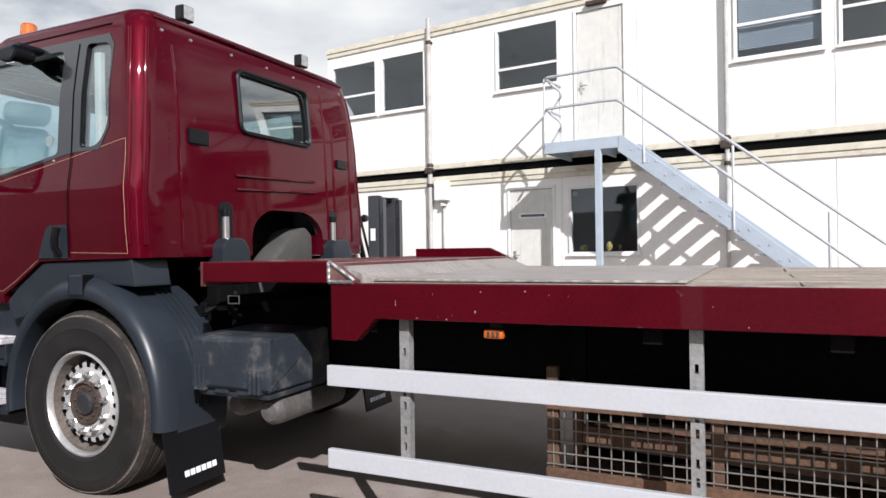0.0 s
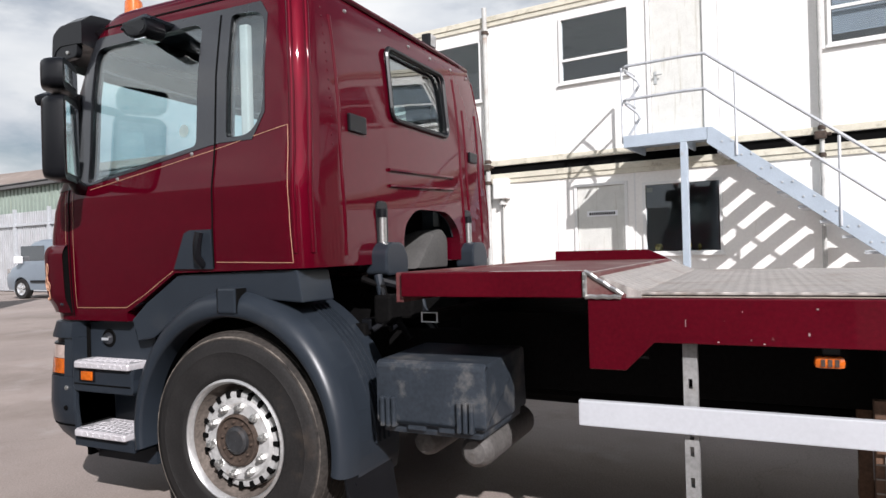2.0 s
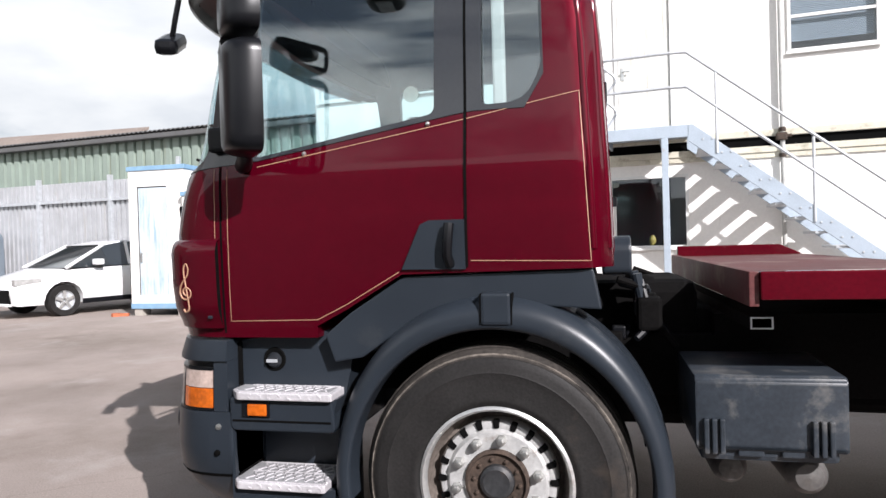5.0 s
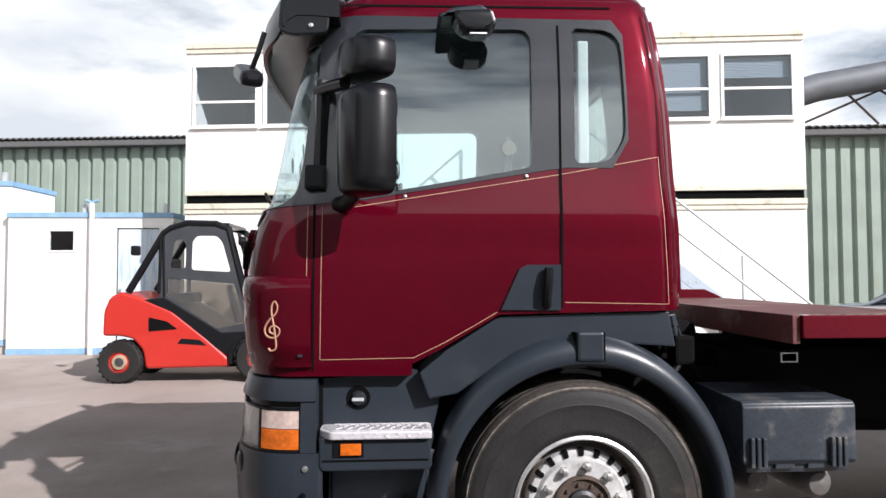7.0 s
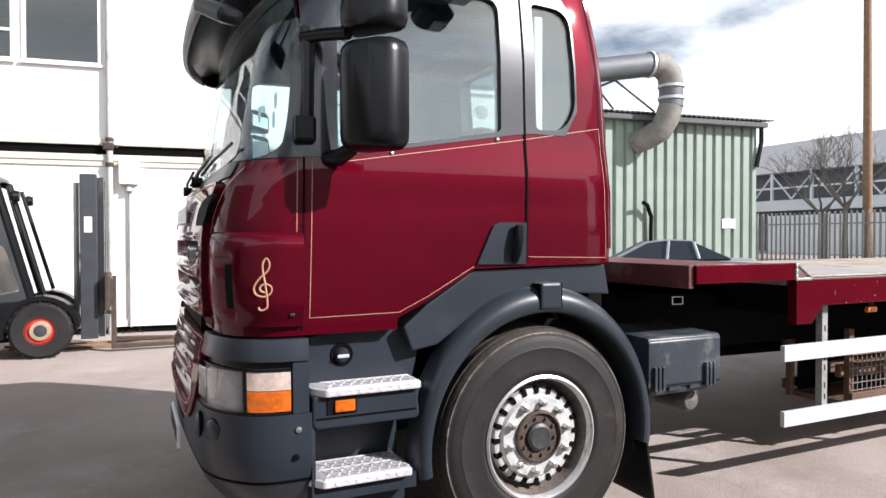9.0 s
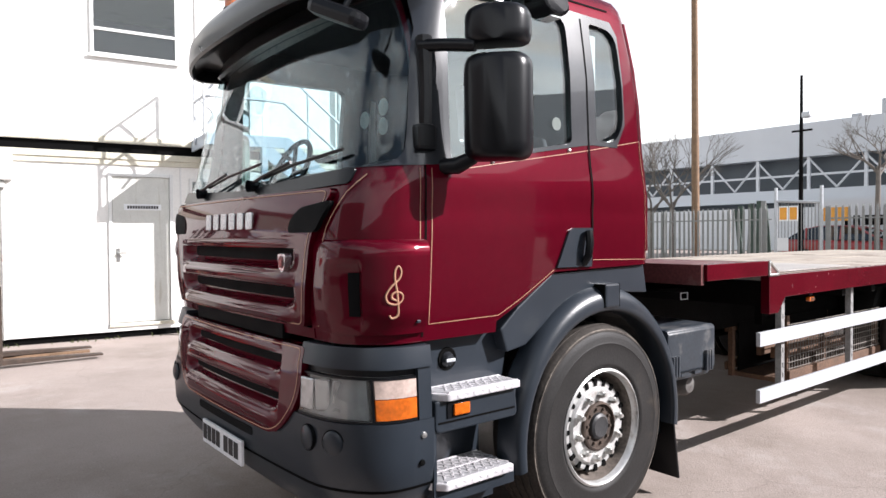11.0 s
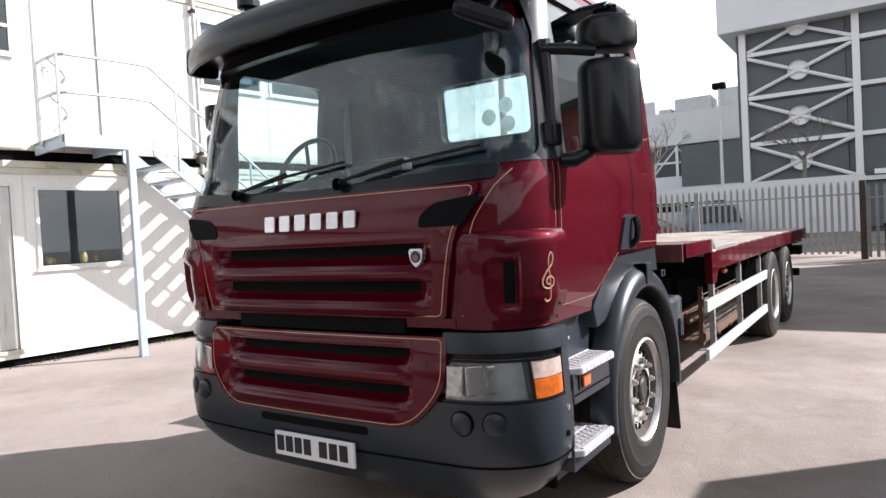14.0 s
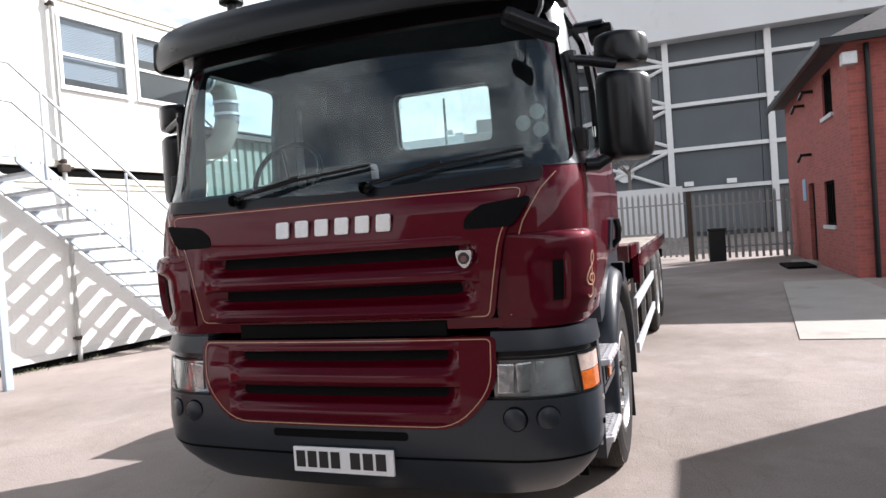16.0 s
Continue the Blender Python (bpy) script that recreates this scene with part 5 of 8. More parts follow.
def swept_arch(s):
    """The rounded lip of a mudguard, swept round the wheel."""
    section = [(0.0, 1.09), (0.0, 1.192), (0.03, 1.204), (0.1, 1.212), (0.25, 1.2155), (0.48, 1.213), (0.66, 1.203), (0.81, 1.184), (0.92, 1.158), (0.98, 1.125), (1.0, 1.09)]
    bm = bmesh.new()
    rings = []
    for k in range(49):
        a = radians(-8 + 196 * k / 48)
        rings.append([bm.verts.new((WC[0] + (0.585 + 0.08 * f) * math.cos(a), s * y, WC[1] + (0.60 + 0.135 * f) * math.sin(a))) for f, y in section])
    for p, q in zip(rings, rings[1:]):
        for k in range(len(section)):
            m = (k + 1) % len(section)
            bm.faces.new((p[k], p[m], q[m], q[k]))
    bm.faces.new(rings[0])
    bm.faces.new(rings[-1][::-1])
    bmesh.ops.recalc_face_normals(bm, faces=bm.faces)
    return bm


for s in (-1, 1):
    mg = part("mudguard", swept_arch(s), "plastic", lorry, "dark grey plastic mudguard", smooth=True)
    o, i = arch_pts(0.66, 0.72, -14, 120, 24), arch_pts(0.63, 0.69, 120, -14, 24)
    part("mudguard_skin", prism([*o, *i], "y", *sorted((s * 0.72, s * 1.088))), "plastic", mg)
    for k in range(4):
        o, i = arch_pts(0.672, 0.732, 0, 62, 16), arch_pts(0.655, 0.715, 62, 0, 16)
        part("mudguard_ridge", prism([*o, *i], "y", *sorted((s * (0.82 + 0.04 * k), s * (0.835 + 0.04 * k)))), "plastic", mg)
    strip = [(-0.66, 1.09), (-0.55, 1.18), (-0.32, 1.325), (0.42, 1.345), (0.45, 1.19), (0.3, 1.2), (0.04, 1.22), (-0.25, 1.17), (-0.5, 1.0), (-0.62, 0.98)]
    part("mudguard_top", prism(strip, "y", *sorted((s * 0.9, s * 1.15)), 0.008), "plastic", mg)
    cl = part("mudguard_clip", box(0.0, 0.115, *sorted((s * 1.12, s * 1.223)), 1.14, 1.262, 0.012), "plastic", mg)
    for x in (-0.004, 0.1155):
        part("clip_gap", box(x, x + 0.004, *sorted((s * 1.12, s * 1.219)), 1.142, 1.259, 0.001), "dark", cl)
    fl = part("mud_flap", box(0.66, 0.675, *sorted((s * 0.78, s * 1.18)), 0.09, 0.46, 0.004, Matrix.Translation((0.66, 0, 0.46)) @ Matrix.Rotation(radians(-9), 4, "Y") @ Matrix.Translation((-0.66, 0, -0.46))), "black", lorry, "black rubber mud flap with a pale bar")
    letters_bars(fl, 0.24, 0.032, 6, Matrix.Translation((0.66, 0, 0.46)) @ Matrix.Rotation(radians(-9), 4, "Y") @ Matrix.Translation((0.018, s * 0.96, -0.29)) @ Matrix.Rotation(radians(90), 4, "Z"), "plate")

# ---- wheels ----
TYRE = [(0.294, -0.135), (0.315, -0.149), (0.325, -0.1535), (0.332, -0.152), (0.40, -0.158), (0.428, -0.1575), (0.433, -0.1595), (0.44, -0.1565), (0.46, -0.155), (0.50, -0.14), (0.519, -0.115), (0.525, -0.06), (0.525, 0.06), (0.519, 0.115), (0.50, 0.14), (0.46, 0.155), (0.40, 0.158), (0.32, 0.15), (0.294, 0.135)]


HOLE = mesh_of(prism(round_poly([(-0.016, -0.011), (0.018, -0.013), (0.018, 0.013), (-0.016, 0.011)], 0.006, 3), "y", -0.004, 0.02), "vent_hole")


def wheel(x, y, s, label, dish, nuts_bright, name="wheel"):
    """Outer face towards s; dish: how far the disc lies in from the rim's edge (below 0: it stands out)."""
    w = tagged(new(name), label)
    w.parent = lorry
    w.location = (x, y, WC[1] if True else 0)
    if s > 0:
        w.rotation_euler = (0, 0, math.pi)
    tyre = part("tyre", lathe(TYRE, 64), "rubber", w, smooth=True)
    ribs = bmesh.new()
    for yy in (-0.085, -0.03, 0.03, 0.085):
        add_lathe(ribs, [(0.524, yy - 0.02), (0.53, yy - 0.019), (0.53, yy + 0.019), (0.524, yy + 0.02)], 64)
    part("tread_rib", ribs, "dustyrubber", tyre)
    for q in (-1, 1):
        part("tread_shoulder", lathe([(0.492, q * 0.1455), (0.503, q * 0.141), (0.5215, q * 0.115), (0.5265, q * 0.06)], 64), "dustyrubber", tyre, smooth=True)
    rim = part("rim", lathe([(0.299, -0.115), (0.302, -0.147), (0.291, -0.153), (0.283, -0.145), (0.277, -0.12)], 64), "rim", w, smooth=True)
    for q in (-1, 1):
        part("shoulder_line", lathe([(0.499, q * 0.1425), (0.5035, q * 0.143), (0.506, q * 0.139)], 64), "wornrubber", tyre, "pale scuffed edge of the tread")
    part("rim_well", lathe([(0.277, -0.12), (0.272, -0.09), (0.258, -0.05), (0.252, -0.14 + dish + 0.06), (0.2, -0.14 + dish + 0.062)], 64), "brakedust", rim, "brown dusty rim well", smooth=True)
    disc = lathe([(0.237, -0.14 + dish + 0.06), (0.237, -0.14 + dish + 0.02), (0.229, -0.14 + dish + 0.004), (0.216, -0.14 + dish), (0.202, -0.14 + dish + 0.002), (0.19, -0.14 + dish - 0.014), (0.12, -0.14 + dish - 0.014), (0.115, -0.14 + dish)], 64)
    d = part("disc", disc, "disc", w, smooth=True)
    for i in range(20):
        a = 2 * math.pi * i / 20
        o = part("vent_hole", HOLE, "dark", d)
        o.location = (0.22 * math.cos(a), -0.14 + dish - 0.001, 0.22 * math.sin(a))
        o.rotation_euler = (0, -a, 0)
    nut = mesh_of(lathe([(0.001, -0.042), (0.011, -0.041), (0.012, -0.03), (0.018, -0.028), (0.02, -0.006), (0.026, 0.002)], 6), "wheel_nut")
    for i in range(10):
        a = 2 * math.pi * (i + 0.3) / 10
        o = part("wheel_nut", nut, "steel" if nuts_bright else "rim", w)
        o.location = (0.163 * math.cos(a), -0.14 + dish - 0.012, 0.163 * math.sin(a))
    hubp = [(0.13, -0.14 + dish - 0.002), (0.125, -0.14 + dish - 0.03), (0.115, -0.14 + dish - 0.034), (0.11, -0.14 + dish - 0.02), (0.07, -0.14 + dish - 0.018)]
    hub = part("hub", lathe(hubp, 40), "rust", w, "rust-brown wheel hub", smooth=True)
    part("hub_cap", lathe([(0.07, -0.14 + dish - 0.01), (0.066, -0.14 + dish - 0.032), (0.052, -0.14 + dish - 0.04), (0.03, -0.14 + dish - 0.036), (0.001, -0.14 + dish - 0.036)], 32), "hubcap", hub, smooth=True)
    stud = mesh_of(lathe([(0.001, -0.012), (0.007, -0.011), (0.009, 0.0)], 6), "hub_bolt")
    for i in range(10):
        a = 2 * math.pi * (i + 0.8) / 10
        o = part("hub_bolt", stud, "rust", hub)
        o.location = (0.09 * math.cos(a), -0.14 + dish - 0.019, 0.09 * math.sin(a))
    return w


for s in (-1, 1):
    wheel(WC[0], s * 1.03, s, "front wheel with silver ten-nut rim and worn tyre", 0.045, True)
    wheel(5.2, s * 1.03, s, "rear drive wheel with dusty deep-dished rim", 0.16, False)
    wheel(6.5, s * 1.03, s, "rearmost wheel with silver rim and bright nuts", 0.05, True)
    inner_t = part("inner_tyre", lathe(TYRE, 40), "rubber", lorry)
    inner_t.location = (5.2, s * 0.69, WC[1])
for x in (WC[0], 5.2, 6.5):
    part("axle", tube([(x, -1.0, WC[1]), (x, 1.0, WC[1])], 0.07, 10), "chassis", lorry)


# ---- visor, mirrors, wipers, lamps ----
def sweep_visor():
    bm = bmesh.new()
    rows = []
    n = 36
    for i in range(n + 1):
        f = -1 + 2 * i / n
        y = 1.15 * f
        back = 0.17 * abs(f) ** 4.0 + 0.04 * f * f
        drop = 0.0
        prof = [(-1.0, 2.80), (-1.15, 2.80), (-1.29, 2.782), (-1.39, 2.74), (-1.442, 2.67), (-1.455, 2.59), (-1.45, 2.548), (-1.428, 2.543), (-1.40, 2.585), (-1.3, 2.62), (-1.15, 2.62), (-1.0, 2.61)]
        sh = 1.0 - 0.35 * max(0.0, (abs(f) - 0.92) / 0.08) ** 2
        prof = [(x, 2.66 + (z - 2.66) * sh) for x, z in prof]
        row = []
        for x, z in prof:
            px = x + back * max(0.0, min(1.0, (-1.1 - x) / 0.35))
            row.append(bm.verts.new((px, y, z - 0.02 * abs(f) ** 3)))
        rows.append(row)
    for a, b in zip(rows, rows[1:]):
        k = len(a)
        for j in range(k):
            bm.faces.new((a[j], a[(j + 1) % k], b[(j + 1) % k], b[j]))
    bm.faces.new(rows[0][::-1])
    bm.faces.new(rows[-1])
    return bm


visor = part("sun_visor", sweep_visor(), "black", lorry, "deep black plastic sun visor", smooth=True)
for s in (-1, 1):
    end = prism(round_poly([(-1.03, 2.72), (-1.18, 2.735), (-1.25, 2.69), (-1.262, 2.55), (-1.21, 2.53), (-1.05, 2.54)], 0.03), "y", *sorted((s * 1.11, s * 1.145)), 0.006)
    part("visor_end", end, "black", visor)
    part("visor_bolt", lathe([(0.001, -0.01), (0.01, -0.008), (0.012, 0.0)], 8, Matrix.Translation((-1.12, s * 1.146, 2.57)) @ Matrix.Rotation(0 if s < 0 else math.pi, 4, "Z")), "steel", visor)
part("visor_top_strip", box(-1.12, -0.98, -0.85, 0.85, 2.80, 2.832, 0.01), "black", visor)


def mirror_pod(name, x0, x1, y0, y1, z0, z1, parent, r=0.05, glass=None):
    """A rounded shell, fuller in front, with its mirror glass in a recess at the back."""
    bm = bmesh.new()
    rows = []
    n = 10
    for i in range(n + 1):
        f = i / n
        k = math.sqrt(max(0.0, 1 - (1 - f) ** 2.6)) if f < 1 else 1.0
        k = 0.35 + 0.65 * k
        x = x0 + (x1 - x0) * f
        cy, cz, hy, hz = (y0 + y1) / 2, (z0 + z1) / 2, (y1 - y0) / 2 * k, (z1 - z0) / 2 * (0.82 + 0.18 * k)
        row = round_poly([(cy - hy, cz - hz), (cy + hy, cz - hz), (cy + hy, cz + hz), (cy - hy, cz + hz)], r, 4)
        rows.append([bm.verts.new((x, p[0], p[1])) for p in row])
    for a, b in zip(rows, rows[1:]):
        k = len(a)
        for j in range(k):
            bm.faces.new((a[j], a[(j + 1) % k], b[(j + 1) % k], b[j]))
    bm.faces.new(rows[0][::-1])
    bm.faces.new(rows[-1])
    pod = part(name, bm, "black", parent, smooth=True)
    part("mirror_glass", box(x1 + 0.001, x1 + 0.006, y0 + 0.025, y1 - 0.025, z0 + 0.035, z1 - 0.035, 0.002), "mirror", pod)
    return pod


for s in (-1, 1):
    mi = part("mirror_arm", tube([(-1.09, s * 1.13, 2.29), (-1.03, s * 1.22, 2.285), (-0.96, s * 1.33, 2.27)], 0.026, 10), "black", lorry, "black door mirrors on a bent arm", smooth=True)
    part("lower_arm", tube([(-1.0, s * 1.16, 1.80), (-0.965, s * 1.215, 1.80), (-0.93, s * 1.27, 1.83), (-0.92, s * 1.31, 1.87)], 0.03, 10, [0.034, 0.036, 0.03, 0.026]), "black", mi, smooth=True)
    part("pillar_cover", box(-1.14, -1.05, *sorted((s * 1.14, s * 1.20)), 1.86, 1.965, 0.015), "black", mi)
    part("pillar_cover", tube([(-1.08, s * 1.15, 1.9), (-1.075, s * 1.15, 2.1), (-1.07, s * 1.135, 2.33)], 0.03, 8, [0.03, 0.026, 0.034]), "black", mi, smooth=True)
    for nm, z0, z1, w, r in (("main_mirror", 1.815, 2.245, 0.14, 0.06), ("wide_mirror", 2.275, 2.43, 0.135, 0.05)):
        pod = mirror_pod(nm, -0.075, 0.05, -w, w, z0, z1, mi, r)
        pod.matrix_world = Matrix.Translation((-0.88, s * 1.37, 0)) @ Matrix.Rotation(radians(-s * 40), 4, "Z")
    if s < 0:
        km = part("kerb_mirror", prism(round_poly([(-0.58, 2.585), (-0.52, 2.62), (-0.40, 2.635), (-0.36, 2.61), (-0.42, 2.585)], 0.012), "y", s * 1.25, s * 1.06, 0.01), "plastic", lorry, "black kerb mirror on a grey bracket above the door glass")
        part("kerb_mirror_head", prism(round_poly([(-0.52, 2.595), (-0.36, 2.605), (-0.34, 2.545), (-0.37, 2.515), (-0.46, 2.51), (-0.51, 2.54)], [0.02, 0.02, 0.03, 0.04, 0.04, 0.03], 5), "y", s * 1.29, s * 1.16, 0.015), "black", km, smooth=True)
        part("mirror_glass", box(-0.45, -0.38, s * 1.27, s * 1.18, 2.503, 2.508), "mirror", km)
        fm = part("front_mirror", box(-0.05, 0.05, -0.13, 0.13, -0.035, 0.035, 0.03), "black", lorry, "black front mirror under the visor")
        fm.matrix_world = Matrix.Translation((-1.41, -1.03, 2.385)) @ Matrix.Rotation(radians(22), 4, "Z") @ Matrix.Rotation(radians(24), 4, "X")
        part("front_mirror_arm", tube([(-1.33, -1.08, 2.56), (-1.36, -1.07, 2.47), (-1.4, -1.04, 2.39)], 0.012, 8), "black", lorry)

for y0, y1 in ((0.55, -0.2), (-0.2, -0.95)):
    def on_glass(y, z, o=0.03):
        xf, xb, w = at_height(CAB, z)
        return (xf + 0.05 * (y / w) ** 2 - o, y, z)
    wp = part("wiper", tube([on_glass(y0, 1.77, 0.035), on_glass(y0 - 0.15, 1.80, 0.045), on_glass((y0 + y1) / 2, 1.845, 0.04)], 0.008, 6), "black", lorry, "black wiper arm and blade")
    part("wiper_blade", tube([on_glass(y0 - 0.1, 1.79, 0.022), on_glass((y0 + y1) / 2, 1.835, 0.02), on_glass(y1, 1.87, 0.016)], 0.0075, 6), "black", wp)
    part("wiper_pivot", lathe([(0.001, -0.03), (0.025, -0.02), (0.03, 0.03)], 12, Matrix.Translation(on_glass(y0, 1.76, 0.02)) @ Matrix.Rotation(radians(90), 4, "Z")), "black", wp)
part("scuttle", skin(CAB, 0.008, 0.03, prism(round_poly([(-1.02, 1.725), (-1.03, 1.79), (0.0, 1.745), (1.03, 1.79), (1.02, 1.725), (0.0, 1.69)], 0.02), "x", -2, -1.2)), "black", lorry)
for s in (-1, 1):
    wl = part("work_lamp", box(-0.035, 0.035, -0.05, 0.05, 0.055, 0.155, 0.015), "black", lorry, "black work lamp on the cab roof")
    wl.location = (0.27, s * 0.6, 2.782)
    part("lamp_glass", box(0.036, 0.04, -0.04, 0.04, 0.065, 0.145), "lens", wl)
    part("lamp_stalk", tube([(0, 0, -0.02), (0, 0, 0.06)], 0.012), "steel", wl)
for s in (-1, 1):
    m = Matrix.Translation((-1.16, s * 0.665, 2.83)) @ Matrix.Rotation(radians(-90), 4, "X")
    bc = part("beacon", lathe([(0.001, -0.2), (0.04, -0.198), (0.052, -0.185), (0.058, -0.08), (0.058, -0.07)], 24, m), "amber", lorry, "amber warning beacon", smooth=True)
    part("beacon_base", lathe([(0.059, -0.075), (0.066, -0.07), (0.066, -0.03), (0.025, -0.025), (0.025, 0.1), (0.001, 0.1)], 20, m), "black", bc)

# back of the cab
for y0, y1, z0, z1 in ((-0.79, -0.63, 2.03, 2.12), (0.76, 0.9, 2.04, 2.11)):
    part("cab_vent", box(0.478, 0.496, y0, y1, z0, z1, 0.006), "black", cab)
for y0, y1 in ((-0.57, -0.44), (0.6, 0.75)):
    ym = (y0 + y1) / 2
    # Black panel in place of an open slot, with the slot's shade as colour.
    part("rear_lock", prism(round_poly([(ym - 0.06, 1.40), (ym - 0.06, 1.69), (ym + 0.06, 1.69), (ym + 0.06, 1.40)], 0.045), "x", 0.47, 0.503, 0.004), "black", cab)
    part("lock_cylinder", tube([(0.508, ym - 0.012, 1.45), (0.508, ym - 0.012, 1.60)], 0.024, 12), "steel", cab, smooth=True)
    part("lock_cap", tube([(0.508, ym - 0.012, 1.60), (0.508, ym - 0.012, 1.645)], 0.028, 12), "black", cab, smooth=True)
    part("rear_mount", prism(round_poly([(y0 - 0.05, 1.29), (y0 - 0.05, 1.42), (y0 + 0.0, 1.465), (y1 + 0.0, 1.465), (y1 + 0.06, 1.39), (y1 + 0.06, 1.29)], 0.035), "x", 0.46, 0.59, 0.012), "plastic", lorry)
for y, z0, z1 in ((-0.86, 1.4, 2.6), (0.62, 1.45, 2.6), (0.72, 1.5, 2.4), (0.95, 1.45, 2.4)):
    part("pressed_rib", tube([(at_height(CAB, z0 + (z1 - z0) * q / 6)[1] - 0.004, y, z0 + (z1 - z0) * q / 6) for q in range(7)], 0.013, 8), "maroon", cab, smooth=True)
part("pressed_rib", tube([(0.492, -0.4, 1.87), (0.492, 0.45, 1.9)], 0.01, 6), "maroon", cab)
part("pressed_rib", tube([(0.494, -0.4, 1.78), (0.494, 0.45, 1.82)], 0.01, 6), "maroon", cab)
for y in (-0.985, -0.93):
    bm = bmesh.new()
    for k in range(16):
        z = 2.62 - 0.045 * k
        add_lathe(bm, [(0.001, -0.004), (0.006, -0.003), (0.009, 0.0)], 8, Matrix.Translation((at_height(CAB, z)[1] - (0.002 if y > -0.95 else 0.008), y, z)) @ Matrix.Rotation(radians(90), 4, "Z"))
    part("seam_rivets", bm, "maroon", cab, smooth=True)
part("rear_gutter", tube([(0.395, -0.96, 2.745), (0.405, -0.6, 2.75), (0.407, 0.0, 2.752), (0.405, 0.6, 2.75), (0.395, 0.96, 2.745)], 0.014, 6), "maroon", cab)
for y in (-0.92, -0.7, -0.35, 0.0, 0.3, 0.62, 0.9):
    part("gutter_bolt", lathe([(0.001, 0.011), (0.008, 0.009), (0.011, 0.0)], 10, Matrix.Translation((0.418, y, 2.672)) @ Matrix.Rotation(radians(-90), 4, "Z")), "steel", cab)
for x, z in ((-0.72, 1.835), (-0.2, 1.925)):
    part("belt_bolt", lathe([(0.001, -0.009), (0.007, -0.007), (0.01, 0.0)], 10, Matrix.Translation((x, -side_y(x, z), z))), "steel", cab)
# Near-black box closes the arch; the opening's shade is in its colour.
part("engine_cover", box(0.0, 0.2, -0.32, 0.6, 1.3, 1.72, 0.05), "mesh", lorry)
part("engine_hood", prism([(0.05, 1.3), (0.3, 1.53), (0.44, 1.56), (0.52, 1.5), (0.52, 1.3)], "x", 0.2, 0.42, 0.03), "bellows", lorry, "dusty grey engine hood", smooth=True)

# inside the cab
dash = part("dashboard", box(-1.25, -0.92, -1.05, 1.05, 1.5, 1.82, 0.06), "dashtop", lorry)
for y in (-0.62, 0.62):
    seat = part("cab_seat", box(-0.6, -0.1, y - 0.26, y + 0.26, 1.55, 1.72, 0.05), "seat", lorry, "dark cloth cab seat")
    part("backrest", box(-0.16, -0.02, y - 0.25, y + 0.25, 1.72, 2.04, 0.05), "seat", seat)
wheel_m = Matrix.Translation((-0.84, 0.6, 1.92)) @ Matrix.Rotation(radians(-65), 4, "Y")
bm = bmesh.new()
add_tube(bm, [wheel_m @ Vector(p) for p in arc((0, 0), 0.22, 0, 360, 32, "z")], 0.017, 8, cap=False)
for a in (20, 160, 270):
    add_tube(bm, [wheel_m @ Vector((0, 0, -0.03)), wheel_m @ Vector((0.21 * math.cos(radians(a)), 0.21 * math.sin(radians(a)), 0))], 0.014, 6)
part("steering_wheel", bm, "black", lorry, smooth=True)
for y, z in ((-0.93, 2.0), (-0.985, 2.055), (-1.0, 1.97)):
    xf, xb, w = at_height(CAB, z)
    part("screen_sticker", lathe([(0.001, 0), (0.036, 0.0)], 20, Matrix.Translation((xf + 0.115 + (0.05 if y < -0.95 else 0.0), y, z)) @ Matrix.Rotation(radians(90), 4, "Z")), "sticker", lorry)

for y in (-1.06, 1.06):
    part("belt_trim", box(0.05, 0.1, y - 0.02, y + 0.02, 1.6, 2.55, 0.01), "belt", lorry)
for s in (-1, 1):
    for g in (25, 62):
        pts = []
        for z in (1.42, 1.7, 1.95, 2.2, 2.4, 2.55, 2.66):
            xf, xb, w = at_height(CAB, z)
            pts.append((xb - 0.13 + 0.124 * math.sin(radians(g)), s * (w - 0.13 + 0.124 * math.cos(radians(g))), z))
        part("corner_rib", tube(pts, 0.016, 10), "maroon", cab, smooth=True)
part("glass_sticker", lathe([(0.001, 0), (0.032, 0.0)], 20, Matrix.Translation((-0.27, -side_y(-0.27, 2.05, -0.008), 2.05))), "sticker", cab, "round pale sticker on the door glass")
# fittings behind the cab
rf_ = random.Random(5)
for k in range(20):
    x, y, z, q = rf_.uniform(0.5, 0.66), rf_.uniform(-0.8, 0.7), rf_.uniform(0.98, 1.2), rf_.uniform(0.018, 0.035)
    if k % 2:
        part("fitting", tube([(x, y, z), (x + rf_.uniform(-0.06, 0.06), y + rf_.uniform(-0.08, 0.08), z + rf_.uniform(0.03, 0.09))], q * 0.7, 8), ("plastic", "black", "chassis", "black")[k % 4], lorry)
    else:
        part("fitting", box(x - q, x + q, y - q, y + q, z - q, z + q, q * 0.3), ("chassis", "plastic", "black")[k % 3], lorry)
# pipes and hoses between cab and bed
rh = random.Random(11)
for k in range(9):
    a = Vector((0.52 + 0.02 * k, -0.75 + 0.16 * k, 1.28 - 0.02 * (k % 3)))
    b = a + Vector((0.12, rh.uniform(-0.1, 0.2), -0.14))
    c2 = b + Vector((0.12, rh.uniform(-0.15, 0.15), -0.16))
    part("air_hose", tube([a, (a + b) / 2 + Vector((0.05, 0, 0.03)), b, c2], 0.016 + 0.008 * (k % 2), 8), ("chassis", "black", "plastic")[k % 3], lorry, smooth=True)
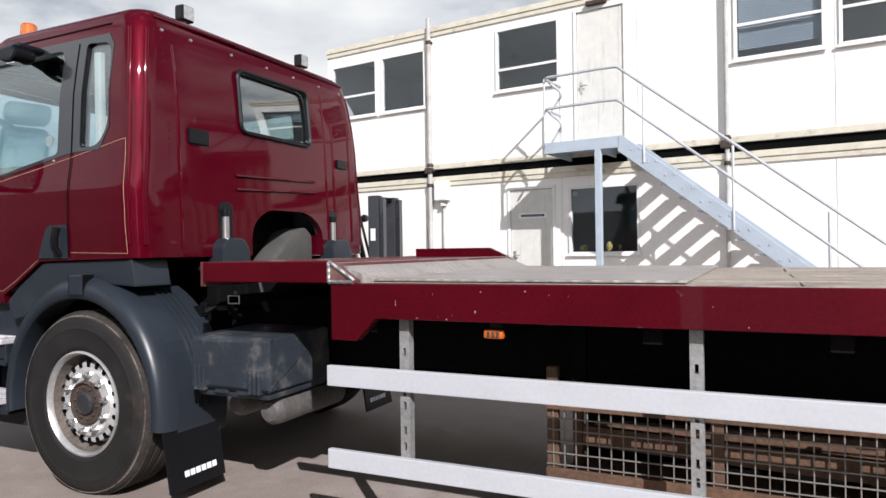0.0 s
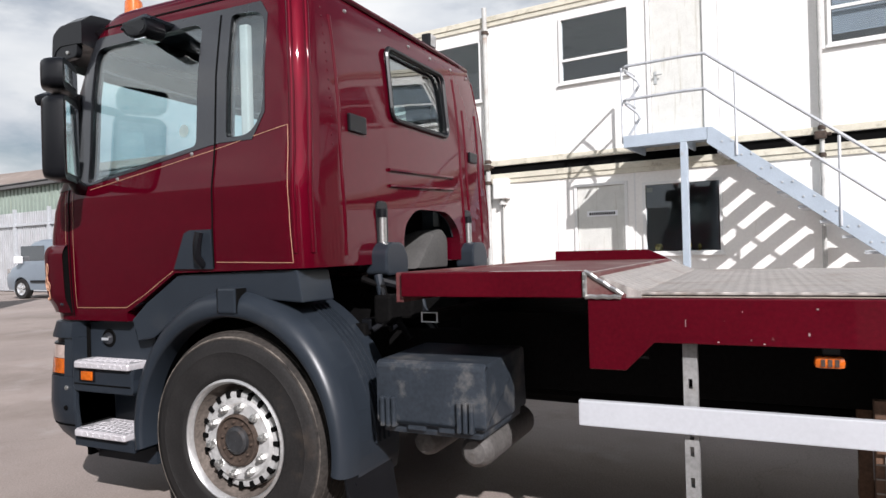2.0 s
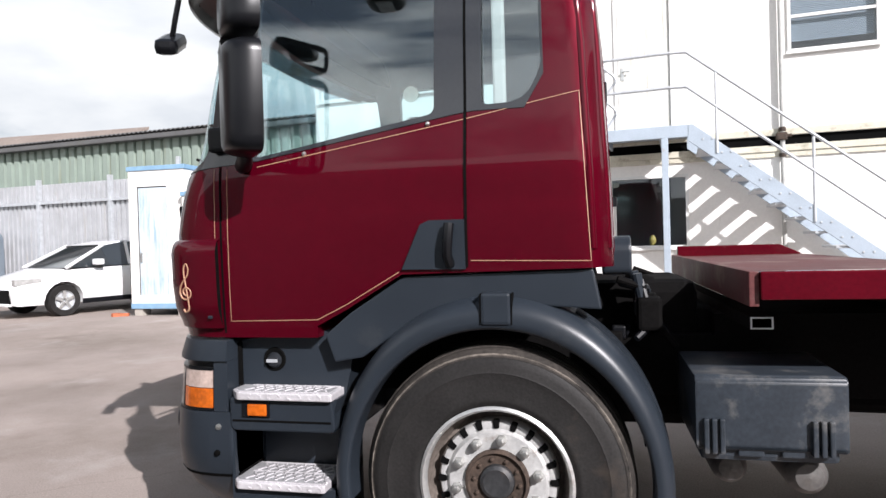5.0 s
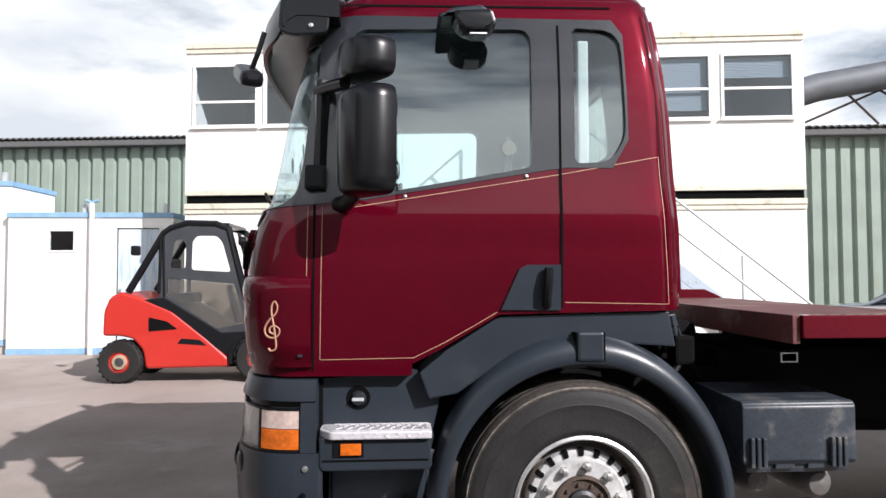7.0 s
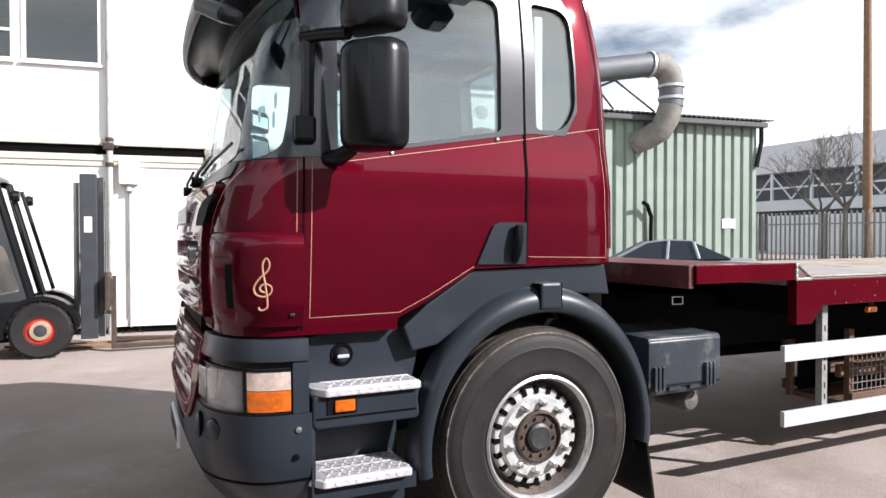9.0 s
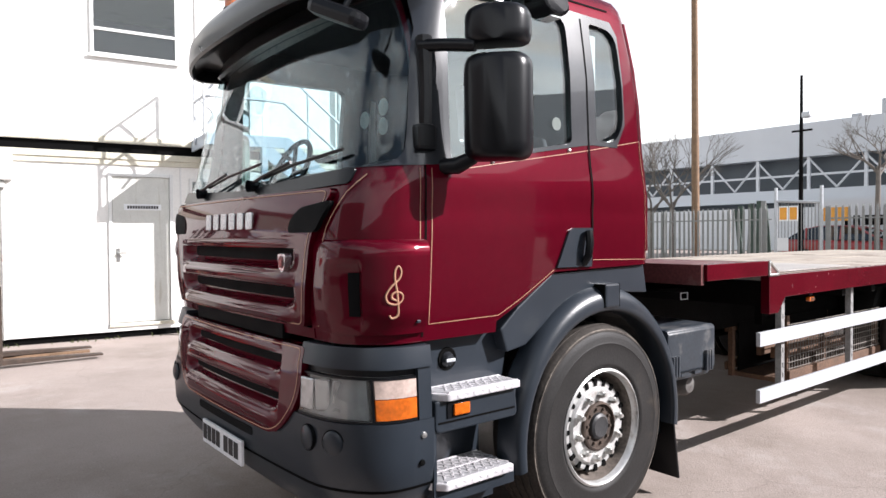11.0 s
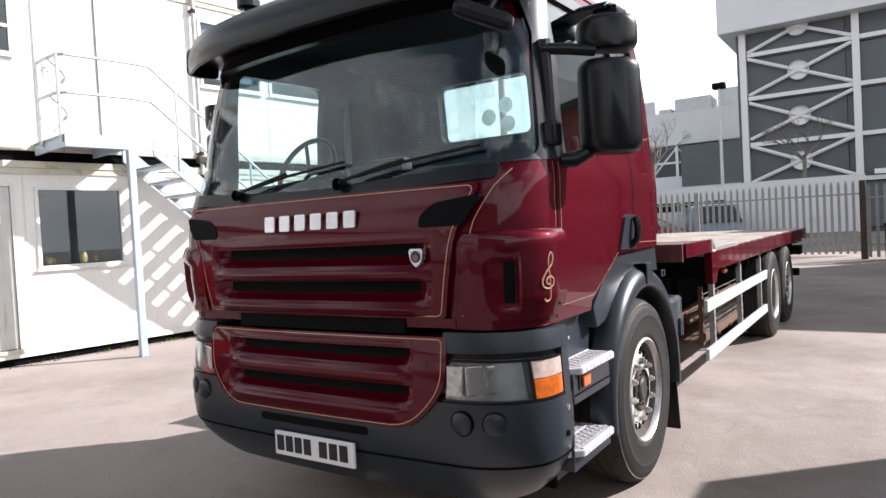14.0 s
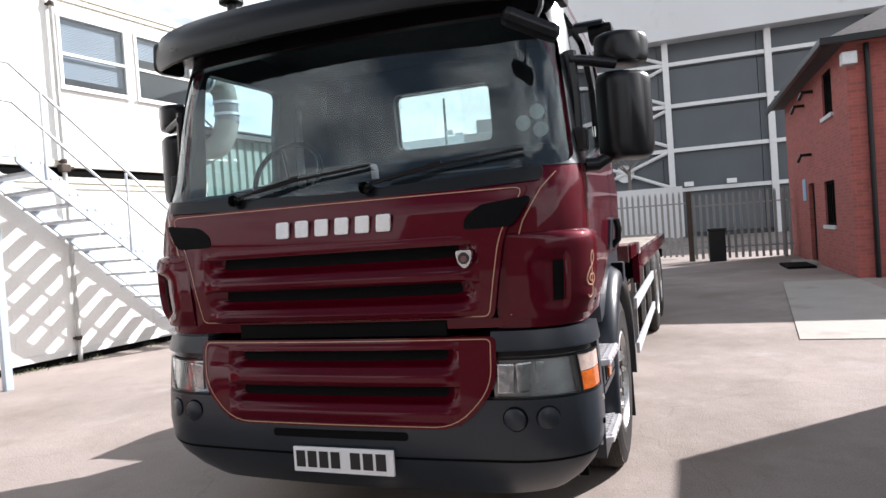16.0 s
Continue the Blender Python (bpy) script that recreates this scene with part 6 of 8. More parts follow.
for y in (-0.78, -0.55, 0.3):
    part("valve_block", box(0.6, 0.7, y, y + 0.12, 1.06, 1.2, 0.015), "chassis", lorry)
    part("pipe_coupling", tube([(0.62, y + 0.05, 1.2), (0.6, y + 0.05, 1.3)], 0.022, 10), "plastic", lorry)
part("gearbox_cover", box(0.6, 0.98, -0.36, 0.36, 0.8, 1.12, 0.05), "chassis", lorry)

# ---- flat bed ----
BED0, BED1, BW = 1.78, 8.75, 1.2
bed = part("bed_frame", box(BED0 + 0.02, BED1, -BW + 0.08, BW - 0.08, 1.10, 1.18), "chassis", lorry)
for s in (-1, 1):
    side = part("side_rail", prism([(BED0 - 0.012, 0.965), (BED0 + 0.12, 0.965), (BED0 + 0.22, 1.068), (BED1, 1.068), (BED1, 1.225), (BED0 - 0.012, 1.225)], "y", *sorted((s * (BW - 0.06), s * BW)), 0.005), "maroon_worn", lorry, "scuffed maroon bed side rail")
    gs = part("corner_gusset", prism([(BED0 - 0.03, 1.226), (BED0 - 0.03, 1.322), (BED0 - 0.011, 1.322), (BED0 + 0.12, 1.236), (BED0 + 0.12, 1.226)], "y", *sorted((s * (BW - 0.045), s * (BW + 0.003)))), "dustymaroon", side, "scraped gusset at the step of the bed")
    for p, q in (((BED0 - 0.02, 1.23), (BED0 - 0.02, 1.32)), ((BED0 - 0.02, 1.322), (BED0 + 0.115, 1.236)), ((BED0 - 0.02, 1.228), (BED0 + 0.11, 1.228))):
        pts = [(p[0] + (q[0] - p[0]) * k / 6, s * (BW + 0.002 + 0.002 * (k % 2)), p[1] + (q[1] - p[1]) * k / 6 + 0.003 * (k % 2)) for k in range(7)]
        part("corner_weld", tube(pts, 0.009, 6), "steel", gs, "bright bare weld")
    fr = part("front_side_rail", prism([(0.99, 1.225), (BED0 - 0.012, 1.225), (BED0 - 0.012, 1.325), (BED0 - 0.14, 1.325 if s < 0 else 1.385), (0.99, 1.325 if s < 0 else 1.385)], "y", *sorted((s * (BW - 0.05), s * BW)), 0.005), "maroon_worn", lorry)
    scuffs = bmesh.new()
    rs_ = random.Random(8)
    for k in range(34):
        x, z, h = rs_.uniform(BED0 + 0.1, BED1 - 0.2), rs_.choice((1.085, 1.1, 1.13, 1.16, 1.19)) + rs_.uniform(-0.012, 0.012), rs_.choice((0.004, 0.006, 0.01, 0.025))
        add_box(scuffs, x, x + rs_.choice((0.002, 0.003, 0.006)), *sorted((s * BW, s * (BW + 0.0007))), z, z + h)
    tagged(part("scuffs", scuffs, "scuff", side, "pale scuffs down to the primer"), kind="stuff")
part("deck_ramp", prism([(BED0 - 0.02, 1.19), (BED0 - 0.02, 1.317), (BED0 + 0.17, 1.2445), (BED0 + 0.17, 1.19)], "y", -BW + 0.064, BW - 0.064), "deckplate", bed, "worn steel ramp between the two deck levels")
part("front_edge", box(0.955, 0.989, -BW + 0.02, BW, 1.2, 1.325, 0.004), "dustymaroon", lorry, "dusty scuffed front edge of the bed")
part("front_deck", box(0.99, BED0 + 0.02, -BW + 0.051, BW - 0.051, 1.295, 1.315), "dustymaroon", lorry, "dusty scuffed maroon front deck")
part("front_cross_tube", panel(0.99, 1.07, 1.1, 1.145, [(0.996, 1.064, 1.105, 1.14)], -1.02, 1.02), "chassis", lorry)
part("tube_end_rim", panel(0.99, 1.07, 1.1, 1.145, [(0.996, 1.064, 1.105, 1.14)], -1.024, -1.0205), "galv", lorry)
part("tail_rail", box(BED1, BED1 + 0.05, -BW, BW, 1.05, 1.225, 0.006), "maroon_worn", lorry)
plate_me = mesh_of(box(0, 1, -0.5, 0.5, 0, 0.012), "deck_plate")
boards = 8
bw = (2 * BW - 0.13) / boards
rnd = random.Random(4)
for j in range(boards):
    x = BED0 + 0.1
    while x < BED1 - 0.05:
        ln = min(rnd.choice((1.8, 2.4, 3.0)), BED1 - 0.05 - x)
        b = part("deck_board", box(x + 0.004, x + ln - 0.004, -BW + 0.065 + j * bw + 0.004, -BW + 0.065 + (j + 1) * bw - 0.004, 1.18, 1.228 + rnd.uniform(-0.003, 0.003), 0.004), "deck", bed)
        x += ln
part("deck_sheet", box(BED0 + 0.0, 3.3, -BW + 0.075, BW - 0.075, 1.232, 1.242, 0.002), "deckplate", bed, "worn grey steel sheet over the deck boards")

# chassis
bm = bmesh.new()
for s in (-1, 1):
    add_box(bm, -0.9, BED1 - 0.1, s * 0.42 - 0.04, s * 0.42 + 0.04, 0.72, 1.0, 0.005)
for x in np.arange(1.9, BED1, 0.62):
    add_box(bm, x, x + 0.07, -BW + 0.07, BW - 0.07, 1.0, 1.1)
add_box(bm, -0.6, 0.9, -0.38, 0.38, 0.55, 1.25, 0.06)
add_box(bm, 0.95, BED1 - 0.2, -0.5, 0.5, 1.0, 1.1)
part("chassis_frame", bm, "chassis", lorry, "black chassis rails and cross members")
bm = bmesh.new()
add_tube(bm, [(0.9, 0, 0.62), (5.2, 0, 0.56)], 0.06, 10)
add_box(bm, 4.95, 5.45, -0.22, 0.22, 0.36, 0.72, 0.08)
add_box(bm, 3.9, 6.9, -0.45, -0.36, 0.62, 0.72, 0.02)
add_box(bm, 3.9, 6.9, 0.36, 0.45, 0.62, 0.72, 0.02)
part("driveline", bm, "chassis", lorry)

# battery box and air tank
bb = part("battery_box", box(0.80, 1.28, -1.05, -0.55, 0.61, 0.76, 0.02), "dustyplastic", lorry, "dusty dark grey battery box")
part("box_lid", prism(round_poly([(-1.072, 0.66), (-1.072, 0.915), (-1.055, 0.932), (-0.56, 0.945), (-0.54, 0.66)], [0.01, 0.014, 0.014, 0.03, 0.02], 4), "x", 0.78, 1.305, 0.012), "dustyplastic", bb, smooth=True)
for x in (0.845, 1.215):
    for k in range(3):
        part("latch_rib", box(x + (k - 1) * 0.028 - 0.009, x + (k - 1) * 0.028 + 0.009, -1.092, -1.05, 0.645, 0.775, 0.005), "dustyplastic", bb)
for x in (0.93, 1.08):
    part("lid_lip", box(x, x + 0.09, -1.066, -1.05, 0.632, 0.662, 0.006), "dustyplastic", bb)
part("air_tank", lathe([(0.001, -0.27), (0.05, -0.26), (0.073, -0.23), (0.078, -0.19), (0.078, 0.35), (0.001, 0.4)], 28, Matrix.Translation((1.2, -0.7, 0.53))), "tank", lorry, "dusty grey cylindrical air tank", smooth=True)
part("air_tank", lathe([(0.001, -0.24), (0.045, -0.23), (0.065, -0.2), (0.07, -0.17), (0.07, 0.35), (0.001, 0.38)], 28, Matrix.Translation((0.93, -0.68, 0.535))), "tank", lorry, "dusty grey cylindrical air tank", smooth=True)
part("tank_box_far", box(0.9, 2.4, 0.55, 1.1, 0.45, 0.98, 0.05), "chassis", lorry)

# side guards
for s in (-1, 1):
    for z0, z1 in ((0.745, 0.84), (0.362, 0.452)):
        part("guard_rail", box(1.715, 4.82, *sorted((s * 1.135, s * 1.165)), z0, z1, 0.005), "alu", lorry, "white-painted aluminium side guard rail")
    for x in (2.08, 3.3, 4.5):
        post = part("guard_post", panel(-0.024, 0.024, 0.38, 1.07, [(-0.007, 0.007, z, z + 0.035) for z in (0.48, 0.55, 0.66, 0.72, 0.9)], *sorted((s * 1.09, s * 1.133))), "postgalv", lorry)
        post.location = (x + 0.03, 0, 0)
    part("marker_lamp", box(2.495, 2.585, *sorted((s * 1.12, s * 1.155)), 0.995, 1.035, 0.015), "amber", lorry, "amber oval marker lamp")
    for x in (2.52, 2.54, 2.56):
        part("lamp_mark", box(x - 0.006, x + 0.006, *sorted((s * 1.1551, s * 1.157)), 1.003, 1.027, 0.0005), "rust", lorry)
    part("marker_bracket", box(2.52, 2.57, *sorted((s * 1.11, s * 1.14)), 1.041, 1.075), "black", lorry)
    for x in (5.75, 7.15):
        part("rear_flap", box(x, x + 0.02, *sorted((s * 0.72, s * 1.15)), 0.25, 0.85), "black", lorry)
bm = bmesh.new()
add_box(bm, 8.55, 8.65, -1.1, 1.1, 0.45, 0.57, 0.01)
add_box(bm, 8.5, 8.7, -1.15, -0.75, 0.8, 0.95, 0.02)
add_box(bm, 8.5, 8.7, 0.75, 1.15, 0.8, 0.95, 0.02)
for y in (-0.45, 0.45):
    add_box(bm, 8.55, 8.62, y - 0.05, y + 0.05, 0.5, 1.05)
part("rear_underrun_bar", bm, "chassis", lorry)


# ---- sheds, fences and yard edge ----
M["terracotta"] = mat("terracotta_brick", (0.45, 0.13, 0.06), 0.8, vary=0.2, bump=0.3)
M["greensheet"] = mat("green_steel_sheet", (0.225, 0.275, 0.235), 0.55, vary=0.12, scale=1.5, dirt=(0.2, 0.21, 0.15), dirt_amount=0.42, dirt_scale=1.3, streak=True)
M["roofsheet"] = mat("fibre_cement_roof", (0.1, 0.1, 0.1), 0.85, vary=0.18, scale=1.2, bump=0.3, dirt=(0.1, 0.1, 0.085), dirt_amount=0.4)
M["brownroof"] = mat("brown_sheet_roof", (0.22, 0.18, 0.155), 0.85, vary=0.2, scale=0.4, dirt=(0.4, 0.36, 0.32), dirt_amount=0.3, dirt_scale=0.5)
M["galvsheet"] = mat("galvanised_sheet", (0.45, 0.46, 0.475), 0.45, metal=0.35, vary=0.14, scale=2, dirt=(0.4, 0.37, 0.33), dirt_amount=0.35, dirt_scale=1.5, streak=True)
M["palisade"] = mat("palisade_steel", (0.25, 0.255, 0.25), 0.6, metal=0.3, vary=0.15, dirt=(0.2, 0.15, 0.11), dirt_amount=0.3, dirt_scale=3)
M["duct"] = mat("weathered_duct", (0.11, 0.12, 0.13), 0.6, metal=0.2, vary=0.2, scale=3, dirt=(0.3, 0.16, 0.09), dirt_amount=0.35, dirt_scale=2)
M["rustduct"] = mat("rusted_duct", (0.2, 0.19, 0.165), 0.75, vary=0.3, scale=4, dirt=(0.13, 0.08, 0.055), dirt_amount=0.4, dirt_scale=3)


def corrugated(u0, u1, z0, z1, pitch, depth, v=0.0):
    """An upright ribbed sheet with some thickness."""
    bm = bmesh.new()
    pts = []
    u = u0
    while u < u1:
        pts += [(u, 0), (u + pitch * 0.62, 0), (u + pitch * 0.7, depth), (u + pitch * 0.92, depth)]
        u += pitch
    pts.append((u1, 0))
    pts = [p for p in pts if p[0] <= u1]
    lo = [bm.verts.new((a, v + b, z0)) for a, b in pts]
    hi = [bm.verts.new((a, v + b, z1)) for a, b in pts]
    for i in range(len(pts) - 1):
        bm.faces.new((lo[i], lo[i + 1], hi[i + 1], hi[i]))
    r = bmesh.ops.extrude_face_region(bm, geom=list(bm.faces))
    bmesh.ops.translate(bm, vec=(0, 0.03, 0), verts=[g for g in r["geom"] if isinstance(g, bmesh.types.BMVert)])
    return bm


SH, EAVE, SE = 6.0, 5.12, 15.95
shed = thing("workshop_shed", "long pale green ribbed-steel workshop shed with grey roof", "shed", m=FACE)
part("wall", corrugated(5.0, SE, 0, EAVE, 0.36, 0.09, SH), "greensheet", shed)
part("wall", corrugated(-38, 5.0, 0, EAVE, 0.36, 0.09, SH), "greensheet", shed)
part("end_wall", box(SE - 0.05, SE, SH + 0.1, SH + 14, 0, EAVE), "greensheet", shed)
rp = []
bm = bmesh.new()
u = -38.3
while u < SE + 0.3:
    rp.append((u, 0.0))
    rp.append((u + 0.09, 0.045))
    u += 0.18
lo = [bm.verts.new((a, SH - 0.35, EAVE + 0.02 + b)) for a, b in rp]
hi = [bm.verts.new((a, SH + 7.0, EAVE + 1.0 + b)) for a, b in rp]
for i in range(len(rp) - 1):
    bm.faces.new((lo[i], lo[i + 1], hi[i + 1], hi[i]))
r = bmesh.ops.extrude_face_region(bm, geom=list(bm.faces))
bmesh.ops.translate(bm, vec=(0, 0, 0.02), verts=[g for g in r["geom"] if isinstance(g, bmesh.types.BMVert)])
part("roof", bm, "roofsheet", shed, "grey corrugated fibre-cement roof")
part("gutter", box(-38, SE + 0.2, SH - 0.3, SH - 0.02, EAVE - 0.16, EAVE - 0.0, 0.03), "roofsheet", shed)
part("corner_pipe", tube([(SE + 0.1, SH - 0.1, EAVE - 0.05), (SE + 0.12, SH - 0.08, EAVE - 0.6), (SE - 0.05, SH - 0.06, EAVE - 1.4)], 0.07), "black", shed)
part("wall_notice", box(SE - 1.35, SE - 0.85, SH - 0.03, SH - 0.01, 1.75, 2.05), "plate", shed)
part("bent_pipe", tube([(11.9, SH - 0.1, 1.2), (11.9, SH - 0.12, 2.1), (11.7, SH - 0.2, 2.45), (11.5, SH - 0.3, 2.5)], 0.06), "chassis", shed)

duct = thing("extraction_duct", "large weathered grey duct with rusted elbow on the shed", "duct", m=FACE)
part("duct_pipe", tube([(6.5, SH - 0.7, 5.35), (8.80, SH - 0.7, 6.05), (11.50, SH - 0.7, 6.5)], 0.34, 20), "duct", duct, smooth=True)
part("elbow", tube([(11.50, SH - 0.7, 6.5), (11.85, SH - 0.7, 6.48), (12.10, SH - 0.7, 6.25), (12.16, SH - 0.7, 5.95)], 0.36, 20), "rustduct", duct, smooth=True)
part("duct_pipe", tube([(12.16, SH - 0.7, 5.98), (12.16, SH - 0.7, 5.3)], 0.35, 20), "duct", duct, smooth=True)
part("elbow", tube([(12.16, SH - 0.7, 5.34), (12.05, SH - 0.65, 4.95), (11.9, SH - 0.55, 4.62), (11.6, SH - 0.3, 4.42), (11.5, SH + 0.02, 4.36)], 0.35, 20), "rustduct", duct, smooth=True)
for u, z in ((12.16, 5.9), (12.16, 5.55), (11.4, 6.49)):
    m = Matrix.Translation((u, SH - 0.7, z)) @ (Matrix.Rotation(radians(90), 4, "X") if u > 12 else Matrix.Rotation(radians(90), 4, "Z"))
    part("duct_band", lathe([(0.35, -0.04), (0.385, -0.04), (0.385, 0.04), (0.35, 0.04)], 24, m), "galv", duct)
for a, b in (((8.5, 5.2), (10.6, 6.1)), ((10.4, 5.2), (9.4, 6.0)), ((11.8, 5.2), (10.2, 6.0))):
    part("stay", tube([(a[0], SH - 0.4, a[1]), (b[0], SH - 0.7, b[1])], 0.03, 6), "rust", duct)

fence = thing("sheet_fence", "tall galvanised ribbed-sheet fence with steel posts", "fence", m=FACE)
part("sheet", corrugated(-34, -11.0, 0.05, 3.7, 0.2, 0.06, 5.3), "galvsheet", fence)
for u in np.arange(-33, -11, 3.0):
    part("post", box(u, u + 0.12, 5.16, 5.29, 0, 3.85), "galv", fence)
part("fence_rail", box(-34, -11.0, 5.2, 5.28, 3.05, 3.13), "galv", fence)

farshed = thing("distant_shed", "distant low shed with a broad brown sheet roof", "shed")
part("wall", box(-75, -32, 26, 26.3, 0, 4.2), "galvsheet", farshed)
part("roof", prism([(25.4, 4.2), (38, 10.0), (38, 10.2), (25.4, 4.4)], "x", -75, -30), "brownroof", farshed)


def small_cabin(label, x0, x1, y0, h, door, win, lift=0.0):
    c = thing("site_cabin", label, "cabin", "small site cabins", Matrix.Translation((0, 0, lift)))
    deep = 1.6 if lift else 2.4
    holes = [h_ for h_ in (door, win) if h_]
    part("front_wall", panel(x0, x1, 0.12, h, holes, y0, y0 + 0.06), "white", c)
    bm = bmesh.new()
    add_box(bm, x0, x0 + 0.05, y0 + 0.061, y0 + deep, 0.12, h)
    add_box(bm, x1 - 0.05, x1, y0 + 0.061, y0 + deep, 0.12, h)
    add_box(bm, x0 + 0.05, x1 - 0.05, y0 + deep - 0.05, y0 + deep, 0.12, h)
    part("side_and_back_wall", bm, "white", c)
    if lift:
        for x in (x0 + 0.05, x1 - 0.25):
            for y in (y0 + 0.02, y0 + 1.3):
                part("packing_block", box(x, x + 0.2, y, y + 0.3, -lift, 0.0), "concrete", c)
    part("roof", box(x0 - 0.03, x1 + 0.03, y0 - 0.03, y0 + deep + 0.05, h, h + 0.1, 0.01), "bluetrim", c, "blue-painted roof edge")
    part("base", box(x0 - 0.01, x1 + 0.01, y0 - 0.015, y0 + deep, 0.0, 0.119, 0.005), "bluetrim", c)
    part("corner_lug", box(x1 - 0.2, x1 - 0.12, y0 + 0.02, y0 + 0.1, h + 0.1, h + 0.28, 0.01), "galv", c)
    if door:
        d = part("door", box(door[0] + 0.02, door[1] - 0.02, y0 + 0.01, y0 + 0.05, door[2], door[3] - 0.02, 0.004), "bluedoor", c, "peeling blue and white door")
        part("handle", box(door[0] + 0.06, door[0] + 0.1, y0 - 0.03, y0 + 0.009, 1.05, 1.25, 0.005), "steel", d)
        bm = bmesh.new()
        for a in ((door[0] - 0.05, door[0], door[2], door[3] + 0.05), (door[1], door[1] + 0.05, door[2], door[3] + 0.05), (door[0], door[1], door[3], door[3] + 0.05)):
            add_box(bm, a[0], a[1], y0 - 0.02, y0 + 0.03, a[2], a[3], 0.003)
        part("door_frame", bm, "trim", c)
    if win:
        w = part("window", frame_rect(*win, 0.04, y0 - 0.02, y0 + 0.05), "trim", c)
        part("pane", box(win[0] + 0.04, win[1] - 0.04, y0 + 0.02, y0 + 0.026, win[2] + 0.04, win[3] - 0.04), "pane", w)
    return c


M["bluetrim"] = mat("faded_blue_trim", (0.2, 0.34, 0.48), 0.6, vary=0.15, dirt=(0.4, 0.4, 0.38), dirt_amount=0.35, dirt_scale=4)
small_cabin("white site cabin with a peeling blue door", -9.72, -8.32, 9.4, 3.08, (-9.5, -8.75, 0.3, 2.72), None, lift=0.16)
small_cabin("white site cabin with a small high window", -8.28, -6.72, 9.25, 2.62, None, (-7.55, -7.02, 1.95, 2.4))
small_cabin("white site cabin with peeling blue door behind the forklift", -6.68, -5.2, 9.25, 2.62, (-6.25, -5.45, 0.22, 2.42), None)
pipe = thing("blue_pipe", "blue-topped white stand pipe between two site cabins", "pipe")
part("pipe", tube([(-6.7, 9.18, 0.0), (-6.7, 9.18, 2.9)], 0.045), "trim", pipe)
part("pipe_top", tube([(-6.82, 9.18, 2.95), (-6.7, 9.18, 2.9), (-6.58, 9.18, 2.95)], 0.03), "bluetrim", pipe)


# ---- vehicles ----
M["carwhite"] = mat("white_car_paint", (0.78, 0.78, 0.78), 0.3, vary=0.03, coat=0.6)
M["carsilver"] = mat("silver_car_paint", (0.3, 0.34, 0.38), 0.35, metal=0.5, vary=0.05, coat=0.6)
M["vangrey"] = mat("grey_van_paint", (0.2, 0.24, 0.28), 0.4, metal=0.3, vary=0.05, coat=0.4)
M["carred"] = mat("red_car_paint", (0.3, 0.02, 0.02), 0.35, vary=0.05, coat=0.5)
M["darkglass"] = mat("dark_car_glass", (0.02, 0.025, 0.03), 0.06, vary=0.1, coat=1.0)


def car_wheel(parent, x, y, r, s):
    w = tagged(new("wheel"), "")
    w.parent = parent
    w.location = (x, y, r)
    if s > 0:
        w.rotation_euler = (0, 0, math.pi)
    part("tyre", lathe([(r * 0.62, -0.1), (r * 0.95, -0.11), (r, -0.08), (r, 0.08), (r * 0.95, 0.11), (r * 0.62, 0.1)], 32), "rubber", w, smooth=True)
    part("rim", lathe([(r * 0.62, -0.1), (r * 0.58, -0.06), (r * 0.2, -0.03), (0.001, -0.05)], 32), "galv", w, smooth=True)
    bm = bmesh.new()
    for i in range(5):
        add_box(bm, -0.03, 0.03, -0.1, -0.05, 0.03, r * 0.6, 0.005, Matrix.Rotation(2 * math.pi * i / 5, 4, "Y"))
    part("spokes", bm, "rim", w)


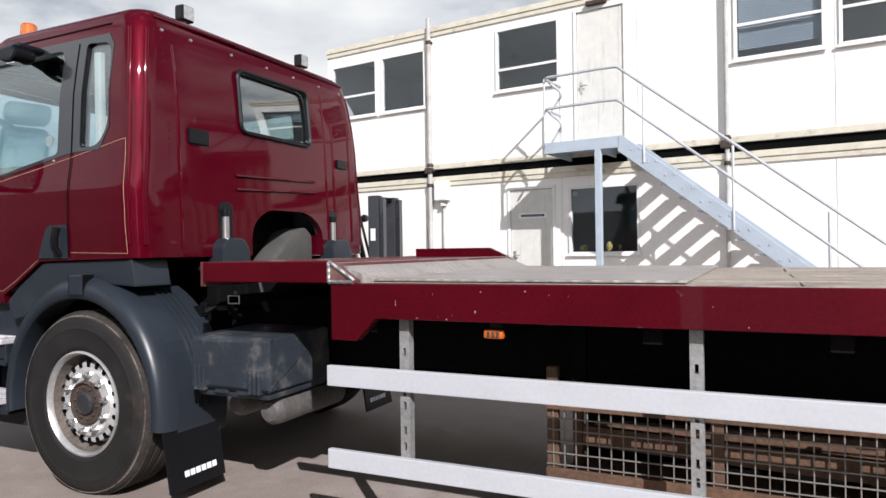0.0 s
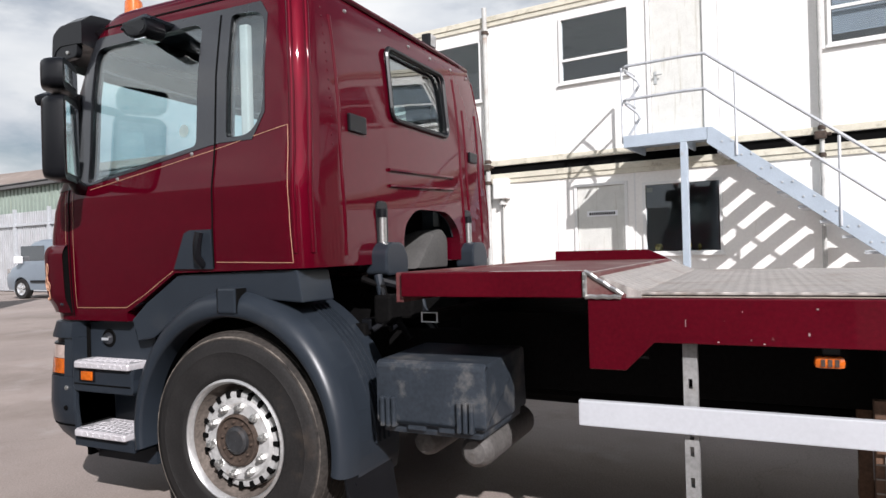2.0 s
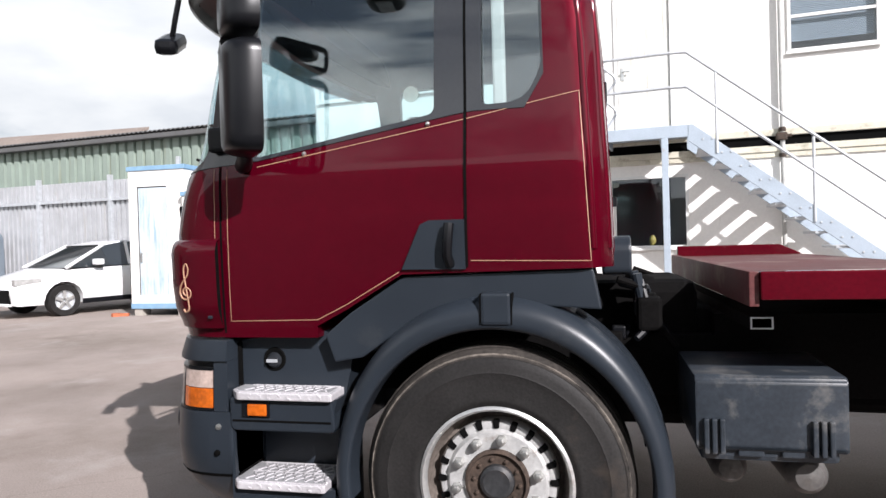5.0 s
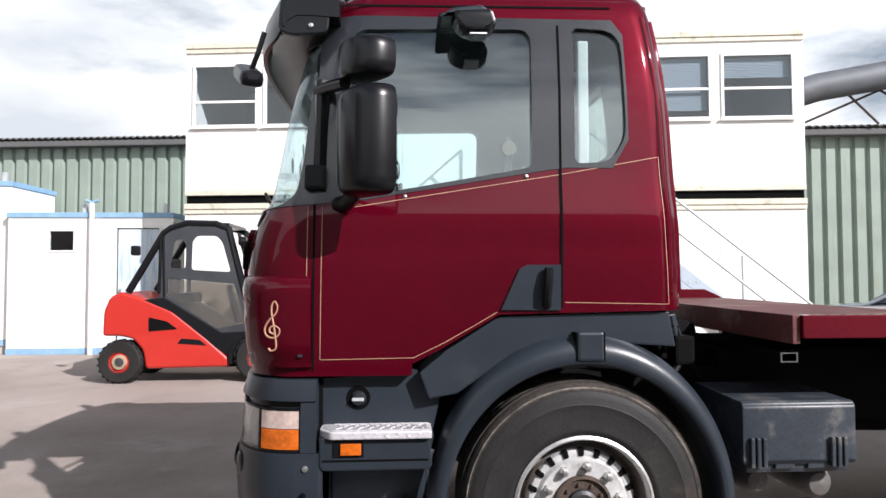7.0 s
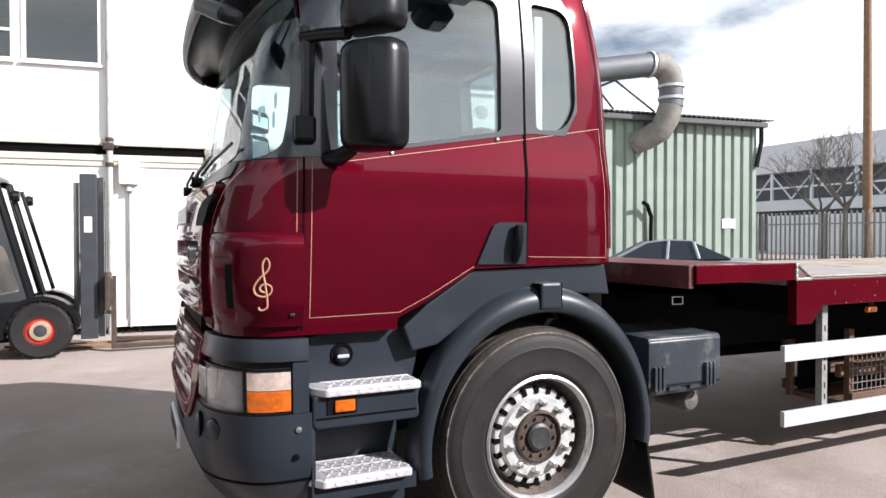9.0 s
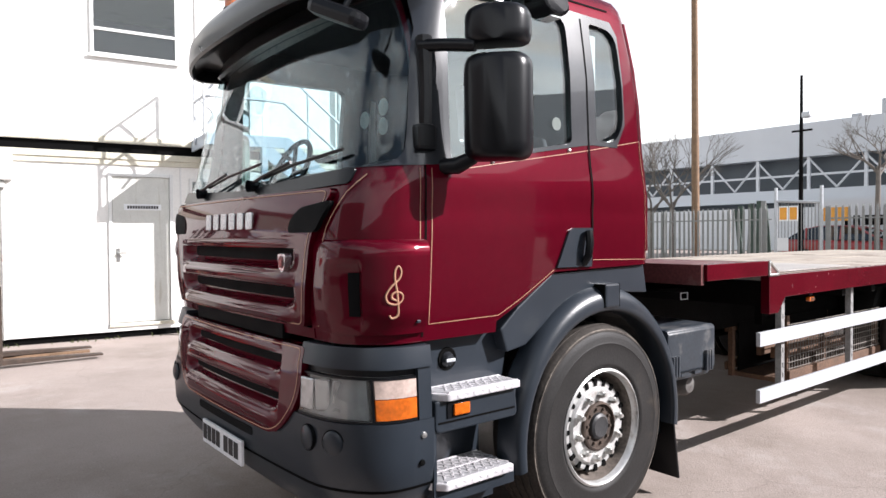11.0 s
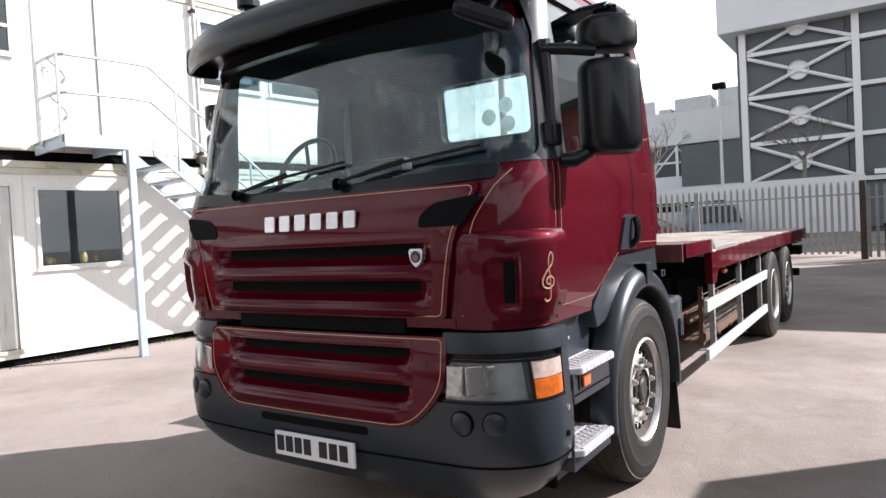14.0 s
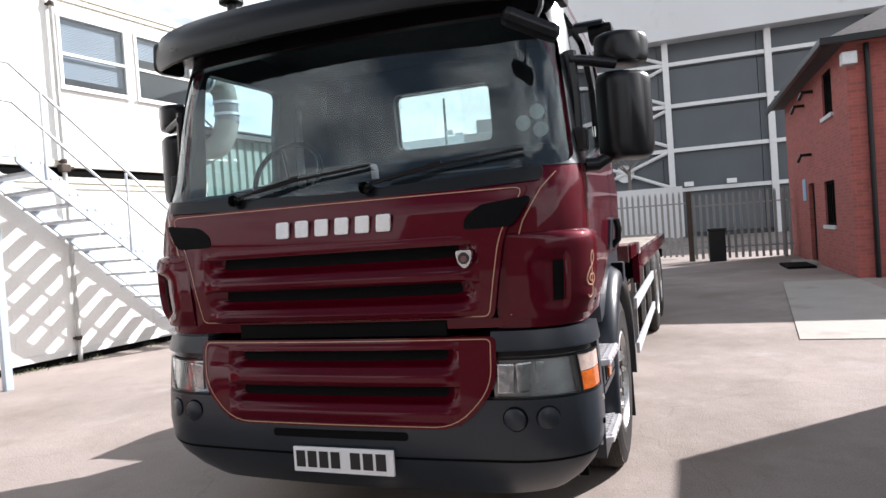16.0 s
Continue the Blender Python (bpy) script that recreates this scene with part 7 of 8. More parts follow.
def car(label, category, body, glass, pillars, width, wheels, r, paint, m, lamps, name="parked_car"):
    """Side outlines drawn along the car's own x (front at the low end), with cut wheel arches and glazed cabin."""
    c = thing(name, label, category, m=m)
    hw = width / 2
    xa, xz = min(p[0] for p in body), max(p[0] for p in body)

    def plan(x):
        """Half the body's width at x, drawn in towards both ends."""
        f, g = max(0.0, 1 - (x - xa) / 0.95), max(0.0, 1 - (xz - x) / 0.7)
        return hw * (1 - 0.2 * f ** 2.2 - 0.12 * g ** 2.2)

    def span(x):
        zs = []
        for p, q in zip(body, [*body[1:], body[0]]):
            if min(p[0], q[0]) <= x <= max(p[0], q[0]) and abs(q[0] - p[0]) > 1e-6:
                zs.append(p[1] + (q[1] - p[1]) * (x - p[0]) / (q[0] - p[0]))
        return min(zs), max(zs)
    low = bmesh.new()
    rings = []
    for k in range(41):
        x = xa + 0.002 + (xz - xa - 0.004) * (0.5 - 0.5 * math.cos(math.pi * k / 40))
        (zb, zt), w = span(x), plan(x)
        h = zt - zb
        half = [(0.5 * w, zt), (0.8 * w, zt - 0.012), (0.92 * w, zt - min(0.05, h * 0.1)), (0.975 * w, zt - min(0.12, h * 0.22)), (w, zb + h * 0.5), (0.985 * w, zb + h * 0.2), (0.93 * w, zb)]
        rings.append([low.verts.new((x, -y, z)) for y, z in half] + [low.verts.new((x, y, z)) for y, z in half[::-1]])
    for p, q in zip(rings, rings[1:]):
        for k in range(len(p)):
            m_ = (k + 1) % len(p)
            low.faces.new((p[k], p[m_], q[m_], q[k]))
    low.faces.new(rings[0])
    low.faces.new(rings[-1][::-1])
    bmesh.ops.recalc_face_normals(low, faces=low.faces)
    cuts = []
    for x in wheels:
        cuts.append(prism([(x + (r + 0.06) * math.cos(radians(a)), r + (r + 0.06) * math.sin(radians(a))) for a in range(0, 360, 20)], "y", -hw - 0.1, -hw + 0.24))
        cuts.append(prism([(x + (r + 0.06) * math.cos(radians(a)), r + (r + 0.06) * math.sin(radians(a))) for a in range(0, 360, 20)], "y", hw - 0.24, hw + 0.1))
    part("body", smooth(cut(low, cuts), 40), paint, c)
    top = bmesh.new()                                             # cabin, narrower at the roof
    zmin, zmax = min(p[1] for p in glass), max(p[1] for p in glass)

    def ring(pts, shrink, o):
        k = len(pts)
        cx = sum(p[0] for p in pts) / k
        return [top.verts.new((p[0], o * (hw - 0.06 - shrink * (p[1] - zmin) / (zmax - zmin)), p[1])) for p in pts]
    a, d = ring(glass, 0.2, -1), ring(glass, 0.2, 1)
    top.faces.new(a)
    top.faces.new(d[::-1])
    for i in range(len(a)):
        j = (i + 1) % len(a)
        top.faces.new((a[i], d[i], d[j], a[j]))
    part("cabin_glass", top, "darkglass", c)
    roof = bmesh.new()
    hi = sorted([p for p in glass if p[1] > zmax - 0.2])
    rz = [(p[0], p[1]) for p in hi]
    prev = None
    for x, z in rz:
        y = hw - 0.05 - 0.2 * (z - zmin) / (zmax - zmin)
        row = [roof.verts.new((x, -y, z - 0.03)), roof.verts.new((x, -y + 0.05, z + 0.025)), roof.verts.new((x, y - 0.05, z + 0.025)), roof.verts.new((x, y, z - 0.03))]
        if prev:
            for q in range(3):
                roof.faces.new((prev[q], prev[q + 1], row[q + 1], row[q]))
        prev = row
    part("roof_panel", roof, paint, c)
    for x0, z0, x1, z1 in pillars:
        for s in (-1, 1):
            def yy(z):
                return s * (hw - 0.045 - 0.2 * (z - zmin) / (zmax - zmin))
            part("pillar", tube([(x0, yy(z0), z0), (x1, yy(z1), z1)], 0.035, 6), paint, c)
    for x in wheels:
        for s in (-1, 1):
            car_wheel(c, x, s * (hw - 0.12), r, s)
    for nm, mt, x0, x1, z0, z1, w in lamps:
        for s in (-1, 1):
            a, d = plan(x0) * 0.985 + 0.01, plan(x1) * 0.985 + 0.01
            lift = 0.05 if x0 < 0 else 0.0
            bm = bmesh.new()
            lo = [bm.verts.new(p) for p in ((x0, s * a, z0), (x1, s * d, z0 + lift), (x1, s * (d - w), z0 + lift), (x0, s * (a - w), z0))]
            hi = [bm.verts.new(p) for p in ((x0, s * a, z1), (x1, s * d, z1 + lift * 0.3), (x1, s * (d - w), z1 + lift * 0.3), (x0, s * (a - w), z1))]
            for k in range(4):
                bm.faces.new((lo[k], lo[(k + 1) % 4], hi[(k + 1) % 4], hi[k]))
            bm.faces.new(lo)
            bm.faces.new(hi)
            bmesh.ops.recalc_face_normals(bm, faces=bm.faces)
            part(nm, bm, mt, c)
    return c


HATCH = round_poly([(-2.15, 0.25), (-2.2, 0.55), (-2.1, 0.72), (-1.3, 0.93), (0.0, 0.98), (1.9, 1.02), (2.13, 0.95), (2.18, 0.5), (2.1, 0.25)], 0.08)
HGLASS = [(-1.25, 0.94), (-0.45, 1.36), (0.1, 1.45), (0.9, 1.44), (1.5, 1.3), (1.98, 0.98)]
wc = car("white hatchback parked before the ribbed fence", "car", HATCH, HGLASS, [(-1.25, 0.94, -0.4, 1.38), (0.1, 0.97, 0.12, 1.44), (1.25, 1.0, 1.3, 1.38)], 1.79, (-1.3, 1.34), 0.31, "carwhite",
         pose(-11.94, 11.21, 0, 0, 0, 70) @ Matrix.Scale(1.18, 4), [("headlight", "lens", -2.14, -1.72, 0.64, 0.75, 0.12), ("tail_light", "amber", 2.0, 2.16, 0.75, 0.9, 0.1)])
part("front_grille", box(-2.215, -2.12, -0.62, 0.62, 0.3, 0.56, 0.03), "mesh", wc)
part("front_lip", box(-2.24, -2.13, -0.6, 0.6, 0.25, 0.31, 0.02), "carwhite", wc)
part("number_plate", box(-2.228, -2.216, -0.26, 0.26, 0.42, 0.53), "plate", wc)
for s in (-1, 1):
    part("door_mirror", box(-0.75, -0.58, *sorted((s * 0.88, s * 1.06)), 0.98, 1.1, 0.03), "carwhite", wc)
part("door_gap", box(0.08, 0.09, -0.9, -0.893, 0.35, 0.97), "dark", wc)
part("sill_strip", box(-0.95, 1.0, -0.905, -0.85, 0.22, 0.32, 0.02), "black", wc)

VBODY = round_poly([(-2.45, 0.3), (-2.5, 0.75), (-2.4, 1.0), (-1.75, 1.2), (-0.95, 1.93), (-0.6, 2.0), (2.4, 2.0), (2.48, 1.9), (2.48, 0.3)], 0.08)
VGLASS = [(-1.85, 1.2), (-1.15, 1.88), (-0.05, 1.88), (0.0, 1.22)]
vn = car("grey panel van parked along the fence", "van", VBODY, VGLASS, [(-1.8, 1.2, -1.05, 1.9), (-0.55, 1.22, -0.52, 1.88)], 1.98, (-1.5, 1.55), 0.34, "vangrey", pose(-21.3, 13.6, 0, 0, 0, 2) @ Matrix.Scale(1.12, 4),
         [("headlight", "lens", -2.42, -2.1, 0.85, 1.02, 0.15)], "parked_van")
for s in (-1, 1):
    part("side_window", box(-1.45, -0.3, *sorted((s * 0.985, s * 0.995)), 1.28, 1.78, 0.004), "darkglass", vn)
    part("door_mirror", box(-1.5, -1.32, *sorted((s * 1.0, s * 1.22)), 1.2, 1.45, 0.03), "carwhite", vn)
    part("rub_strip", box(-1.0, 1.1, *sorted((s * 0.985, s * 1.005)), 0.55, 0.63, 0.006), "black", vn)

SALOON = round_poly([(-2.25, 0.25), (-2.3, 0.6), (-2.1, 0.8), (-1.0, 0.92), (1.4, 0.98), (2.2, 0.98), (2.3, 0.85), (2.28, 0.3)], 0.08)
SGLASS = [(-1.0, 0.92), (-0.2, 1.33), (0.3, 1.4), (0.8, 1.38), (1.65, 0.98)]
M["vanblue"] = mat("blue_grey_van_paint", (0.16, 0.22, 0.3), 0.4, metal=0.2, vary=0.05, coat=0.4)
car("blue-grey van parked beyond the palisade fence", "van", VBODY, VGLASS, [(-1.8, 1.2, -1.05, 1.9), (-0.55, 1.22, -0.52, 1.88)], 1.98, (-1.5, 1.55), 0.34, "vanblue",
    pose(27.8, 4.3, 0, 0, 0, 20), [("headlight", "lens", -2.2, -2.0, 0.75, 0.9, 0.2)])
car("silver saloon parked beyond the flat bed", "car", SALOON, SGLASS, [(-1.0, 0.92, -0.2, 1.35), (0.25, 0.95, 0.3, 1.39), (0.95, 0.98, 0.85, 1.36)], 1.8, (-1.4, 1.35), 0.31, "carsilver",
    pose(9.7, 8.7, 0, 0, 0, -38), [("tail_light", "amber", 2.15, 2.3, 0.75, 0.9, 0.3)])
car("red hatchback parked outside the palisade fence", "car", HATCH, HGLASS, [(-1.25, 0.94, -0.4, 1.38), (0.1, 0.97, 0.12, 1.44), (1.25, 1.0, 1.3, 1.38)], 1.79, (-1.3, 1.34), 0.31, "carred",
    pose(28.5, 8.0, 0, 0, 0, 88) @ Matrix.Scale(1.2, 4), [("headlight", "lens", -2.14, -1.72, 0.64, 0.75, 0.12)])

# ---- forklift ----
M["forkred"] = mat("red_truck_paint", (0.42, 0.019, 0.012), 0.4, vary=0.08, coat=0.3, dirt=(0.35, 0.1, 0.07), dirt_amount=0.2)
M["forkgrey"] = mat("dark_grey_truck_paint", (0.03, 0.033, 0.038), 0.5, vary=0.2, scale=5, bump=0.1, dirt=(0.08, 0.075, 0.07), dirt_amount=0.25)
M["cream"] = mat("cream_hub_paint", (0.3, 0.23, 0.15), 0.7, vary=0.3, scale=12, dirt=(0.15, 0.1, 0.07), dirt_amount=0.35)
M["film"] = glass_mat("dusty_cab_film", (0.78, 0.75, 0.7), 0.25, floor=0.3)
fk = thing("forklift_truck", "red and black forklift truck with an enclosed cab", "forklift", m=pose(-3.69, 6.2, 0))
FO = 3.6                                                         # outlines below are along x from the machine's middle
FM = FO + 0.26                                                   # mast and forks stand ahead of the wheels
H = 0.58


def fk_pts(pts):
    return [(x + FO, z) for x, z in pts]


body = fk_pts(round_poly([(-4.83, 0.66), (-4.82, 1.0), (-4.74, 1.2), (-4.58, 1.28), (-4.27, 1.17), (-3.88, 1.0), (-3.41, 0.62), (-3.1, 0.34), (-3.1, 0.22), (-4.24, 0.2), (-4.28, 0.46), (-4.42, 0.62), (-4.6, 0.66)], 0.05))
b = part("counterweight_body", smooth(cut(prism(body, "y", -H, H), []), 30), "forkred", fk, "red rounded counterweight and side cover")
bv = b.modifiers.new("edge", "BEVEL")
bv.width, bv.segments, bv.limit_method, bv.angle_limit = 0.06, 3, "ANGLE", radians(55)
part("side_vent", prism(fk_pts(round_poly([(-4.2, 0.72), (-4.2, 0.92), (-3.95, 0.86), (-3.8, 0.75)], 0.02)), "y", -H - 0.004, -H + 0.02), "chassis", b)
part("side_badge", prism(fk_pts([(-3.8, 0.55), (-3.75, 0.62), (-3.5, 0.6), (-3.4, 0.52)]), "y", -H - 0.006, -H + 0.02), "black", b)
part("belly", box(-4.5 + FO, -2.5 + FO, -0.45, 0.45, 0.2, 0.5, 0.04), "chassis", fk)
part("floor_frame", prism(fk_pts([(-4.3, 1.16), (-3.35, 0.52), (-3.05, 0.34), (-2.9, 0.34), (-2.75, 0.72), (-3.2, 0.7), (-4.0, 1.2)]), "y", -H + 0.01, H - 0.01, 0.015), "black", fk)
for s in (-1, 1):
    y0, y1 = sorted((s * (H - 0.07), s * (H - 0.0)))
    part("front_fender", prism([*fk_pts([(-2.66 + 0.44 * math.cos(radians(a)), 0.33 + 0.44 * math.sin(radians(a))) for a in range(190, 9, -15)]), *fk_pts([(-2.66 + 0.385 * math.cos(radians(a)), 0.33 + 0.385 * math.sin(radians(a))) for a in range(10, 191, 15)])], "y", *sorted((s * 0.3, s * (H + 0.02)))), "black", fk)
    for pts, rr in (([(-4.5, 1.27), (-4.02, 2.1), (-3.92, 2.17), (-3.7, 2.24), (-3.3, 2.23), (-3.12, 2.16), (-2.98, 1.6), (-2.76, 0.74)], 0.042), ([(-4.02, 2.08), (-4.0, 1.2)], 0.03), ([(-2.98, 2.1), (-2.62, 0.78)], 0.02)):
        part("cab_post", tube([(x + FO, s * (H - 0.05), z) for x, z in pts], rr * 1.25, 8), "black", fk)
    yf = s * (H - 0.05)
    part("door_film", prism(fk_pts([(-3.98, 1.22), (-3.98, 1.46), (-3.02, 1.37), (-2.86, 0.8), (-3.28, 0.74)]), "y", yf - 0.003, yf + 0.003), "film", fk, "dusty clear plastic door panel")
    if s < 0:
        # near door: a stiff grey frame with two rounded windows over the film
        frame_line = fk_pts(round_poly([(-4.07, 1.2), (-4.05, 2.06), (-3.93, 2.15), (-3.7, 2.21), (-3.25, 2.19), (-3.12, 2.1), (-2.97, 1.5), (-2.78, 0.72), (-3.3, 0.66)], 0.03))
        holes = [round_poly([(-3.93, 1.61), (-3.71, 1.6), (-3.7, 1.94), (-3.76, 2.01), (-3.86, 2.0)], 0.04),
                 round_poly([(-3.63, 1.58), (-3.08, 1.55), (-3.2, 1.97), (-3.28, 2.06), (-3.56, 2.06), (-3.62, 1.98)], 0.05),
                 round_poly([(-3.97, 1.23), (-3.97, 1.47), (-3.03, 1.38), (-2.87, 0.83), (-3.27, 0.75)], 0.04)]
        door = part("cab_door", cut(prism(frame_line, "y", yf - 0.03, yf - 0.008), [prism(fk_pts(h), "y", yf - 0.2, yf + 0.2) for h in holes]), "forkgrey", fk, "grey door frame with two rounded windows")
        part("door_edge", tube([(x + FO, yf - 0.035, z) for x, z in ((-4.07, 1.25), (-4.05, 2.04))], 0.022, 8), "black", door)
    part("work_light", lathe([(0.001, -0.05), (0.06, -0.045), (0.075, 0.02), (0.05, 0.06), (0.001, 0.07)], 16, Matrix.Translation((-2.9 + FO, s * (H + 0.02), 1.98)) @ Matrix.Rotation(radians(90), 4, "Z")), "black", fk)
    part("rear_mirror", box(-4.42 + FO, -4.3 + FO, *sorted((s * (H + 0.02), s * (H + 0.12))), 1.78, 1.92, 0.03), "black", fk)
part("overhead_guard", box(-3.9 + FO, -3.12 + FO, -H + 0.05, H - 0.05, 2.2, 2.25, 0.015), "black", fk)
part("operator_seat", box(-4.1 + FO, -3.7 + FO, -0.24, 0.24, 1.1, 1.25, 0.04), "seat", fk)
part("seat_back", box(-4.14 + FO, -4.02 + FO, -0.24, 0.24, 1.25, 1.75, 0.04), "seat", fk)
part("steering_column", tube([(-3.1 + FO, 0, 0.8), (-3.25 + FO, 0, 1.35)], 0.05), "black", fk)
for y in (-0.36, 0.2):
    part("mast_channel", box(-2.5 + FM, -2.3 + FM, y, y + 0.15, 0.18, 2.3, 0.012), "forkgrey", fk)
    part("inner_channel", box(-2.29 + FM, -2.22 + FM, y + 0.02, y + 0.13, 0.2, 2.26, 0.008), "pillar", fk)
for z in (2.22, 1.2, 0.35):
    part("mast_crossbar", box(-2.46 + FM, -2.36 + FM, -0.2, 0.2, z, z + 0.07), "chassis", fk)
part("mast_label", box(-2.45 + FM, -2.36 + FM, -0.364, -0.36, 1.55, 1.75), "plate", fk)
part("lift_cylinder", tube([(-2.55 + FM, -0.1, 0.3), (-2.55 + FM, -0.1, 2.2)], 0.04), "steel", fk)
part("carriage", box(-2.22 + FM, -2.16 + FM, -0.5, 0.5, 0.55, 1.0, 0.02), "rust", fk)
for y in (-0.4, 0.28):
    part("fork", prism([(-2.15 + FM, 0.95), (-2.1 + FM, 0.95), (-2.1 + FM, 0.1), (-1.05 + FM, 0.06), (-1.05 + FM, 0.04), (-2.15 + FM, 0.04)], "y", y, y + 0.12, 0.004), "rust", fk)
for x, r, w in ((-4.58, 0.3, 0.2), (-2.66, 0.345, 0.24)):
    for s in (-1, 1):
        wh = tagged(new("wheel"), "worn black forklift tyre with red rim and cream hub")
        wh.parent = fk
        wh.location = (x + FO, s * (H - w / 2 + 0.03), r)
        if s > 0:
            wh.rotation_euler = (0, 0, math.pi)
        part("tyre", lathe([(r * 0.45, -w / 2), (r * 0.9, -w / 2 - 0.01), (r, -w / 2 + 0.03), (r, w / 2 - 0.03), (r * 0.9, w / 2), (r * 0.45, w / 2)], 36), "rubber", wh, smooth=True)
        part("rim", lathe([(r * 0.5, -w / 2 - 0.004), (r * 0.43, -w / 2 + 0.02), (r * 0.34, -w / 2 + 0.012)], 28), "forkred", wh, "red wheel rim")
        hub = part("hub", lathe([(r * 0.345, -w / 2 + 0.012), (r * 0.33, -w / 2 - 0.012), (r * 0.21, -w / 2 - 0.016), (r * 0.2, -w / 2 - 0.004)], 24), "cream", wh, "cream painted wheel hub")
        part("hub_cap", lathe([(r * 0.205, -w / 2 - 0.002), (r * 0.17, -w / 2 - 0.02), (0.001, -w / 2 - 0.024)], 20), "forkgrey", hub)
        bm = bmesh.new()
        for i in range(22):
            a = 2 * math.pi * i / 22
            add_box(bm, -0.014, 0.014, -w / 2 + 0.01, w / 2 - 0.01, r - 0.005, r + 0.01, 0, Matrix.Rotation(a, 4, "Y"))
        part("tread_lugs", bm, "rubber", wh)

# ---- wire stillage under the bed, boards on the ground ----
M["oldwood"] = mat("old_brown_timber", (0.2, 0.125, 0.075), 0.85, vary=0.3, scale=6, bump=0.4, islands=0.2)
sg = part("tool_cage", box(2.72, 4.57, -0.88, -0.42, 0.30, 0.34, 0.004), "cagewood", lorry, "rust-brown slatted cage hung under the bed")
X0, X1, Y0, Y1, Z0, Z1 = 2.69, 4.6, -0.9, -0.4, 0.3, 0.75
for x in (X0, X1 - 0.06, 3.36, 3.95):
    for y in (Y0, Y1 - 0.05):
        part("post", box(x, x + 0.05, y, y + 0.04, Z0, Z1 + (0.1 if x == X0 else 0.005), 0.004), "cagewood", sg)
for z in (0.345, Z1 - 0.08):
    for y in (Y0 - 0.022, Y1 + 0.002):
        part("board", box(X0, X1, y, y + 0.02, z, z + 0.07, 0.004), "cagewood", sg)
part("loose_board", box(2.8, 4.4, -0.75, -0.71, 0.55, 0.64, 0.004, Matrix.Rotation(radians(1.5), 4, "Y")), "cagewood", sg)
part("loose_board", box(2.85, 4.3, -0.62, -0.58, 0.42, 0.5, 0.004, Matrix.Rotation(radians(-1.2), 4, "Y")), "cagewood", sg)
part("hanger", box(2.75, 2.81, -0.67, -0.61, Z1, 1.05), "chassis", sg)
part("hanger", box(4.45, 4.51, -0.67, -0.61, Z1, 1.05), "chassis", sg)
bm = bmesh.new()
for i in range(38):
    x = X0 + 0.03 + i * 0.05
    add_box(bm, x - 0.0025, x + 0.0025, Y0 - 0.006, Y0 - 0.001, 0.36, Z1 - 0.06)
for i in range(9):
    z = 0.38 + i * 0.05
    add_box(bm, X0, X1, Y0 - 0.011, Y0 - 0.006, z - 0.0025, z + 0.0025)
tagged(part("wire_mesh", bm, "cagewire", sg), kind="stuff")
# Near-black sheet behind the mesh gives the cage's inside its shade.
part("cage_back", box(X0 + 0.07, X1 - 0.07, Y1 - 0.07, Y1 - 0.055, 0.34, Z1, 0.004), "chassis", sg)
for i, (x, y, a, ln) in enumerate(((-2.1, 6.62, -9, 2.4), (-2.0, 6.25, -8, 2.2), (-2.4, 6.42, -7, 1.6))):
    bd = tagged(part("loose_plank", box(-ln / 2, ln / 2, -0.06, 0.06, 0.0, 0.03, 0.004), "oldwood"), "thin weathered brown plank lying on the tarmac", "plank", "planks on the ground")
    bd.matrix_world = pose(x, y, 0, 0, 0, a)

for i, (x, y, a) in enumerate(((-9.9, 9.35, 20), (-10.12, 9.4, -15), (-10.02, 9.28, 60))):
    bk = tagged(part("loose_brick", box(-0.11, 0.11, -0.05, 0.05, 0, 0.065, 0.004), "terracotta"), "loose orange-red brick lying by the cabin", "brick", "loose bricks")
    bk.matrix_world = pose(x, y, 0.0, 0, 0, a)

# ---- palisade fence at the yard's end ----
pale_me = mesh_of(prism([(-0.042, 0.06), (-0.042, 2.22), (-0.022, 2.4), (0.0, 2.3), (0.022, 2.4), (0.042, 2.22), (0.042, 0.06)], "y", -0.006, 0.006), "pale")


def palisade(x0, y0, x1, y1, label, step=0.2, h=1.0):
    p = thing("palisade_fence", label, "fence", "palisade fences")
    ln = math.hypot(x1 - x0, y1 - y0)
    p.matrix_world = Matrix.Translation((x0, y0, 0)) @ Matrix.Rotation(math.atan2(y1 - y0, x1 - x0), 4, "Z")
    for i in range(int(ln / step)):
        o = part("pale", pale_me, "palisade", p)
        o.location = (0.1 + i * step, 0, 0)
        o.scale = (1, 1, h)
    for z in (0.45, 1.95):
        part("rail", box(0, ln, 0.007, 0.05, (z - 0.025) * h, (z + 0.025) * h), "palisade", p)
    for x in np.arange(0, ln + 0.1, 2.75):
        part("post", box(x - 0.05, x + 0.05, 0.051, 0.12, 0, 2.35 * h), "palisade", p)
    return p


palisade(21.0, 15.0, 21.0, 7.9, "weathered grey steel palisade fence with split pale tops")
palisade(21.0, 6.1, 21.0, -1.6, "grey steel palisade fence before the stadium")
palisade(19.2, -1.75, 19.2, -4.75, "grey palisade gate with orange-stained post", h=0.92)
palisade(15.9, 11.6, 20.9, 15.0, "grey palisade fence running on from the shed")
gp = thing("gate_post", "rust-orange steel gate post of the yard entrance", "post")
part("post", box(19.1, 19.24, -1.78, -1.62, 0, 2.3, 0.01), "rust", gp)
gate = thing("mesh_gate", "galvanised mesh gate with two orange notices", "gate")
for y in (6.25, 7.75):
    part("post", tube([(21, y, 0), (21, y, 3.05)], 0.06), "galv", gate)
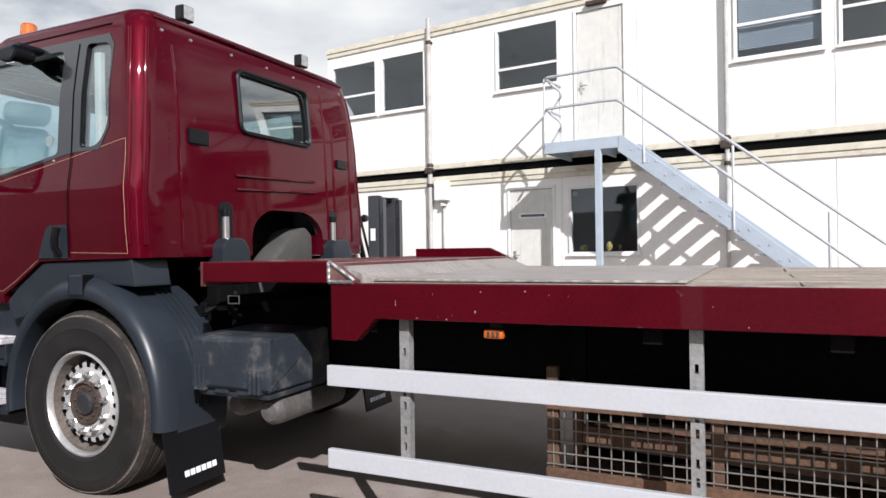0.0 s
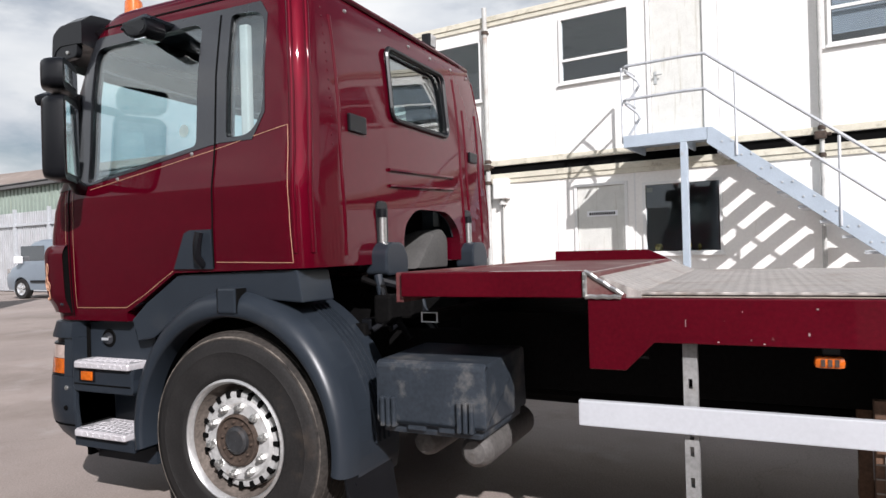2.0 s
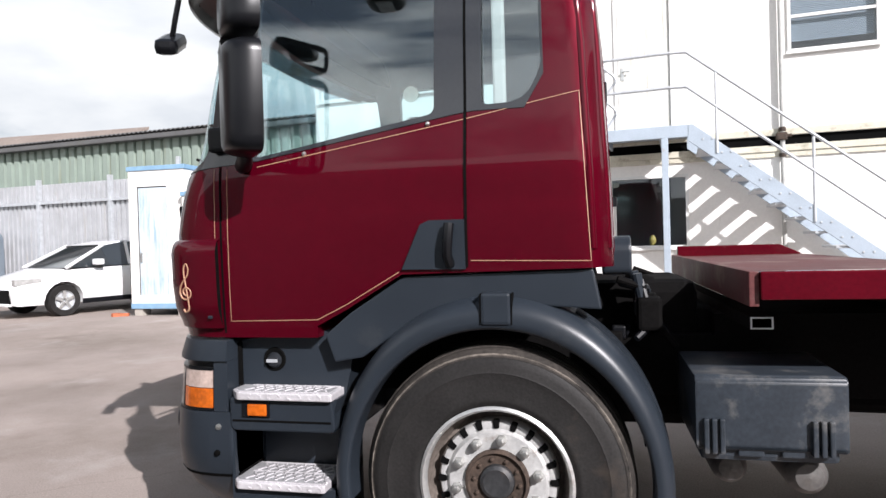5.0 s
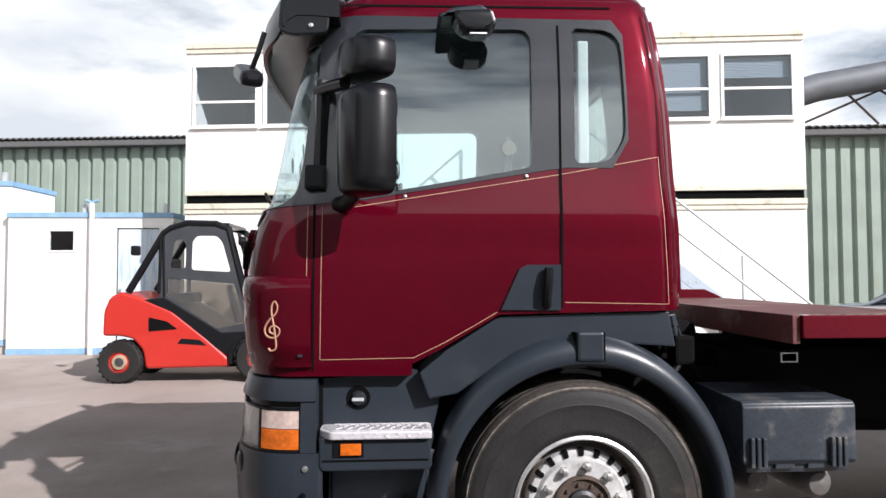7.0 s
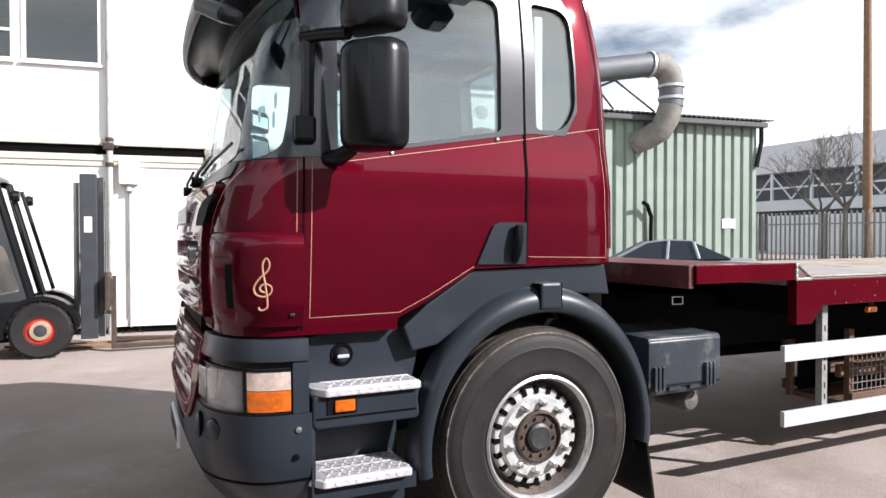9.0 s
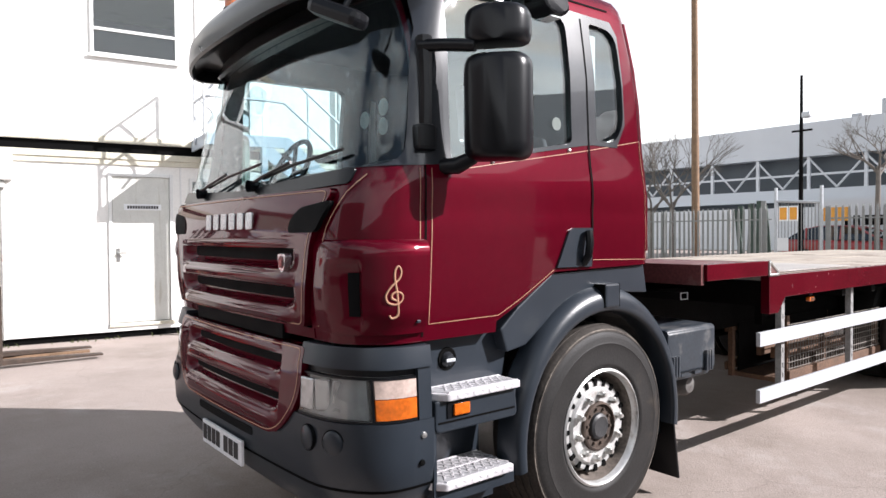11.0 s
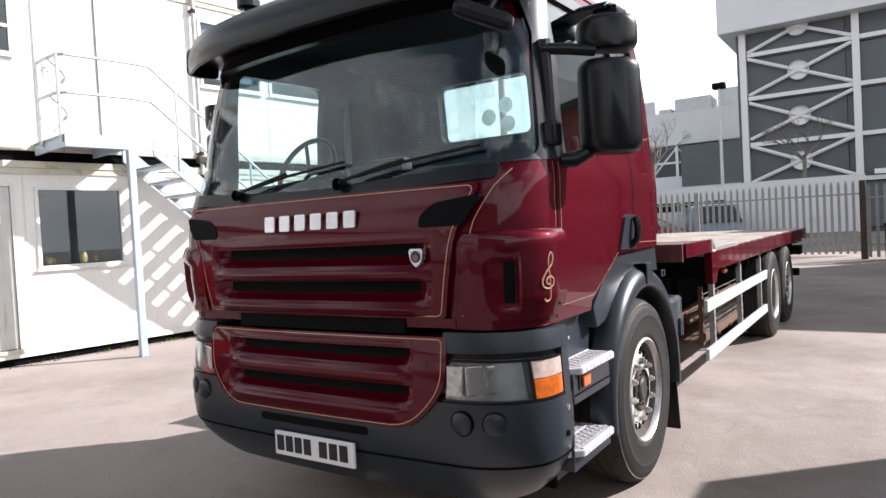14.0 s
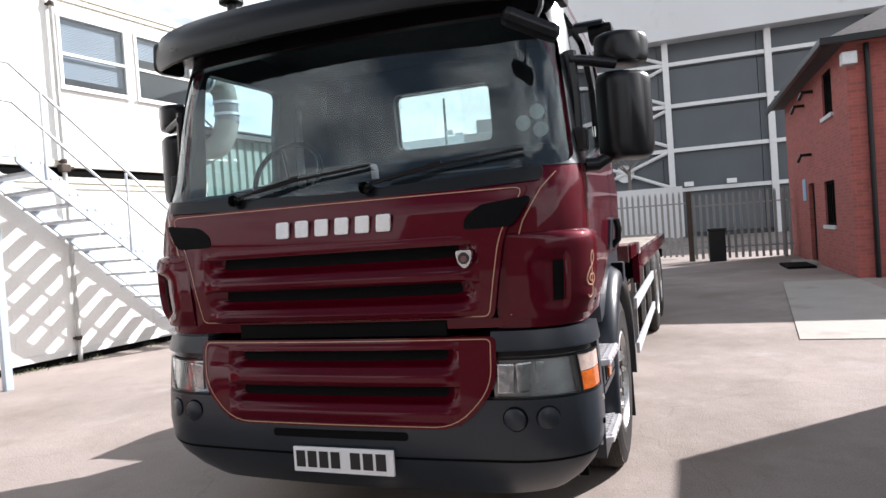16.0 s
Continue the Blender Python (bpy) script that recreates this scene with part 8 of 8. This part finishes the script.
for z, r in ((0.3, 0.03), (2.5, 0.05)):
    part("gate_bar", tube([(21, 6.25, z), (21, 7.75, z + 0.08)], r), "galv", gate)
for i in range(13):
    part("gate_bar", tube([(21, 6.34 + i * 0.11, 0.3), (21, 6.34 + i * 0.11, 2.5)], 0.014, 5), "palisade", gate)
M["orange"] = mat("orange_notice", (0.8, 0.36, 0.05), 0.5, vary=0.1)
for y in (6.98, 7.32):
    nb = part("notice", box(20.93, 20.95, y, y + 0.3, 1.88, 2.4, 0.004), "plate", gate, "orange notice with a white edge")
    part("notice_face", box(20.924, 20.929, y + 0.03, y + 0.27, 1.93, 2.35), "orange", nb)
part("notice", box(20.93, 20.95, 7.3, 7.68, 0.85, 1.3, 0.004), "plate", gate, "plain white board low on the gate")
bn = thing("wheelie_bin", "black plastic bin beside the palisade gate", "bin")
part("bin_body", box(18.5, 18.95, -2.72, -2.22, 0.0, 0.96, 0.03), "black", bn)
part("lid", box(18.46, 18.99, -2.75, -2.19, 0.965, 1.05, 0.02), "black", bn)
mt = tagged(part("drain_mat", box(14.3, 15.9, -4.55, -3.9, 0.0, 0.06, 0.01), "chassis"), "dark flat mat lying by the brick wall", "mat")
setting("pavement", prism([(11.1, -3.4), (4.3, -2.75), (4.3, -4.7), (11.1, -4.78)], "z", 0.0, 0.012), "concrete", "pale concrete apron with stains beside the tarmac", "apron")

pole = thing("telegraph_pole", "tall weathered wooden pole beyond the yard", "pole")
part("pole_shaft", tube([(22.6, 11.75, 0), (22.5, 11.8, 14)], 0.16, 12, [0.17, 0.12]), "oldwood", pole, smooth=True)
lp = thing("street_lamp", "dark steel lamp post with a floodlight", "lamp")
part("lamp_shaft", tube([(24.1, 8.25, 0), (24.1, 8.25, 7.5)], 0.08, 10, [0.1, 0.05]), "chassis", lp)
part("lamp_head", box(23.95, 24.2, 7.88, 8.2, 5.85, 6.08, 0.06), "galv", lp)
part("lamp_arm", box(24.07, 24.13, 7.85, 8.6, 5.35, 5.42), "chassis", lp)
lp2 = thing("street_lamp", "slim grey lamp post before the stadium", "lamp")
part("lamp_shaft", tube([(32, 4.6, 0), (32, 4.6, 7.9)], 0.08, 10, [0.1, 0.06]), "galv", lp2)
part("lamp_head", box(31.8, 32.3, 4.3, 4.9, 7.8, 8.1, 0.05), "chassis", lp2)

ps = thing("panel_stack", "dark green and grey panels leaning behind the palisade fence", "panels")
rp_ = random.Random(9)
M["greenpanel"] = mat("dull_green_panel", (0.05, 0.075, 0.06), 0.7, vary=0.3, scale=3, dirt=(0.14, 0.13, 0.11), dirt_amount=0.4, dirt_scale=2)
for k in range(7):
    y = 8.85 + k * 0.22
    part("panel", box(0, 0.05, -0.09, 0.09, 0, 2.35 + rp_.uniform(0, 0.4), 0.004, Matrix.Translation((22.8 + rp_.uniform(0, 0.3), y, 0)) @ Matrix.Rotation(radians(rp_.uniform(-7, 7)), 4, "X")), ("greenpanel", "palisade", "greenpanel")[k % 3], ps)

# ---- stadium ----
M["claddark"] = mat("slate_cladding", (0.085, 0.098, 0.11), 0.6, vary=0.12, scale=0.5, bump=0.1, islands=0.1)
M["cladwhite"] = mat("pale_fascia", (0.62, 0.64, 0.66), 0.5, vary=0.06, scale=0.3, dirt=(0.45, 0.45, 0.45), dirt_amount=0.25, dirt_scale=0.4)
M["steelwhite"] = mat("white_steelwork", (0.68, 0.69, 0.7), 0.5, vary=0.06)
stad = thing("stadium_stand", "dark grey stadium stand with white bracing and pale fascia", "stadium")
SX = 45.0
for i in range(9):
    y1 = 6.0 - i * 6.3
    for j in range(5):
        part("wall_panel", box(SX + 0.2, SX + 0.6, y1 - 6.28, y1 - 0.02, 0.3 + j * 2.85 + 0.02, 0.3 + (j + 1) * 2.85 - 0.02), "claddark", stad)
part("wall_backing", box(SX + 0.61, SX + 12, -51, 6.0, 0, 14.4), "claddark", stad)
part("fascia", prism([(SX - 1.2, 13.4), (SX - 1.2, 19.0), (SX + 13, 20), (SX + 13, 13.4)], "y", -51, 6.9, 0.05), "cladwhite", stad, "pale smooth roof fascia")
for i in range(8):
    y = 5.55 - i * 6.4
    part("column", box(SX - 0.25, SX + 0.15, y - 0.2, y + 0.2, 0, 13.39), "steelwhite", stad)
for z in (3.3, 6.05, 9.1, 11.95):
    part("horizontal_beam", box(SX - 0.12, SX + 0.12, -50, 5.3, z - 0.13, z + 0.13), "steelwhite", stad)
for k, zc in enumerate((1.95, 4.75, 7.6, 10.5, 13.3)):
    yc = 2.3
    part("bracing_node", lathe([(0.001, -0.12), (0.62, -0.12), (0.62, 0.1)], 28, Matrix.Translation((SX - 0.16, yc, zc)) @ Matrix.Rotation(radians(90), 4, "Z")), "steelwhite", stad)
    for sy in (-1, 1):
        for sz in (-1, 1):
            if zc > 13 and sz > 0:
                continue
            part("brace", tube([(SX - 0.1, yc, zc), (SX - 0.1, yc + sy * 2.95, zc + sz * 1.2)], 0.12, 8), "steelwhite", stad)
for y in (-1.9, -4.6):
    part("wall_lamp", box(SX - 0.5, SX - 0.12, y - 0.3, y + 0.3, 3.5, 3.8), "plate", stad)

st2 = thing("stadium_stand", "long pale stadium stand with open trussed side", "stadium")
FX = 60.0
part("upper_wall", box(FX, FX + 15, 6.6, 75, 8.2, 11.2), "cladwhite", st2)
part("recess_wall", box(FX + 1.5, FX + 15, 6.6, 75, 0, 8.19), "claddark", st2)
part("lower_band", box(FX, FX + 1.49, 6.6, 75, 4.2, 5.3), "cladwhite", st2)
part("ground_wall", box(FX - 8, FX + 1.48, 3, 40, 0, 3.4), "cladwhite", st2)
for i in range(14):
    y = 14 + i * 4.6
    part("column", box(FX + 0.15, FX + 0.4, y - 0.13, y + 0.13, 5.3, 8.19), "steelwhite", st2)
    part("brace", tube([(FX + 0.3, y, 8.0), (FX + 0.3, y + 2.3, 5.4)], 0.09, 6), "steelwhite", st2)
    part("brace", tube([(FX + 0.3, y, 8.0), (FX + 0.3, y - 2.3, 5.4)], 0.09, 6), "steelwhite", st2)
part("horizontal_beam", box(FX + 0.2, FX + 0.35, 13.6, 75, 6.5, 6.68), "steelwhite", st2)
part("dark_wall", box(FX - 0.4, FX, 6.6, 13.5, 4.3, 8.0), "claddark", st2)
for y, w, h in ((9.2, 2.6, 1.9), (12.8, 3.4, 1.5), (17.2, 1.8, 1.6), (15.4, 1.2, 0.7), (20, 0.9, 0.6)):
    part("roof_unit", box(FX + 2, FX + 5, y - w / 2, y + w / 2, 11.2, 11.2 + h, 0.1), "galvsheet", st2)
sign = thing("wall_sign", "long white wall sign with dark letter bars", "sign")
part("board", box(30.0, 30.15, -1.5, 10.2, 0.5, 2.95), "cladwhite", sign)
letters_bars(sign, 4.9, 0.44, 14, Matrix.Translation((29.98, 6.5, 2.0)) @ Matrix.Rotation(radians(90), 4, "Z"), "chassis")
ysign = thing("roadside_sign", "small yellow sign board outside the fence", "sign")
part("board", box(27.0, 27.1, 7.7, 8.6, 1.95, 2.5), "orange", ysign)
part("post", tube([(27.05, 8.15, 0), (27.05, 8.15, 1.95)], 0.05), "galv", ysign)

# ---- brick office ----
def brick_mat():
    m = mat("red_brick", (0.27, 0.07, 0.058), 0.85, vary=0.15, scale=2)
    t = m.node_tree
    n, l = t.nodes, t.links
    p = n["Principled BSDF"]
    was = p.inputs["Base Color"].links[0].from_socket
    co = n.new("ShaderNodeTexCoord")
    sep = n.new("ShaderNodeSeparateXYZ")
    l.new(co.outputs["Object"], sep.inputs[0])
    along = n.new("ShaderNodeMath")
    along.operation = "ADD"
    l.new(sep.outputs["X"], along.inputs[0])
    l.new(sep.outputs["Y"], along.inputs[1])
    com = n.new("ShaderNodeCombineXYZ")
    l.new(along.outputs[0], com.inputs["X"])
    l.new(sep.outputs["Z"], com.inputs["Y"])
    br = n.new("ShaderNodeTexBrick")
    br.inputs["Scale"].default_value = 1.0
    br.inputs["Brick Width"].default_value, br.inputs["Row Height"].default_value, br.inputs["Mortar Size"].default_value = 0.225, 0.075, 0.006
    br.inputs["Color1"].default_value, br.inputs["Color2"].default_value, br.inputs["Mortar"].default_value = (1.15, 1.1, 1.05, 1), (0.8, 0.8, 0.8, 1), (0.9, 1.5, 1.9, 1)
    l.new(com.outputs[0], br.inputs["Vector"])
    mx = n.new("ShaderNodeMix")
    mx.data_type, mx.blend_type = "RGBA", "MULTIPLY"
    mx.inputs["Factor"].default_value = 1.0
    l.new(was, mx.inputs[6])
    l.new(br.outputs["Color"], mx.inputs[7])
    l.new(mx.outputs[2], p.inputs["Base Color"])
    bp = n.new("ShaderNodeBump")
    bp.inputs["Strength"].default_value, bp.inputs["Distance"].default_value = 0.5, 0.006
    bp.invert = True
    l.new(br.outputs["Fac"], bp.inputs["Height"])
    l.new(bp.outputs[0], p.inputs["Normal"])
    return m


M["brick"] = brick_mat()
M["tiles"] = mat("dark_roof_tiles", (0.06, 0.055, 0.055), 0.8, vary=0.25, scale=4, bump=0.4, fine=12)
office = thing("brick_office", "two-storey red brick office with dark hipped roof", "building")
BX0, BX1, BY0, BY1, BZ = 11.4, 20.3, -12.0, -4.82, 4.8
openings = [(12.95, 14.05, 3.6, 4.62), (13.2, 14.4, 1.05, 2.1), (15.75, 16.65, 0.05, 2.15)]
part("front_wall", panel(BX0, BX1, 0, BZ, openings, BY1 - 0.25, BY1), "brick", office)
part("side_wall", box(BX0, BX0 + 0.25, BY0, BY1 - 0.251, 0, BZ), "brick", office)
bm = bmesh.new()
add_box(bm, BX1 - 0.25, BX1, BY0, BY1 - 0.251, 0, BZ)
add_box(bm, BX0 + 0.251, BX1 - 0.251, BY0, BY0 + 0.25, 0, BZ)
part("back_wall", bm, "brick", office)
for a in openings[:2]:
    w = part("window", panel(a[0], a[1], a[2], a[3], [(a[0] + 0.06, a[1] - 0.06, a[2] + 0.06, a[3] - 0.06)], BY1 - 0.12, BY1 - 0.06), "black", office, "dark framed window behind steel bars")
    part("pane", box(a[0] + 0.06, a[1] - 0.06, BY1 - 0.1, BY1 - 0.094, a[2] + 0.06, a[3] - 0.06), "pane", w)
    for i in range(5):
        x = a[0] + 0.15 + (a[1] - a[0] - 0.3) * i / 4
        part("bar", box(x - 0.015, x + 0.015, BY1 - 0.05, BY1 - 0.02, a[2], a[3]), "chassis", w)
    for z in (a[2] + 0.35, a[3] - 0.35):
        part("bar", box(a[0], a[1], BY1 - 0.056, BY1 - 0.05, z - 0.02, z + 0.02), "chassis", w)
    part("sill", box(a[0] - 0.08, a[1] + 0.08, BY1 + 0.001, BY1 + 0.06, a[2] - 0.09, a[2] - 0.0), "galv", w)
a = openings[2]
part("door", box(a[0], a[1], BY1 - 0.15, BY1 - 0.1, a[2], a[3]), "chassis", office, "dark entrance door")
part("step", box(a[0] - 0.2, a[1] + 0.2, BY1 + 0.001, BY1 + 0.5, 0, 0.05), "concrete", office)
part("ceiling", box(BX0 + 0.26, BX1 - 0.26, BY0 + 0.26, BY1 - 0.26, BZ - 0.1, BZ), "inner", office)
ov = 0.45
bm = bmesh.new()
e = [bm.verts.new(p) for p in ((BX0 - ov, BY0 - ov, BZ), (BX1 + ov, BY0 - ov, BZ), (BX1 + ov, BY1 + ov, BZ), (BX0 - ov, BY1 + ov, BZ))]
rg = [bm.verts.new(p) for p in ((BX0 + 3.4, (BY0 + BY1) / 2, BZ + 2.3), (BX1 - 3.4, (BY0 + BY1) / 2, BZ + 2.3))]
for f in ((e[0], e[1], rg[1], rg[0]), (e[1], e[2], rg[1]), (e[2], e[3], rg[0], rg[1]), (e[3], e[0], rg[0]), (e[3], e[2], e[1], e[0])):
    bm.faces.new(f)
part("roof", bm, "tiles", office, "dark tiled hipped roof")
bm = bmesh.new()
for x0, x1, y0, y1 in ((BX0 - ov - 0.02, BX1 + ov, BY1 + ov, BY1 + ov + 0.1), (BX0 - ov - 0.1, BX0 - ov - 0.001, BY0 - ov, BY1 + ov + 0.1)):
    add_box(bm, x0, x1, y0, y1, BZ - 0.12, BZ + 0.03, 0.02)
part("gutter", bm, "black", office)
part("downpipe", tube([(BX0 - 0.08, BY1 - 0.35, 0), (BX0 - 0.08, BY1 - 0.35, BZ - 0.1)], 0.05), "black", office)
part("floodlight", box(11.15, 11.4, BY1 - 0.15, BY1 + 0.12, 4.3, 4.55, 0.02), "galv", office)
for x, z in ((16.6, 4.3), (15.2, 4.45), (15.9, 2.9)):
    part("wall_camera", tube([(x, BY1, z), (x, BY1 + 0.25, z), (x + 0.2, BY1 + 0.3, z - 0.15)], 0.045, 6), "black", office)
part("wall_sign", box(17.0, 17.5, BY1 + 0.001, BY1 + 0.02, 1.7, 2.3), "bluetrim", office)

# ---- bare trees ----
M["bark"] = mat("grey_bark", (0.17, 0.15, 0.13), 0.9, vary=0.25, scale=6, bump=0.5)


def bare_tree(x, y, h, spread, seed, label, trunk=0.13, limb=0.22, fork=0.36):
    rn = random.Random(seed)
    t = thing("bare_tree", label, "tree", "bare trees")
    bm = bmesh.new()

    def grow(p, d, ln, r, depth):
        q = p + d * ln * 0.5 + Vector((rn.uniform(-1, 1), rn.uniform(-1, 1), 0)) * ln * 0.06
        e = p + d * ln
        add_tube(bm, [p, q, e], r, 5 if depth > 1 else 7, [r, r * 0.85, r * 0.65], cap=depth > 3)
        if depth >= 6 or r < 0.006:
            return
        for _ in range(rn.choice((2, 3, 3)) if depth < 5 else 2):
            side = Vector((rn.uniform(-1, 1), rn.uniform(-1, 1), rn.uniform(-0.25, 0.6))) * spread
            grow(e, (d + side).normalized(), ln * rn.uniform(0.55, 0.82), r * 0.6, depth + 1)
    base = Vector((x, y, 0))
    tb = bmesh.new()
    add_tube(tb, [base, base + Vector((0.03, 0.05, h * 0.2)), base + Vector((0, 0, h * (fork + 0.06)))], trunk, 10, [trunk * 1.2, trunk, trunk * 0.8])
    part("trunk", tb, "bark", t, smooth=True)
    for i in range(5):
        a = 2 * math.pi * i / 5 + rn.uniform(-0.3, 0.3)
        grow(base + Vector((0, 0, h * (fork + 0.012 * i))), Vector((math.cos(a) * spread, math.sin(a) * spread, 0.8)).normalized(), h * limb, trunk * 0.5, 1)
    part("crown", bm, "bark", t, "leafless twiggy crown")


bare_tree(26.0, 6.25, 6.2, 0.85, 3, "bare young street tree with a flat spreading crown", 0.1, 0.13, 0.58)
bare_tree(30.0, 17.6, 7.4, 0.7, 5, "bare twiggy tree beyond the palisade fence", 0.13)
bare_tree(31.0, 19.6, 6.8, 0.75, 9, "bare bushy tree behind the palisade fence", 0.13)
bare_tree(38.0, 1.5, 7.5, 0.85, 12, "bare street tree before the stadium wall", 0.12, 0.13, 0.55)

# ---- unseen plain walls behind the walk and to the west, added to shape light ----
# Unseen block added for its ground shadow; pale to brighten the flank's reflections.
M["rearwall"] = mat("pale_shadow_wall", (0.6, 0.6, 0.58), 0.8, vary=0.1, scale=0.8, bump=0.2, dirt=(0.4, 0.38, 0.35), dirt_amount=0.35, dirt_scale=0.9)
rear = tagged(part("wall_south", box(-14.0, 2.97, -6.9, -4.45, 0, 2.67), "rearwall"), "unseen plain wall added behind the walk to cast a shadow on the yard", "wall", kind="structure")
# Unseen wall added to keep bright sky out of the cab front's reflections.
M["westwall"] = mat("dark_blocker_wall", (0.1, 0.075, 0.068), 0.9, vary=0.15, scale=1.0, bump=0.3, fine=30, dirt=(0.07, 0.06, 0.055), dirt_amount=0.4, dirt_scale=0.8)
west = tagged(part("wall_west", box(-14.6, -14.2, -6.9, 4.5, 0, 7.2), "westwall"), "unseen dark brown wall added in the west to darken the cab's front", "wall", kind="structure")
